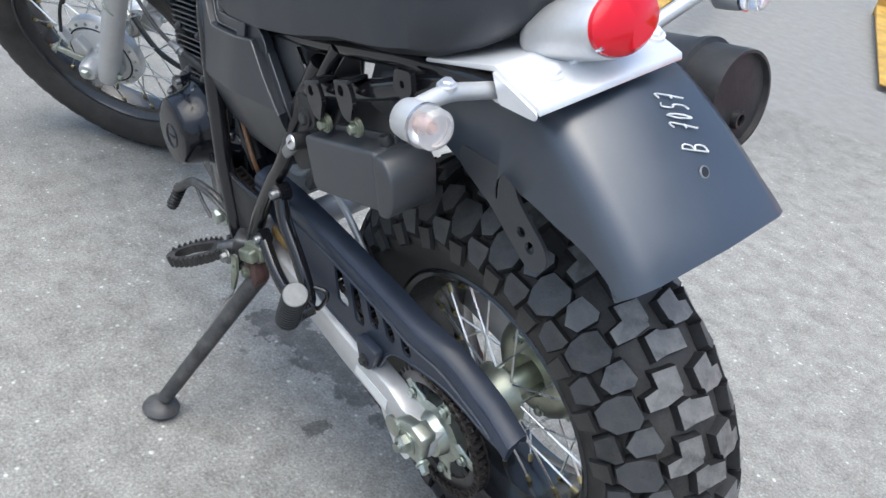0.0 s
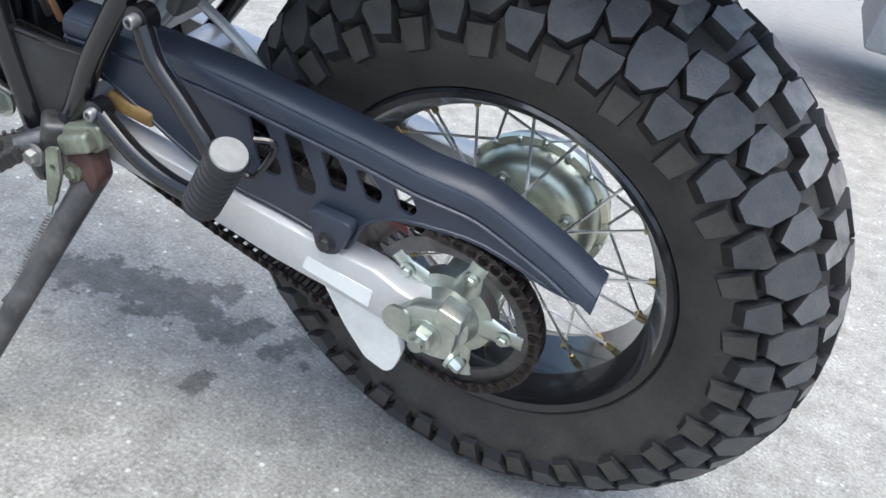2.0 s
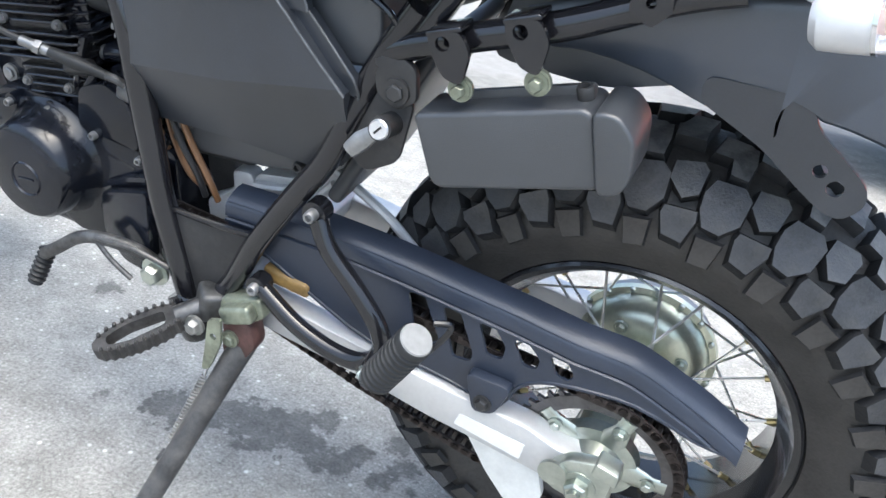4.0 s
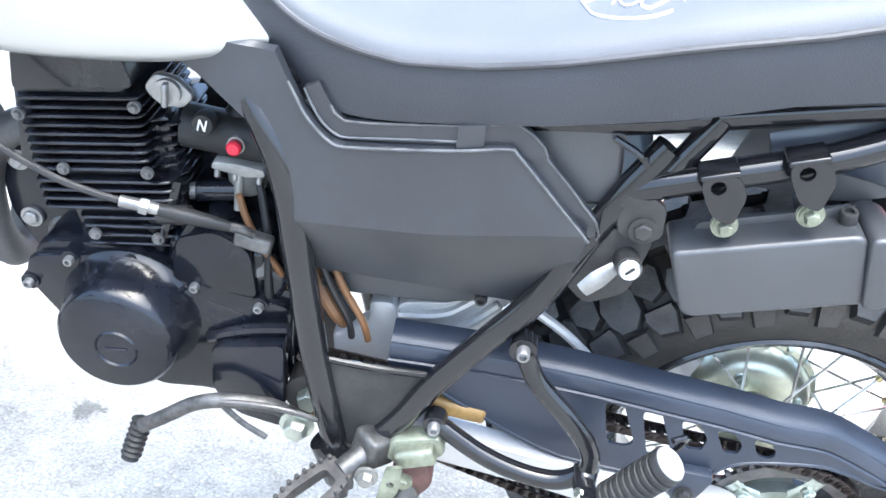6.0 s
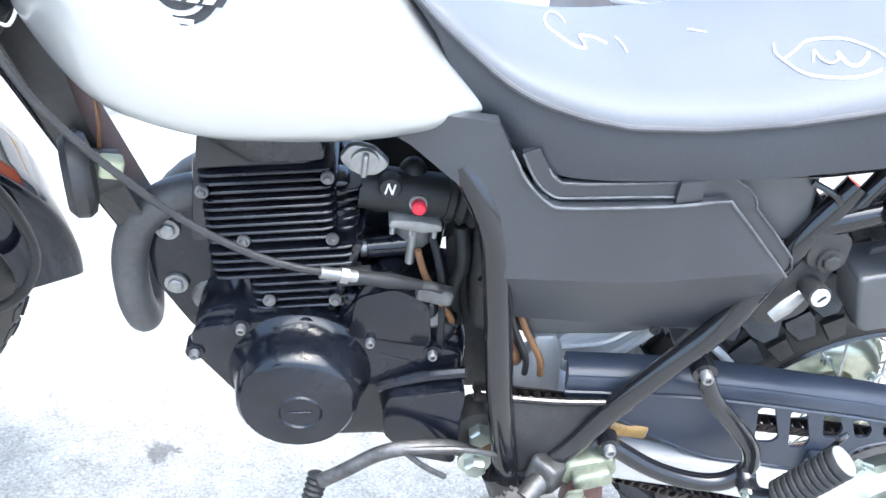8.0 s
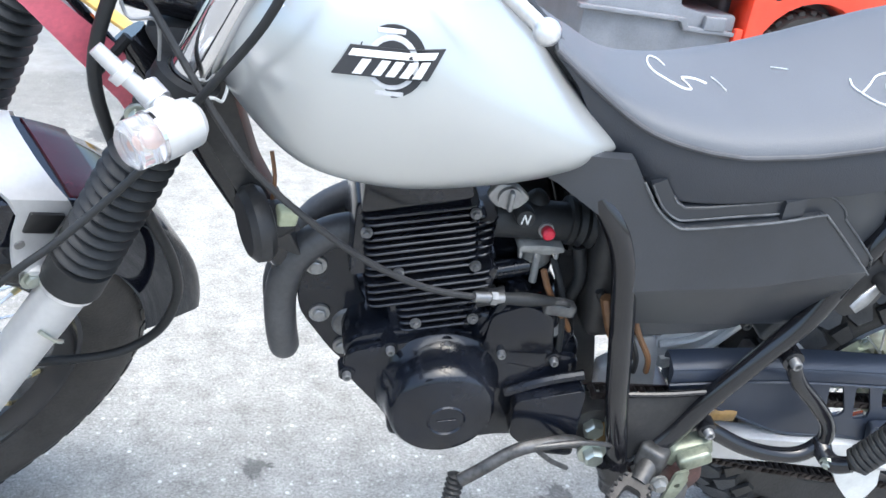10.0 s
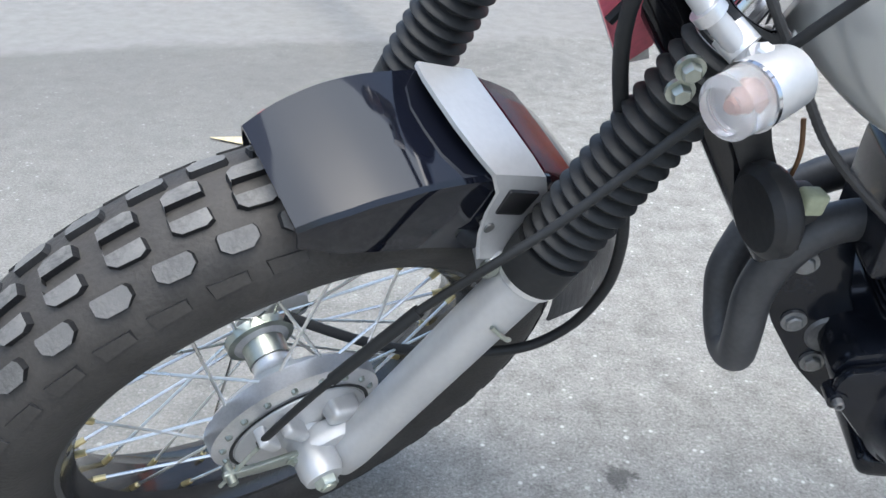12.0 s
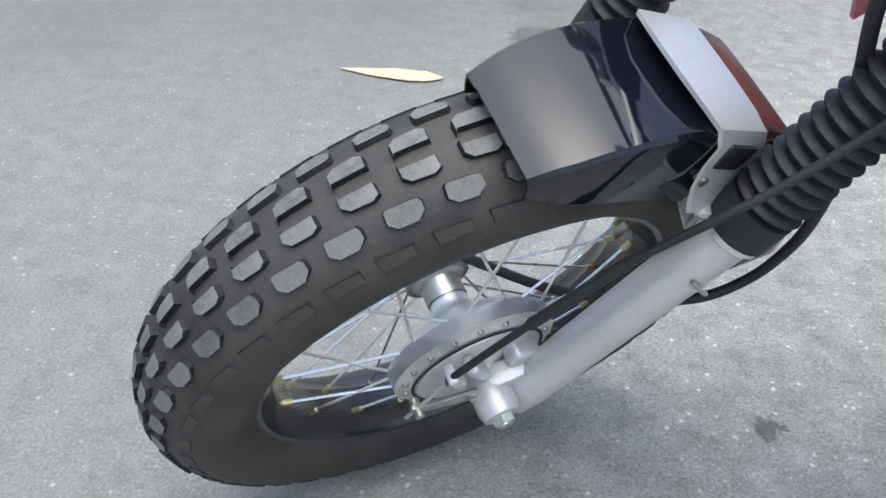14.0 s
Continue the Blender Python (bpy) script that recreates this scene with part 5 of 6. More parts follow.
flank = [(-0.340, 0.711), (-0.323, 0.713), (-0.274, 0.669), (-0.270, 0.650), (-0.278, 0.653), (-0.312, 0.686)]
part("rear_flank", sheet(flank, -0.066, 0.010, bend), PLASTIC, cover)
part("flank_edge", tube([(x, -0.0665 + bend(x, z), z) for x, z in flank[1:4]], 0.0012, 6, per=2), WORNGLINT, cover)
part("cover_clip", sheet([(-0.394, 0.709), (-0.394, 0.729), (-0.374, 0.734), (-0.373, 0.716)], -0.074, 0.012, bend, step=0.01), PLASTIC, cover)
part("battery_box", rbox((-0.300, -0.07, 0.710), (0.075, 0.08, 0.085), 0.006, (0, -10, 0)), GREYPLASTIC, cover)
lower = part("air_box", slab(rounded([(-0.508, 0.600), (-0.320, 0.610), (-0.324, 0.550), (-0.350, 0.529), (-0.387, 0.520), (-0.472, 0.511), (-0.499, 0.529), (-0.504, 0.550)], 0.01), -0.080, 0.06, bevel=0.006), GREYPLASTIC, bike, "dark plastic air box below the side cover")
for x, z in ((-0.471, 0.547), (-0.488, 0.527), (-0.347, 0.539)):
    part("box_screw", screw((x, -0.083, z), 0.0060), MATTBLACK, lower)
part("inner_fender", rbox((-0.27, 0, 0.60), (0.016, 0.16, 0.20), 0.006, (0, 25, 0)), GREYPLASTIC, lower)

# tank
def tank_ring(x, zb, zt, w):
    h = zt - zb
    half = [(0.0, zb + 0.012), (0.70, zb), (0.84, zb + 0.006), (0.93, zb + 0.12 * h), (1.0, zb + 0.34 * h), (0.96, zb + 0.58 * h), (0.80, zb + 0.80 * h), (0.50, zb + 0.95 * h), (0.0, zt)]
    left = [Vector((x, -w * a, z)) for a, z in half]
    right = [Vector((x, w * a, z)) for a, z in half[-2:0:-1]]
    return left + right


secs = [(-0.934, 0.808, 0.848, 0.034), (-0.928, 0.790, 0.872, 0.060), (-0.908, 0.764, 0.894, 0.090), (-0.878, 0.738, 0.914, 0.114), (-0.842, 0.718, 0.928, 0.135), (-0.77, 0.704, 0.930, 0.139),
        (-0.70, 0.707, 0.880, 0.133), (-0.64, 0.712, 0.830, 0.119), (-0.60, 0.719, 0.792, 0.103), (-0.568, 0.730, 0.768, 0.085), (-0.548, 0.738, 0.754, 0.072)]
rings = []
xs = [s[0] for s in secs]
tank_lines = {k: curve_points([(s[0], s[k], 0) for s in secs], 8) for k in (1, 2, 3)}
eased = lambda x, k: float(np.interp(x, [p.x for p in tank_lines[k]], [p.y for p in tank_lines[k]]))
for x in np.concatenate([np.linspace(xs[0], xs[2], 6), np.linspace(xs[2], xs[-3], 16)[1:], np.linspace(xs[-3], xs[-1], 6)[1:]]):
    rings.append(tank_ring(float(x), *[eased(x, k) for k in (1, 2, 3)]))
bm = loft(rings)
tank = part("fuel_tank", bm, TANK, bike, "silver painted fuel tank", sharp=60)
ss = tank.modifiers.new("smooth", "SUBSURF")
ss.levels = ss.render_levels = 2
part("tank_trim", tube([(-0.745, 0.0, 0.905), (-0.70, -0.012, 0.878), (-0.65, -0.020, 0.842), (-0.605, -0.030, 0.800), (-0.560, -0.040, 0.755), (-0.535, -0.045, 0.725)], 0.012, 10), BOOT, tank, "black rubber edge at the tank's rear")


def side_y(x, z):
    """The tank's left flank."""
    zb, zt, w = [float(np.interp(x, xs, [s[k] for s in secs])) for k in (1, 2, 3)]
    h = zt - zb
    return -w * float(np.interp((z - zb) / h, (0.05, 0.12, 0.34, 0.58, 0.80, 0.95), (0.86, 0.93, 0.985, 0.95, 0.80, 0.50)))


def decal(name, outline, lift, material, label=""):
    bm = slab(subdivided(outline, 0.006), -0.0006, 0.0006, bevel=0)
    return part(name, shift_y(bm, lambda x, z: side_y(x, z) - lift), material, tank, label)


LC = Vector((-0.785, 0.837))
circle = lambda r, k=28: [(LC.x + r * 1.02 * math.cos(i / k * SPIN), LC.y + r * math.sin(i / k * SPIN)) for i in range(k)]
decal("badge_disc", circle(0.0275), 0.0012, LOGODARK, "round dark badge with a slanted emblem across it")
decal("badge_ring", circle(0.0205), 0.0020, DECALGREY)
decal("badge_core", circle(0.0165), 0.0026, LOGODARK)
slant = lambda x0, x1, z0, z1, k=0.35: [(LC.x + x0 + k * z0, LC.y + z0), (LC.x + x1 + k * z0, LC.y + z0), (LC.x + x1 + k * z1, LC.y + z1), (LC.x + x0 + k * z1, LC.y + z1)]
decal("emblem_back", slant(-0.040, 0.036, -0.0110, 0.0115, 0.6), 0.0032, LOGODARK)
decal("emblem_bar", slant(-0.037, 0.031, 0.0045, 0.0092, 0.6), 0.0040, LABEL)
for x0 in (-0.025, -0.010, 0.001, 0.012, 0.022):
    decal("emblem_bar", slant(x0, x0 + 0.007, -0.0092, 0.0025, 0.6), 0.0040, LABEL)
decal("badge_bar", slant(-0.013, 0.009, 0.0215, 0.0245, 0), 0.0022, DECALGREY)
decal("badge_bar", slant(-0.011, 0.011, -0.0255, -0.0222, 0), 0.0022, DECALGREY)

# seat
seat_secs = [(-0.625, 0.818, 0.824, 0.832, -0.050, 0.042), (-0.602, 0.795, 0.808, 0.818, -0.060, 0.052), (-0.587, 0.769, 0.798, 0.811, -0.064, 0.056), (-0.572, 0.742, 0.789, 0.802, -0.070, 0.061), (-0.557, 0.722, 0.780, 0.794, -0.075, 0.065),
             (-0.536, 0.706, 0.771, 0.786, -0.086, 0.073), (-0.511, 0.697, 0.766, 0.782, -0.097, 0.082), (-0.477, 0.699, 0.764, 0.781, -0.108, 0.090), (-0.444, 0.707, 0.766, 0.783, -0.117, 0.098), (-0.383, 0.723, 0.779, 0.796, -0.128, 0.100),
             (-0.331, 0.737, 0.796, 0.813, -0.137, 0.102), (-0.237, 0.764, 0.830, 0.850, -0.144, 0.102), (-0.160, 0.792, 0.853, 0.874, -0.143, 0.102), (-0.085, 0.808, 0.880, 0.900, -0.140, 0.095), (-0.030, 0.822, 0.896, 0.912, -0.125, 0.076), (0.010, 0.842, 0.905, 0.916, -0.098, 0.052), (0.030, 0.866, 0.906, 0.912, -0.065, 0.022)]
sx = [s[0] for s in seat_secs]
pick = lambda x: [float(np.interp(x, sx, [s[k] for s in seat_secs])) for k in (1, 2, 3, 4, 5)]
ARCH = ((0, 0.3, 0.65, 0.86, 0.97, 1.0), (1, 0.98, 0.94, 0.80, 0.45, 0))
top_rings, side_rings, pipes = [], [], []
for x in np.linspace(sx[0], sx[-1], 56):
    zb, zp, zt, yl, yr = pick(x)
    w, mid_y, d = (yr - yl) / 2, (yl + yr) / 2, zt - zp
    arch = [(-w * k, zp + d * h) for k, h in zip(ARCH[0][::-1], ARCH[1][::-1])]
    arch = arch + [(-y, z) for y, z in arch[-2::-1]]
    low = zp - zb
    top_rings.append([Vector((x, mid_y + y, z)) for y, z in arch + [(0.9 * w, zp - 0.004), (-0.9 * w, zp - 0.004)]])
    skirt = [(-0.985 * w, zp - 0.001), (-1.015 * w, zp - 0.35 * low), (-0.99 * w, zb + 0.15 * low), (-0.85 * w, zb), (0.85 * w, zb), (0.99 * w, zb + 0.15 * low), (1.015 * w, zp - 0.35 * low), (0.985 * w, zp - 0.001)]
    side_rings.append([Vector((x, mid_y + y, z)) for y, z in skirt])
    pipes.append((yl, yr, x, zp))
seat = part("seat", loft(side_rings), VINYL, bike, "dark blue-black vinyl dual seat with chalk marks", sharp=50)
# top panel takes the paler vinyl that carries painted sky light
seat_top = part("seat_top", loft(top_rings), SKYLITVINYL, seat, sharp=60)
part("seat_piping", tube([(x, yl, z) for yl, yr, x, z in pipes] + [(x, yr, z) for yl, yr, x, z in pipes[::-1]], 0.0026, 8, smooth=False), PIPING, seat)


def seat_z(x, y):
    zb, zp, zt, yl, yr = pick(x)
    return zp + (zt - zp) * float(np.interp(abs(y - (yl + yr) / 2) / ((yr - yl) / 2), *ARCH))


def chalk(name, pts, parent, f, r=0.0018):
    path = curve_points([(x, y, 0) for x, y in pts], 5)
    return part(name, tube([(p.x, p.y, f(p.x, p.y) + 0.0008) for p in path], r, 6, smooth=False, flat=0.6), CHALK, parent, "white chalk mark")


chalk("chalk_mark", [(-0.478, 0.035), (-0.481, 0.050), (-0.489, 0.055), (-0.496, 0.039), (-0.497, 0.019), (-0.489, 0.002), (-0.477, -0.015), (-0.468, -0.017), (-0.468, -0.007), (-0.469, 0.008), (-0.456, 0.006), (-0.447, -0.004)], seat, seat_z, 0.0012)
chalk("chalk_mark", [(-0.437, 0.009), (-0.434, -0.007), (-0.433, -0.022)], seat, seat_z, 0.0009)
chalk("chalk_mark", [(-0.373, 0.013), (-0.360, 0.002)], seat, seat_z, 0.0008)
chalk("chalk_mark", [(-0.318, -0.041), (-0.321, -0.055), (-0.318, -0.074), (-0.312, -0.094), (-0.300, -0.105), (-0.282, -0.113), (-0.270, -0.113), (-0.261, -0.110)], seat, seat_z, 0.0015)
chalk("chalk_mark", [(-0.318, -0.067), (-0.307, -0.058), (-0.295, -0.047), (-0.281, -0.049), (-0.268, -0.057), (-0.257, -0.077), (-0.252, -0.096)], seat, seat_z, 0.0013)
chalk("chalk_mark", [(-0.300, -0.079), (-0.294, -0.064), (-0.294, -0.079), (-0.290, -0.088), (-0.283, -0.084), (-0.280, -0.074), (-0.280, -0.093), (-0.274, -0.099), (-0.264, -0.090), (-0.261, -0.084)], seat, seat_z, 0.0014)
chalk("chalk_mark", [(-0.198, -0.087), (-0.191, -0.092)], seat, seat_z, 0.0009)
chalk("chalk_mark", [(-0.176, -0.089), (-0.170, -0.097), (-0.163, -0.087)], seat, seat_z, 0.0009)
chalk("chalk_mark", [(-0.141, -0.083), (-0.143, -0.096), (-0.144, -0.104)], seat, seat_z, 0.0011)

# tool box on the left sub rail
box = part("tool_box", slab(rounded([(-0.213, 0.662), (-0.191, 0.609), (-0.182, 0.604), (-0.054, 0.648), (-0.072, 0.704), (-0.080, 0.708)], 0.006), -0.142, -0.092, bevel=0.010, segs=4), GREYPLASTIC, bike, "dark grey plastic side box bolted under the rail")
part("box_end", slab(rounded([(-0.074, 0.710), (-0.056, 0.645), (-0.040, 0.650), (-0.034, 0.663), (-0.038, 0.697), (-0.054, 0.713)], 0.008), -0.147, -0.088, bevel=0.0035, segs=3), GREYPLASTIC, box)
part("box_flange", slab(rounded([(-0.196, 0.660), (-0.192, 0.676), (-0.082, 0.716), (-0.078, 0.700)], 0.004), -0.112, -0.106, bevel=0.001), GREYPLASTIC, box)
for x, z in ((-0.179, 0.691), (-0.120, 0.714)):
    part("box_bolt", bolt((x, -0.135, z), 0.0060, h=0.008), DULLZINC, box)
    part("bolt_collar", lathe([(0.0, 0), (0.0105, 0), (0.0105, 0.004), (0, 0.004)], 18, (x, -0.131, z), (0, -1, 0)), DULLZINC, box)
part("box_screw", screw((-0.086, -0.120, 0.711), 0.007, (-0.3, -0.2, 1)), MATTBLACK, box)

# rear fender
mid = [(-0.16, 0.765), (-0.08, 0.795), (0.0, 0.815), (0.05, 0.823), (0.09, 0.814), (0.13, 0.793), (0.17, 0.765), (0.20, 0.741), (0.218, 0.725), (0.230, 0.712)]
rings = []
path = curve_points([(x, 0, z) for x, z in mid], 4)
for i, p in enumerate(path):
    f = i / (len(path) - 1)
    t = (path[min(i + 1, len(path) - 1)] - path[max(i - 1, 0)]).normalized()
    nn = Vector((-t.z, 0, t.x))
    w, drop, side = 0.084 + 0.026 * f, float(np.interp(p.x, (-0.16, -0.124, -0.067, -0.024, 0.003, 0.05, 0.07, 0.08, 0.12, 0.16, 0.195, 0.218, 0.23), (0.045, 0.053, 0.077, 0.100, 0.110, 0.120, 0.100, 0.088, 0.084, 0.064, 0.040, 0.030, 0.026))), 0.018 * f
    outer = [(-w, -drop), (-w, -0.030), (-0.93 * w, -0.012), (-0.75 * w, -0.002), (0, 0.004), (0.75 * w, -0.002), (0.93 * w, -0.012), (w, -0.030), (w, -drop)]
    inner = [(y * 0.965, h - 0.0035) for y, h in outer[::-1]]
    rings.append([p + nn * h + Vector((0, y + side, 0)) for y, h in outer + inner])
fender = part("rear_fender", loft(rings), FENDERSKIN, bike, "satin black rear fender with a chalked stock mark", sharp=50)
part("fender_stay", slab(rounded([(-0.010, 0.735), (-0.010, 0.715), (0.044, 0.692), (0.072, 0.673), (0.098, 0.657), (0.113, 0.655), (0.125, 0.671), (0.121, 0.686), (0.078, 0.716), (0.071, 0.726), (0.066, 0.738)], 0.010), -0.0865, -0.0825, [ring_eye(0.087, 0.688, 0.0055), ring_eye(0.101, 0.678, 0.0065)], bevel=0), PLASTIC, fender, "flat black fender stay with two holes")
part("front_fender_inner", slab(rounded([(-0.18, 0.70), (-0.16, 0.775), (0.02, 0.80), (0.03, 0.74), (-0.08, 0.70)], 0.02), -0.080, -0.076, bevel=0), GREYPLASTIC, fender)


def fend_z(x, y):
    return float(np.interp(x, [p.x for p in path], [p.z for p in path])) + 0.004


SPOT = (0.182, 0.030)
# chalked stock mark B 7057, letter by letter, written across the fender
strokes = {"B": [[(0, 0), (0, 1)], [(0, 1), (0.55, 0.9), (0.5, 0.6), (0.05, 0.5)], [(0.05, 0.5), (0.65, 0.4), (0.6, 0.08), (0, 0)]], "7": [[(0, 0.95), (0.6, 1.0), (0.25, 0)], [(0.1, 0.45), (0.6, 0.5)]],
           "0": [[(0.3, 1), (0.05, 0.6), (0.2, 0.05), (0.5, 0.35), (0.5, 0.8), (0.3, 1)]], "5": [[(0.6, 1), (0.15, 1), (0.1, 0.6), (0.5, 0.55), (0.5, 0.15), (0.05, 0)]]}
for k, ch in enumerate("B 7057"):
    for st in strokes.get(ch, ()):
        pts = [(0.171 - 0.0085 * (k + 0.8 * u) - 0.010 * v, 0.046 + 0.0014 * (k + 0.8 * u) - 0.026 * v) for u, v in st]
        chalk("chalk_figure", pts, fender, fend_z, 0.0011)
spot_at = (SPOT[0], SPOT[1], fend_z(*SPOT) + 0.0005)
hole = part("fender_hole", lathe([(0, 0), (0.0048, 0), (0.0046, 0.0008), (0, 0.0008)], 14, spot_at, (0.75, 0, 0.66)), WIRE, fender, "small dark screw hole")
part("hole_rim", lathe([(0.0044, 0), (0.0062, 0), (0.0058, 0.0008), (0.0046, 0.0010)], 18, spot_at, (0.75, 0, 0.66), closed=True), CAST, hole, "thin pale rim")

# tail light on a bright plate, with signals on stalks
plate = part("tail_bracket", slab(rounded([(-0.045, 0.812), (-0.045, 0.816), (0.046, 0.845), (0.104, 0.831), (0.106, 0.824), (0.103, 0.826), (0.046, 0.840)], 0.001, 1), -0.110, 0.068, bevel=0.0012), BRIGHT, bike, "bright aluminium tail light bracket")
part("bracket_ear", slab(rounded([(0.046, 0.841), (0.103, 0.827), (0.104, 0.820), (0.060, 0.816)], 0.003), -0.1125, -0.1102, bevel=0), BRIGHT, plate)
for y in (-0.070, 0.060):
    part("bracket_bolt", bolt((0.074, y, 0.8395), 0.008, (0.22, 0, 0.97)), BRIGHT, plate)
part("lamp_foot", slab(rounded([(0.020, 0.838), (0.075, 0.838), (0.080, 0.856), (0.035, 0.870)], 0.004), -0.045, 0.020, bevel=0.003), BRIGHT, plate)
TL, TD = Vector((0.087, -0.012, 0.874)), Vector((0.90, 0.12, 0.42)).normalized()
oval = lambda bm: [bmesh.ops.transform(bm, matrix=Matrix.Translation(TL) @ Matrix.Diagonal((1, 1.60, 1, 1)) @ Matrix.Translation(-TL), verts=bm.verts), bm][1]
lamp = part("tail_light", oval(lathe([(0, -0.075), (0.022, -0.073), (0.028, -0.060), (0.030, 0.0), (0.0290, 0.004), (0, 0.004)], 40, TL, TD)), SILVER, bike, "oval tail light in a silver shell")
part("tail_lens", oval(lathe([(0, 0.004), (0.0285, 0.004), (0.0285, 0.008), (0.024, 0.013), (0, 0.017)], 40, TL, TD)), REDLENS, lamp, "red oval lens")
part("lens_screw", screw(TL + Vector((0.012, -0.036, -0.010)), 0.0025, TD), CHROME, lamp)
part("reflector", oval(lathe([(0, 0.0045), (0.025, 0.006)], 30, TL, TD)), REDPLASTIC, lamp)


def signal(c, d, stem, m=None, k=0.66):
    """A silver bullet turn signal with a clear lens, on a stalk."""
    c, d = Vector(c), Vector(d).normalized()
    sc = lambda prof: [(r * k, h * k) for r, h in prof]
    s = part("turn_signal", lathe(sc([(0, -0.046), (0.018, -0.045), (0.0245, -0.038), (0.0260, -0.018), (0.0265, 0.004), (0.0255, 0.006), (0.022, 0.002), (0, 0.0)]), 32, c, d), SILVER, bike, "silver bullet turn signal with a clear lens", m)
    part("lens", lathe(sc([(0, 0.001), (0.0235, 0.003), (0.0252, 0.008), (0.0245, 0.030), (0.018, 0.036), (0, 0.037)]), 32, c, d), CLEARLENS, s, "clear lens with an amber bulb behind")
    part("bulb", lathe(sc([(0, 0.003), (0.006, 0.004), (0.008, 0.012), (0.005, 0.020), (0, 0.021)]), 16, c, d), AMBER, s)
    part("bezel", lathe(sc([(0.0245, 0.004), (0.0272, 0.004), (0.0272, 0.008), (0.0245, 0.008)]), 32, c, d, closed=True), CHROME, s)
    part("stalk", tube([c - d * 0.016 + Vector((0, 0, 0.010))] + [Vector(p) for p in stem], 0.0078, 12), SILVER, s)
    part("stalk_collar", lathe([(0, -0.006), (0.0115, -0.006), (0.0115, 0.010), (0, 0.010)], 16, stem[-1], Vector(stem[-1]) - Vector(stem[-2])), ALU, s)
    part("stalk_nut", bolt(Vector(stem[0]) + Vector((0, 0, 0.007)), 0.006, (0, 0, 1), 0.006), ALU, s)
    return s


signal((0.072, -0.205, 0.834), (0.95, -0.12, 0.25), [(0.050, -0.165, 0.838), (0.045, -0.125, 0.826), (0.042, -0.090, 0.815)])
signal((0.072, 0.195, 0.846), (0.95, 0.12, 0.25), [(0.050, 0.160, 0.848), (0.045, 0.120, 0.834), (0.042, 0.088, 0.822)])
FIT.clear()
# ---- front end, turned to the left lock about the steering axis ----
RAKE = radians(26)
HEAD = Vector((-1.273, 0, 0.305))
UP = Vector((math.sin(RAKE), 0, math.cos(RAKE)))
STEER = Matrix.Translation(HEAD) @ Matrix.Rotation(radians(37), 4, UP) @ Matrix.Translation(-HEAD)
FAXLE = Vector((-1.352, 0, 0.334))
BACK = Vector((math.cos(RAKE), 0, -math.sin(RAKE)))
front_tyre = [(0.226, -0.034), (0.236, -0.046), (0.258, -0.060), (0.280, -0.065), (0.302, -0.058), (0.318, -0.042), (0.327, -0.022), (0.3290, 0.0),
              (0.327, 0.022), (0.319, 0.042), (0.304, 0.058), (0.280, 0.065), (0.258, 0.060), (0.236, 0.046), (0.226, 0.034), (0.218, 0.0)]
front_rim = [(0.236, -0.042), (0.238, -0.039), (0.230, -0.034), (0.226, -0.026), (0.214, -0.018), (0.212, 0.0), (0.214, 0.018), (0.226, 0.026), (0.230, 0.034), (0.238, 0.039),
             (0.236, 0.042), (0.226, 0.039), (0.220, 0.026), (0.208, 0.018), (0.206, 0.0), (0.208, -0.018), (0.220, -0.026), (0.226, -0.039)]
crown = [(0, 0.335), (0.015, 0.3345), (0.030, 0.330), (0.0435, 0.322), (0.058, 0.306), (0.066, 0.285), (0.068, 0.270), (0.071, 0.235)]
# four rows of clipped blocks and a thin lug on each side, 42 times round the tyre
inner_block = [(-2.6, -3), (-2.5, -7), (2.5, -7), (2.6, -18), (1.6, -21), (-1.6, -20), (-2.6, -15)]
outer_block = [(-2.6, -32), (-2.3, -30), (2.3, -31), (2.7, -34), (2.7, -40), (1.4, -45), (-1.6, -44.5), (-2.7, -40)]
edge_lug = [(-2.9, -54), (2.8, -55), (2.9, -60), (-2.6, -60.5)]
rows = []
TYREMID = FAXLE + Vector((0, 0.006, 0))
for s, half in ((1, 0.0), (-1, 0.3)):
    rows.append((42, -7.7 + half, dict(outline=inner_block, crown=crown, depth=0.011, mirror=s), DUSTYSKYLIT))
    rows.append((42, -3.2 + half, dict(outline=outer_block, crown=crown, depth=0.011, mirror=s), DUSTYSKYLIT))
    rows.append((42, -6.6 + half, dict(outline=edge_lug, crown=crown, depth=0.008, mirror=s), RUBBER))
wheel(TYREMID, front_tyre, front_rim, rows, STEER, "front", 36, ((-0.044, 0.078), (0.052, 0.032)), 0.213, rng)
fhub = part("front_hub", lathe([(0, -0.060), (0.074, -0.060), (0.078, -0.056), (0.092, -0.052), (0.093, -0.034), (0.086, -0.028), (0.060, -0.014), (0.030, 0.0), (0.022, 0.012), (0.022, 0.042), (0.036, 0.048), (0.037, 0.056), (0.022, 0.060), (0, 0.060)], 56, FAXLE), ALU, bike, "silver cast front drum brake hub", STEER)
part("brake_plate", lathe([(0, -0.078), (0.020, -0.078), (0.026, -0.070), (0.062, -0.066), (0.071, -0.062), (0.072, -0.059), (0, -0.058)], 48, FAXLE), SILVER, fhub)
part("brake_cam", rbox(FAXLE + Vector((0.040, -0.074, 0.035)), (0.034, 0.024, 0.024), 0.006, (0, 26, 0)), SILVER, fhub)
part("anchor_lug", rbox(FAXLE + Vector((-0.012, -0.076, 0.045)), (0.014, 0.022, 0.040), 0.005, (0, -25, 0)), SILVER, fhub)
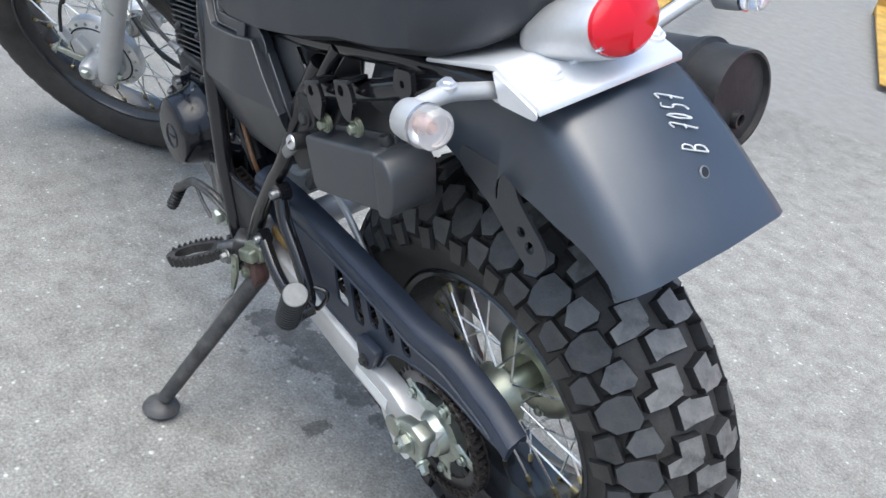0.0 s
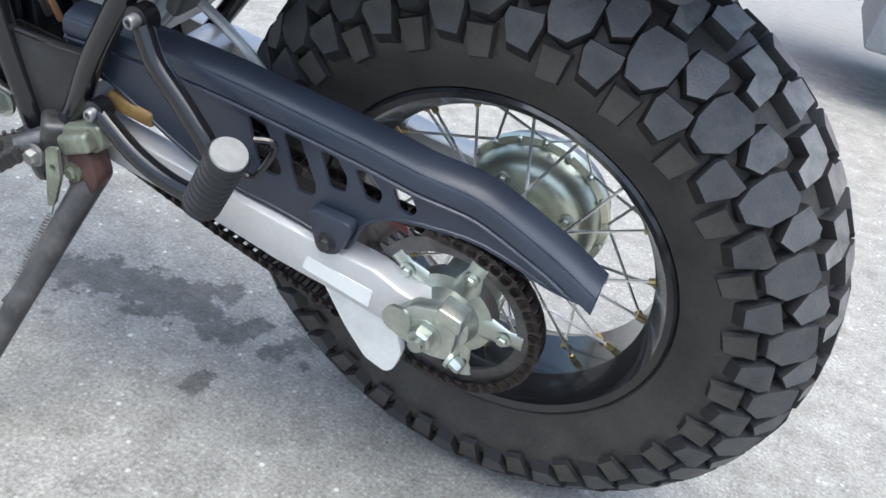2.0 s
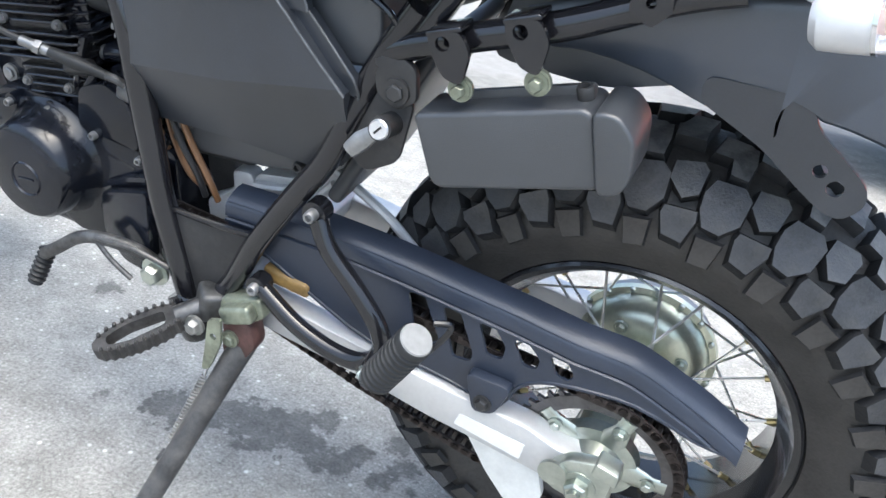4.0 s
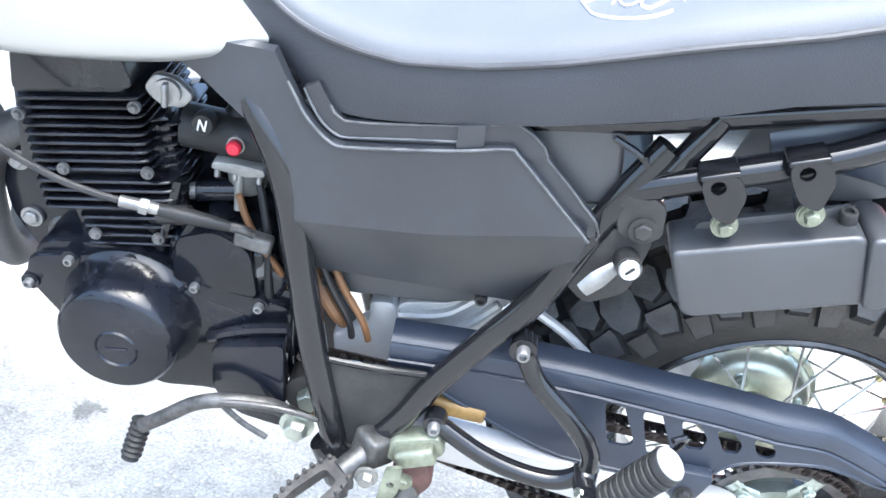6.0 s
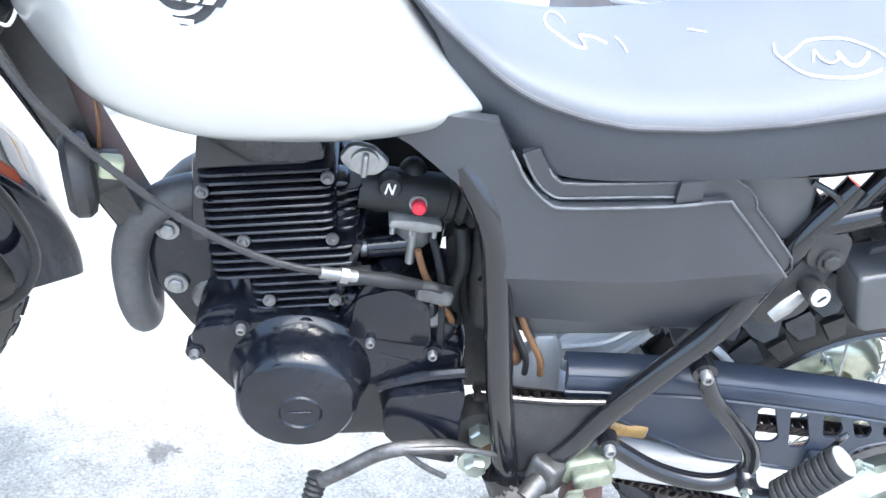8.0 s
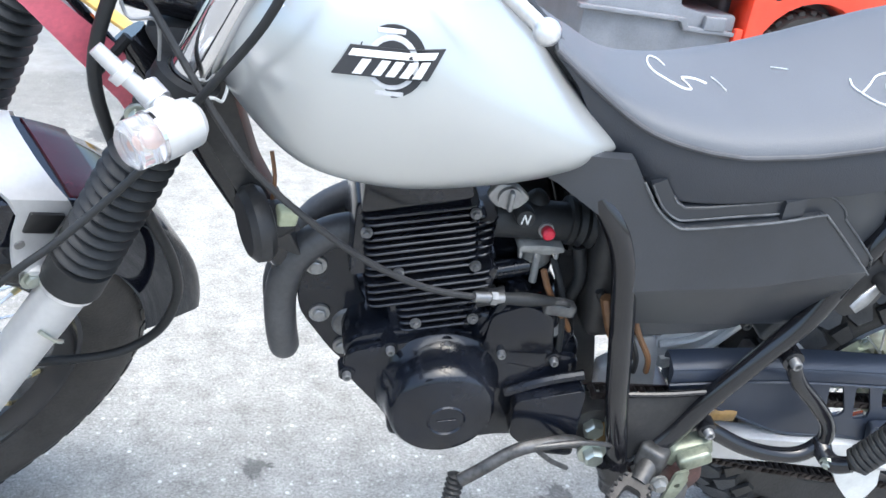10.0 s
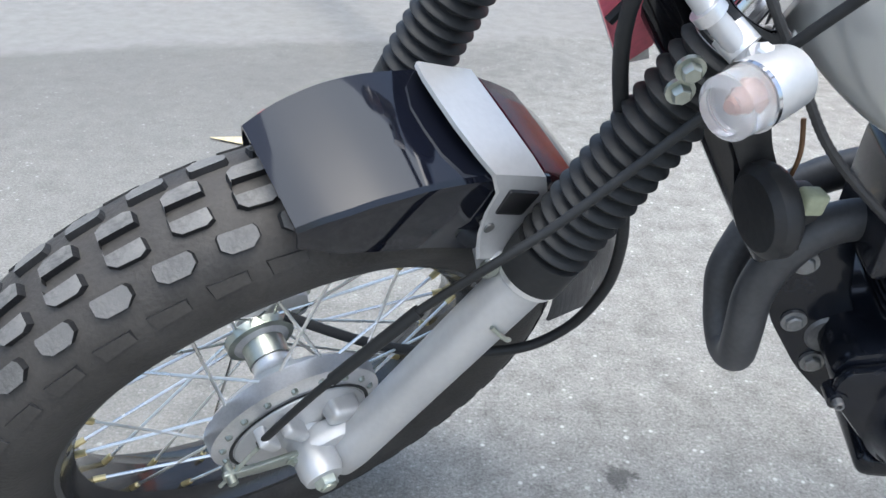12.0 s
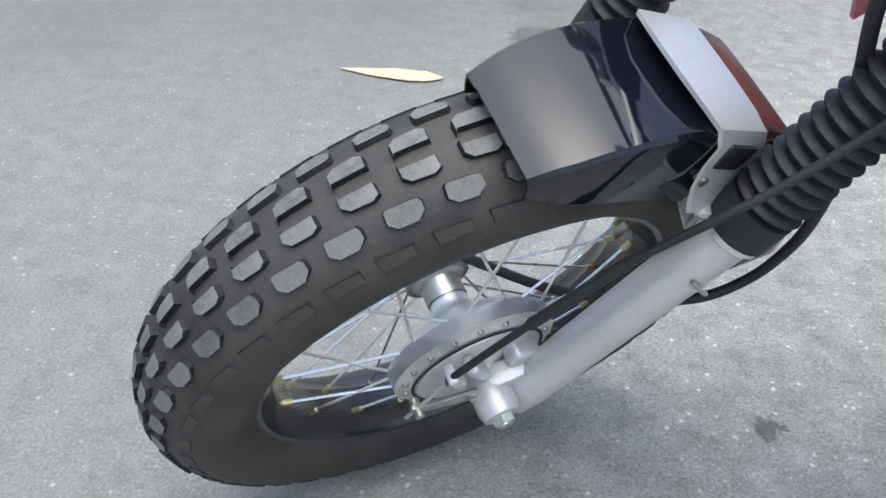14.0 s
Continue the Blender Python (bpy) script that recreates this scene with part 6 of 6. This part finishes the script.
arm_plate = slab(rounded([(-1.442, 0.368), (-1.440, 0.382), (-1.405, 0.366), (-1.366, 0.352), (-1.360, 0.338), (-1.375, 0.332), (-1.405, 0.346)], 0.005), -0.092, -0.087, bevel=0.0015)
part("brake_arm", arm_plate, ZINC, fhub, "flat bright brake arm")
part("arm_pivot", bolt((-1.372, -0.092, 0.343), 0.006), ZINC, fhub)
part("cable_trunnion", rod((-1.434, -0.100, 0.374), (-1.434, -0.080, 0.374), 0.005, 12), ZINC, fhub)
part("cable_tail", rod((-1.446, -0.090, 0.356), (-1.402, -0.087, 0.402), 0.0022, 8), ZINC, fhub)
part("cable_stop", rbox(FAXLE + Vector((-0.040, -0.084, 0.070)), (0.012, 0.020, 0.030), 0.003, (0, -20, 0)), SILVER, fhub)
part("plate_groove", lathe([(0.0725, -0.0605), (0.0745, -0.0615), (0.0765, -0.0600)], 56, FAXLE, closed=True), BOOT, fhub)
part("far_flange", lathe([(0.0225, 0.020), (0.0235, 0.020), (0.0235, 0.044), (0.0375, 0.0475), (0.0385, 0.057), (0.0225, 0.061)], 40, FAXLE, closed=True), ZINC, fhub, "plated far hub flange")
for i in range(18):
    a = i / 18 * SPIN
    part("spoke_head", lathe([(0, 0), (0.004, 0), (0.003, 0.004), (0, 0.005)], 8, FAXLE + Vector((0.081 * math.sin(a), -0.054, 0.081 * math.cos(a))), (0, -1, 0)), ZINC, fhub)
part("axle_spacer", rod(FAXLE + Vector((0, 0.05, 0)), FAXLE + Vector((0, 0.09, 0)), 0.016, 16), CHROME, fhub)
part("front_axle", rod(FAXLE + Vector((0, -0.132, 0)), FAXLE + Vector((0, 0.13, 0)), 0.008, 12), ZINC, bike, "", STEER)

leg0 = lambda s, y: Vector((-1.285, y * 1.05, 0.325)) + UP * s - BACK * (0.13 * y)
for y in (-0.100, 0.100):
    leg = part("fork_leg", tube([Vector((-1.332, 0.97 * y, 0.296)), Vector((-1.326, 0.97 * y, 0.304)), Vector((-1.312, 0.98 * y, 0.325)), leg0(0.281, y)], [0.015, 0.0215, 0.0235, 0.0245], 28, smooth=False), SILVER, bike, "silver painted fork leg", STEER)
    part("leg_rim", lathe([(0.0240, 0.270), (0.0285, 0.274), (0.0285, 0.284), (0.0240, 0.286)], 32, leg0(0, y), UP, closed=True), ALU, leg)
    part("axle_lug", slab(rounded([(-1.374, 0.326), (-1.366, 0.354), (-1.320, 0.362), (-1.285, 0.350), (-1.285, 0.308), (-1.310, 0.298), (-1.355, 0.312)], 0.012), 0.84 * y - 0.013, 0.84 * y + 0.013, bevel=0.006), SILVER, leg)
    side = math.copysign(1, y)
    part("axle_boss", lathe([(0.010, 0.072), (0.021, 0.072), (0.0225, 0.076), (0.0225, 0.112), (0.0195, 0.121), (0.010, 0.122)], 28, FAXLE, (0, side, 0), closed=True), SILVER, leg)
    part("axle_nut", lathe([(0.008, 0.121), (0.0125, 0.121), (0.0125, 0.128), (0.011, 0.130), (0.008, 0.130)], 6, FAXLE, (0, side, 0), closed=True), ZINC, leg)
    part("axle_clamp", bolt((-1.286, y - 0.004, 0.318), 0.006, (0.9, -0.2, -0.3), 0.01), ZINC, leg)
    prof, s = [(0.0275, 0.279), (0.0310, 0.281), (0.0310, 0.312)], 0.314
    for i in range(17):
        q = 0.002 * i / 17
        prof += [(0.0235, s), (0.0312 - q, s + 0.0048), (0.0322 - q, s + 0.0064), (0.0312 - q, s + 0.0080), (0.0235, s + 0.0125)]
        s += 0.0131
    prof += [(0.029, s), (0.029, s + 0.012), (0.020, s + 0.014)]
    part("fork_boot", lathe(prof, 36, leg0(0, y), UP), BOOT, leg, "ribbed black rubber fork boot", sharp=50)
    part("upper_tube", rod(leg0(0.50, y), leg0(0.84, y), 0.0185, 24), CHROME, leg)
part("cable_tie", tube([leg0(0.66, -0.1) + 0.0205 * (math.cos(a / 16 * SPIN) * BACK + math.sin(a / 16 * SPIN) * Vector((0, 1, 0))) + UP * 0.008 * math.cos(a / 16 * SPIN) for a in range(16)], 0.0025, 6, closed=True), LABEL, leg, "white cable tie")
part("tie_tail", tube([leg0(0.66, -0.121), leg0(0.66, -0.132) - BACK * 0.004, leg0(0.655, -0.142)], 0.0022, 6), LABEL, leg)

# triple clamp, headlight rear, wiring
clampt = part("triple_clamp", rbox(leg0(0.77, 0), (0.060, 0.26, 0.030), 0.010, (0, 26, 0)), MATTBLACK, bike, "black triple clamp", STEER)
part("steering_stem", rod(leg0(0.72, 0) + BACK * 0.03, leg0(0.84, 0) + BACK * 0.03, 0.024, 20), BLACKPAINT, clampt)
part("top_clamp", rbox(leg0(0.82, 0), (0.060, 0.25, 0.024), 0.008, (0, 26, 0)), MATTBLACK, clampt)
HL = leg0(0.72, 0) - BACK * 0.115
head = part("headlight", lathe([(0, 0.090), (0.045, 0.085), (0.075, 0.055), (0.088, 0.0), (0.090, -0.008), (0.086, -0.012), (0, -0.014)], 40, HL, (1, 0, 0)), GLOSS, bike, "black headlight shell with chrome rim", STEER)
part("headlight_rim", lathe([(0.082, -0.014), (0.092, -0.012), (0.093, -0.002), (0.088, 0.002)], 40, HL, (1, 0, 0), closed=True), CHROME, head)
part("headlight_glass", lathe([(0, -0.028), (0.05, -0.024), (0.083, -0.013), (0, -0.012)], 40, HL, (1, 0, 0)), CLEARLENS, head)
wires = random.Random(9)
for i in range(9):
    y0, y1 = wires.uniform(-0.07, 0.05), wires.uniform(-0.08, 0.05)
    part("wire", tube([leg0(0.62 + 0.02 * i, y0) - BACK * 0.03, leg0(0.66 + 0.015 * i, (y0 + y1) / 2) - BACK * wires.uniform(0.0, 0.05), leg0(0.70 + 0.01 * i, y1) + BACK * 0.01, leg0(0.76, y1) + BACK * 0.02], wires.choice((0.003, 0.004, 0.006)), 8), WIRE if i % 3 else COPPER, clampt)
PINK = mat("faded red film", (0.82, 0.19, 0.25), 0.3, vary=0.2, scale=20)
PALEFILM = mat("hazy plastic", (0.50, 0.50, 0.51), 0.25, vary=0.2, scale=20)
# thin bright plate between the legs, with a red film
film = [(-1.168, 0.905), (-1.136, 0.857), (-1.094, 0.781), (-1.062, 0.723), (-1.055, 0.706), (-1.019, 0.700), (-1.045, 0.761), (-1.082, 0.819), (-1.102, 0.859), (-1.125, 0.900)]
shield = part("light_bracket", slab(film, -0.031, -0.028, bevel=0.0008), PALEFILM, bike, "hazy pale bracket plate with a red edge", STEER)
red = film[:5] + [(x + k, z + 0.45 * k) for (x, z), k in zip(film[4::-1], (0.030, 0.032, 0.030, 0.020, 0.008))]
part("red_edge", slab(red, -0.0335, -0.0312, bevel=0), PINK, shield, "faded pinkish red edge strip")
part("red_edge", rod((-1.055, -0.030, 0.706), (-1.030, -0.030, 0.722), 0.0025, 8), PINK, shield)
part("rubber_strip", rod((-1.084, -0.0345, 0.766), (-1.052, -0.0345, 0.800), 0.005, 8), BOOT, shield)
part("inner_rail", rod((-1.110, -0.026, 0.870), (-1.035, -0.026, 0.735), 0.006, 8), BLACKPAINT, shield)
part("signal_clamp", tube([(-1.112, -0.105, 0.868), (-1.100, -0.122, 0.853), (-1.080, -0.147, 0.832)], [0.006, 0.007, 0.008], 14), SILVER, shield)
part("clamp_ring", lathe([(0.0065, -0.004), (0.0105, -0.004), (0.0105, 0.004), (0.0065, 0.004)], 20, (-1.100, -0.122, 0.853), (0.5, -0.6, -0.5), closed=True), ALU, shield)
for z in (0.797, 0.777):
    part("clamp_nut", bolt((-1.086, -0.118, z), 0.007, (-0.5, -1, 0.2), 0.008), ZINC, shield)
signal(Vector((-1.096, -0.172, 0.832)), (-1, -0.12, 0.05), [(-1.082, -0.156, 0.836), (-1.080, -0.146, 0.834), (-1.082, -0.138, 0.836)], STEER, 0.8)
signal(Vector((-1.096, 0.172, 0.832)), (-1, 0.12, 0.05), [(-1.082, 0.156, 0.836), (-1.080, 0.146, 0.834), (-1.095, 0.118, 0.848)], STEER, 0.8)

for k, (m_, dy) in enumerate(((LABEL, 0.0), (REDKNOB, 0.006), (COPPER, 0.012), (WIRE, 0.018), (mat("pale blue wire", (0.25, 0.35, 0.42), 0.4), 0.024))):
    part("connector_wire", tube([leg0(0.66, -0.085 + dy) - BACK * 0.018, leg0(0.665, -0.065 + dy) - BACK * 0.035, leg0(0.650, -0.04 + dy) - BACK * 0.045, leg0(0.62, -0.02 + dy) - BACK * 0.050], 0.0018, 6), m_, clampt)
part("bare_wire", tube([leg0(0.545, -0.128) - BACK * 0.020, leg0(0.550, -0.130), leg0(0.545, -0.126) + BACK * 0.018, leg0(0.56, -0.112) + BACK * 0.024, leg0(0.553, -0.09) + BACK * 0.010], 0.0016, 6), LABEL, clampt)
part("bare_wire", tube([leg0(0.60, -0.05) - BACK * 0.06, leg0(0.575, -0.07) - BACK * 0.052, leg0(0.585, -0.085) - BACK * 0.04, leg0(0.555, -0.095) - BACK * 0.03], 0.0016, 6), CAST, clampt)
part("lower_clamp", lathe([(0.020, -0.010), (0.026, -0.010), (0.026, 0.010), (0.020, 0.010)], 24, leg0(0.535, -0.1), UP, closed=True), SILVER, clampt)

# gloss fender over the front tyre
def fender_ring(a, w, r, low, lift=0.001):
    """Cross-section at an angle behind the top of the wheel: crowned top, sharp shoulders and straight sides down to low."""
    d = Vector((math.sin(a), 0, math.cos(a)))
    outer = [(-w * 0.985, low), (-w, r - 0.010), (-0.985 * w, r - 0.003), (-0.93 * w, r), (-0.5 * w, r + 0.75 * lift), (0, r + lift), (0.5 * w, r + 0.75 * lift), (0.93 * w, r), (0.985 * w, r - 0.003), (w, r - 0.010), (w * 0.985, low)]
    outer = [(y if y < 0 else 0.80 * y, q) for y, q in outer]
    inner = [(y * 0.96, q - 0.003) for y, q in outer[::-1]]
    return [FAXLE + d * q + Vector((0, y, 0)) for y, q in outer + inner]


R_EDGE = lambda a: float(np.interp(a, (2, 6, 12, 18, 28, 37), (0.350, 0.360, 0.370, 0.376, 0.381, 0.383)))
R_LOW = lambda a: float(np.interp(a, (2, 8, 18, 31, 37), (0.332, 0.316, 0.304, 0.296, 0.296)))
ff = part("front_fender", loft([fender_ring(radians(a), float(np.interp(a, (2, 8, 14, 37), (0.059, 0.0665, 0.0695, 0.0700))), R_EDGE(a), R_LOW(a)) for a in np.linspace(2.6, 37, 24)]), GLOSS, bike, "glossy black front fender", STEER, sharp=35)
part("fender_rear", loft([fender_ring(radians(a), 0.0650, 0.380, 0.305) for a in np.linspace(40, 92, 24)]), GLOSS, ff, "glossy black rear half of the front fender", sharp=50)
part("red_stripe", loft([fender_ring(radians(a), 0.0645, 0.385, 0.362) for a in np.linspace(36, 44, 5)]), DARKRED, ff, "red reflector strip", sharp=50)


def arch_ring(k, a0, a1, off):
    y, r = k
    out = []
    for a in (a0, a1):
        d = Vector((math.sin(a), 0, math.cos(a)))
        out += [FAXLE + d * (r + o) + Vector((0, y * (1 + o * 6), 0)) for o in ((0.0, off) if a == a0 else (off, 0.0))]
    return out


half = [(0.086, 0.303), (0.081, 0.311), (0.0755, 0.324), (0.0725, 0.345), (0.0715, 0.366), (0.0675, 0.381), (0.054, 0.389), (0.028, 0.3925)]
arch = [(-y, r) for y, r in half] + [(0, 0.393)] + [(0.82 * y, r) for y, r in half[::-1]]
A_LO = lambda r: float(np.interp(r, (0.29, 0.315, 0.345, 0.366, 0.382, 0.393), (32, 30, 28.5, 28, 26, 23)))
A_HI = lambda r: float(np.interp(r, (0.29, 0.315, 0.345, 0.366, 0.382, 0.393), (39, 38.5, 37.5, 37.5, 35, 32)))
brace = part("fork_brace", loft([arch_ring(k, radians(A_LO(k[1])), radians(A_HI(k[1])), 0.004) for k in arch]), SILVER, ff, "silver fork brace over the fender", sharp=40)
win = lambda r, a: (FAXLE.x + r * math.sin(radians(a)), FAXLE.z + r * math.cos(radians(a)))
part("brace_window", slab(rounded([win(0.346, 30), win(0.372, 29.6), win(0.372, 35.4), win(0.346, 35.6)], 0.003), -0.0758, -0.0700, bevel=0.001), WIRE, ff, "dark rectangular opening in the brace")
part("brace_hole", lathe([(0, -0.0785), (0.005, -0.0785), (0.005, -0.070), (0, -0.070)], 14, (win(0.332, 30.5)[0], 0, win(0.332, 30.5)[1])), CAST, ff)
part("brace_bolt", bolt(FAXLE + Vector((0.170, -0.090, 0.243)), 0.008, (0, -1, 0.2)), ZINC, ff)
part("brace_lug", rod(FAXLE + Vector((0.180, -0.070, 0.240)), FAXLE + Vector((0.172, -0.092, 0.242)), 0.014, 16), SILVER, ff)

# handlebar with the clutch lever
bar = part("handlebar", tube([leg0(0.90, -0.37) + BACK * 0.10, leg0(0.91, -0.26) + BACK * 0.05, leg0(0.89, -0.12) - BACK * 0.01, leg0(0.86, 0) - BACK * 0.01, leg0(0.89, 0.12) - BACK * 0.01, leg0(0.91, 0.26) + BACK * 0.05, leg0(0.90, 0.37) + BACK * 0.10], 0.011, 14), MATTBLACK, bike, "black handlebar with silver clutch lever", STEER)
part("grip", tube([leg0(0.90, -0.38) + BACK * 0.105, leg0(0.91, -0.26) + BACK * 0.05], 0.017, 16), BOOT, bar)
BALL = Vector((-0.937, -0.349, 1.036))
part("clutch_hand_lever", tube([(-0.990, -0.160, 1.068), (-0.966, -0.25, 1.055), (-0.952, -0.300, 1.046), BALL], [0.0075, 0.0060, 0.0050], 12, flat=0.7), ALU, bar, "silver clutch lever with a ball end")
part("lever_ball", lathe([(0.0001, -0.0090), (0.0045, -0.0078), (0.0078, -0.0045), (0.0090, 0), (0.0078, 0.0045), (0.0045, 0.0078), (0.0001, 0.0090)], 20, BALL), ALU, bar)
# cables on the front end
c1 = part("brake_cable", tube([(-1.400, -0.086, 0.408), (-1.348, -0.095, 0.487), (-1.290, -0.100, 0.549), (-1.255, -0.106, 0.590), (-1.201, -0.120, 0.647), (-1.159, -0.126, 0.680), (-1.089, -0.132, 0.745), (-1.050, -0.150, 0.830), (-1.015, -0.175, 0.920), (-0.98, -0.17, 0.99)], 0.0038, 10), BOOT, bike, "black front brake cable", STEER)
part("cable_sleeve", rod((-1.330, -0.096, 0.505), (-1.258, -0.105, 0.586), 0.0056, 12), BOOT, c1)
part("cable_clip", tube([leg0(0.215, -0.125), leg0(0.222, -0.126) - BACK * 0.012, leg0(0.230, -0.118) - BACK * 0.026], 0.0024, 8), ZINC, c1)
part("speedo_cable", tube([FAXLE + Vector((0.03, 0.05, 0.03)), (-1.23, -0.02, 0.335), (-1.118, -0.080, 0.340), (-1.055, -0.095, 0.366), (-1.030, -0.100, 0.440), (-1.038, -0.100, 0.526), (-1.060, -0.098, 0.605), (-1.085, -0.085, 0.70), (-1.095, -0.06, 0.80), (-1.06, -0.05, 0.90), (-1.03, -0.05, 0.97)], 0.0060, 10), BOOT, bike, "black speedometer cable", STEER)

# ---- things on the yard ----
leaf = part("leaf", slab(rounded([(-0.15, 0.0), (-0.05, 0.028), (0.05, 0.040), (0.10, 0.030), (0.14, 0.0), (0.09, -0.032), (0.0, -0.034), (-0.06, -0.020)], 0.012), -0.001, 0.001, bevel=0), LEAFMAT, None, "", Matrix.Translation((-1.67, 1.37, 0.006)) @ Matrix.Rotation(radians(90), 4, "X") @ Matrix.Rotation(radians(-2), 4, "Y"))
tagged(leaf, "dry yellow leaf lying on the asphalt", "leaf")


def fork_tine(tip, heading, length, width, material, label):
    """A forklift tine: tapered blade with a heel that stands on the ground."""
    bm = slab(rounded([(0.0, 0.0), (0.0, 0.012), (length * 0.6, 0.040), (length, 0.045), (length, 0.0)], 0.006), -width / 2, width / 2, bevel=0.006)
    for v in bm.verts:
        if v.co.x < 0.12:
            v.co.y *= 0.55 + 0.45 * max(0, v.co.x) / 0.12
    ob = part("fork_tine", bm, material, None, "", Matrix.Translation(tip) @ Matrix.Rotation(heading, 4, "Z"))
    part("tine_heel", slab(rounded([(length - 0.05, -tip[2]), (length - 0.05, 0.5), (length, 0.5), (length, -tip[2])], 0.01), -width / 2, width / 2, bevel=0.006), material, ob)
    return tagged(ob, label, "forklift fork", group="forklift forks")


fork_tine((-1.195, 1.74, 0.29), radians(114.5), 3.6, 0.085, YELLOW, "worn yellow forklift fork held just above the concrete")
fork_tine((-0.89, 3.50, 0.03), radians(114.5), 2.1, 0.13, YELLOW, "worn yellow forklift fork resting on the concrete")
fork_tine((-0.545, 3.68, 0.03), radians(114.5), 2.1, 0.13, YELLOW, "worn yellow forklift fork resting on the concrete")
fork_tine((-2.36, 2.90, 0.03), radians(117), 1.8, 0.12, REDPLASTIC, "red painted forklift fork resting on the concrete")

# parked orange forklift, side on
lift_truck = new("forklift")
lift_truck.matrix_basis = Matrix.Translation((0, 2.4, 0))
tagged(lift_truck, "orange and red forklift with a grey chassis, parked on the yard", "forklift")
part("chassis", slab(rounded([(0.43, 0.20), (0.43, 0.43), (0.52, 0.50), (0.86, 0.50), (0.86, 0.46), (0.95, 0.44), (1.13, 0.44), (1.13, 0.20)], 0.02), 0.02, 0.95, bevel=0.01), GREYBODY, lift_truck)
part("chassis_ledge", slab(rounded([(0.40, 0.415), (0.40, 0.432), (0.88, 0.415), (0.90, 0.380), (1.12, 0.372), (1.12, 0.355), (0.88, 0.362), (0.86, 0.398)], 0.005), -0.012, 0.03, bevel=0.003), GREYBODY, lift_truck)
part("step_box", rbox((1.02, 0.0, 0.40), (0.10, 0.03, 0.06), 0.006), GREYBODY, lift_truck)
part("red_block", rbox((1.14, 0.0, 0.36), (0.035, 0.03, 0.06), 0.005), REDBODY, lift_truck)
part("front_skirt", rbox((0.60, 0.40, 0.36), (0.20, 0.10, 0.12), 0.02), REDBODY, lift_truck)
part("body_panel", slab(rounded([(0.07, 0.55), (0.05, 1.00), (1.16, 1.05), (1.16, 0.505), (0.90, 0.515)], 0.04), 0.0, 0.95, bevel=0.02), ORANGE, lift_truck)
wheel_x, wheel_r = 1.50, 0.245
arc = [(wheel_x + 0.285 * math.cos(a), wheel_r + 0.285 * math.sin(a)) for a in np.linspace(math.pi * 1.05, -math.pi * 0.05, 16)]
part("counterweight", slab([(1.165, 0.12), (1.165, 1.05), (2.3, 1.05), (2.3, 0.12)] + arc[::-1], -0.02, 0.16, bevel=0.008), REDBODY, lift_truck)
part("inner_body", rbox((1.70, 0.60, 0.60), (1.1, 0.8, 0.8), 0.03), GREYBODY, lift_truck)
for x, y, r in ((wheel_x, 0.10, wheel_r), (wheel_x, 0.85, wheel_r)):
    ty = part("tyre", lathe([(r * 0.55, -0.08), (r * 0.9, -0.09), (r * 0.97, -0.06), (r * 0.97, 0.06), (r * 0.9, 0.09), (r * 0.55, 0.08)], 48, (x, y, r), closed=True), RUBBER, lift_truck, "black solid forklift tyre")
    part("wheel_disc", lathe([(0, -0.05), (r * 0.3, -0.06), (r * 0.55, -0.04), (r * 0.55, 0.05), (0, 0.05)], 32, (x, y, r)), GREYBODY, lift_truck)
    for i in range(26):
        part("tread_bar", rbox((x + r * 0.965 * math.sin(i / 26 * SPIN), y, r + r * 0.965 * math.cos(i / 26 * SPIN)), (0.032, 0.15, 0.024), 0.005, (0, math.degrees(i / 26 * SPIN), 0), 1), RUBBER, ty)
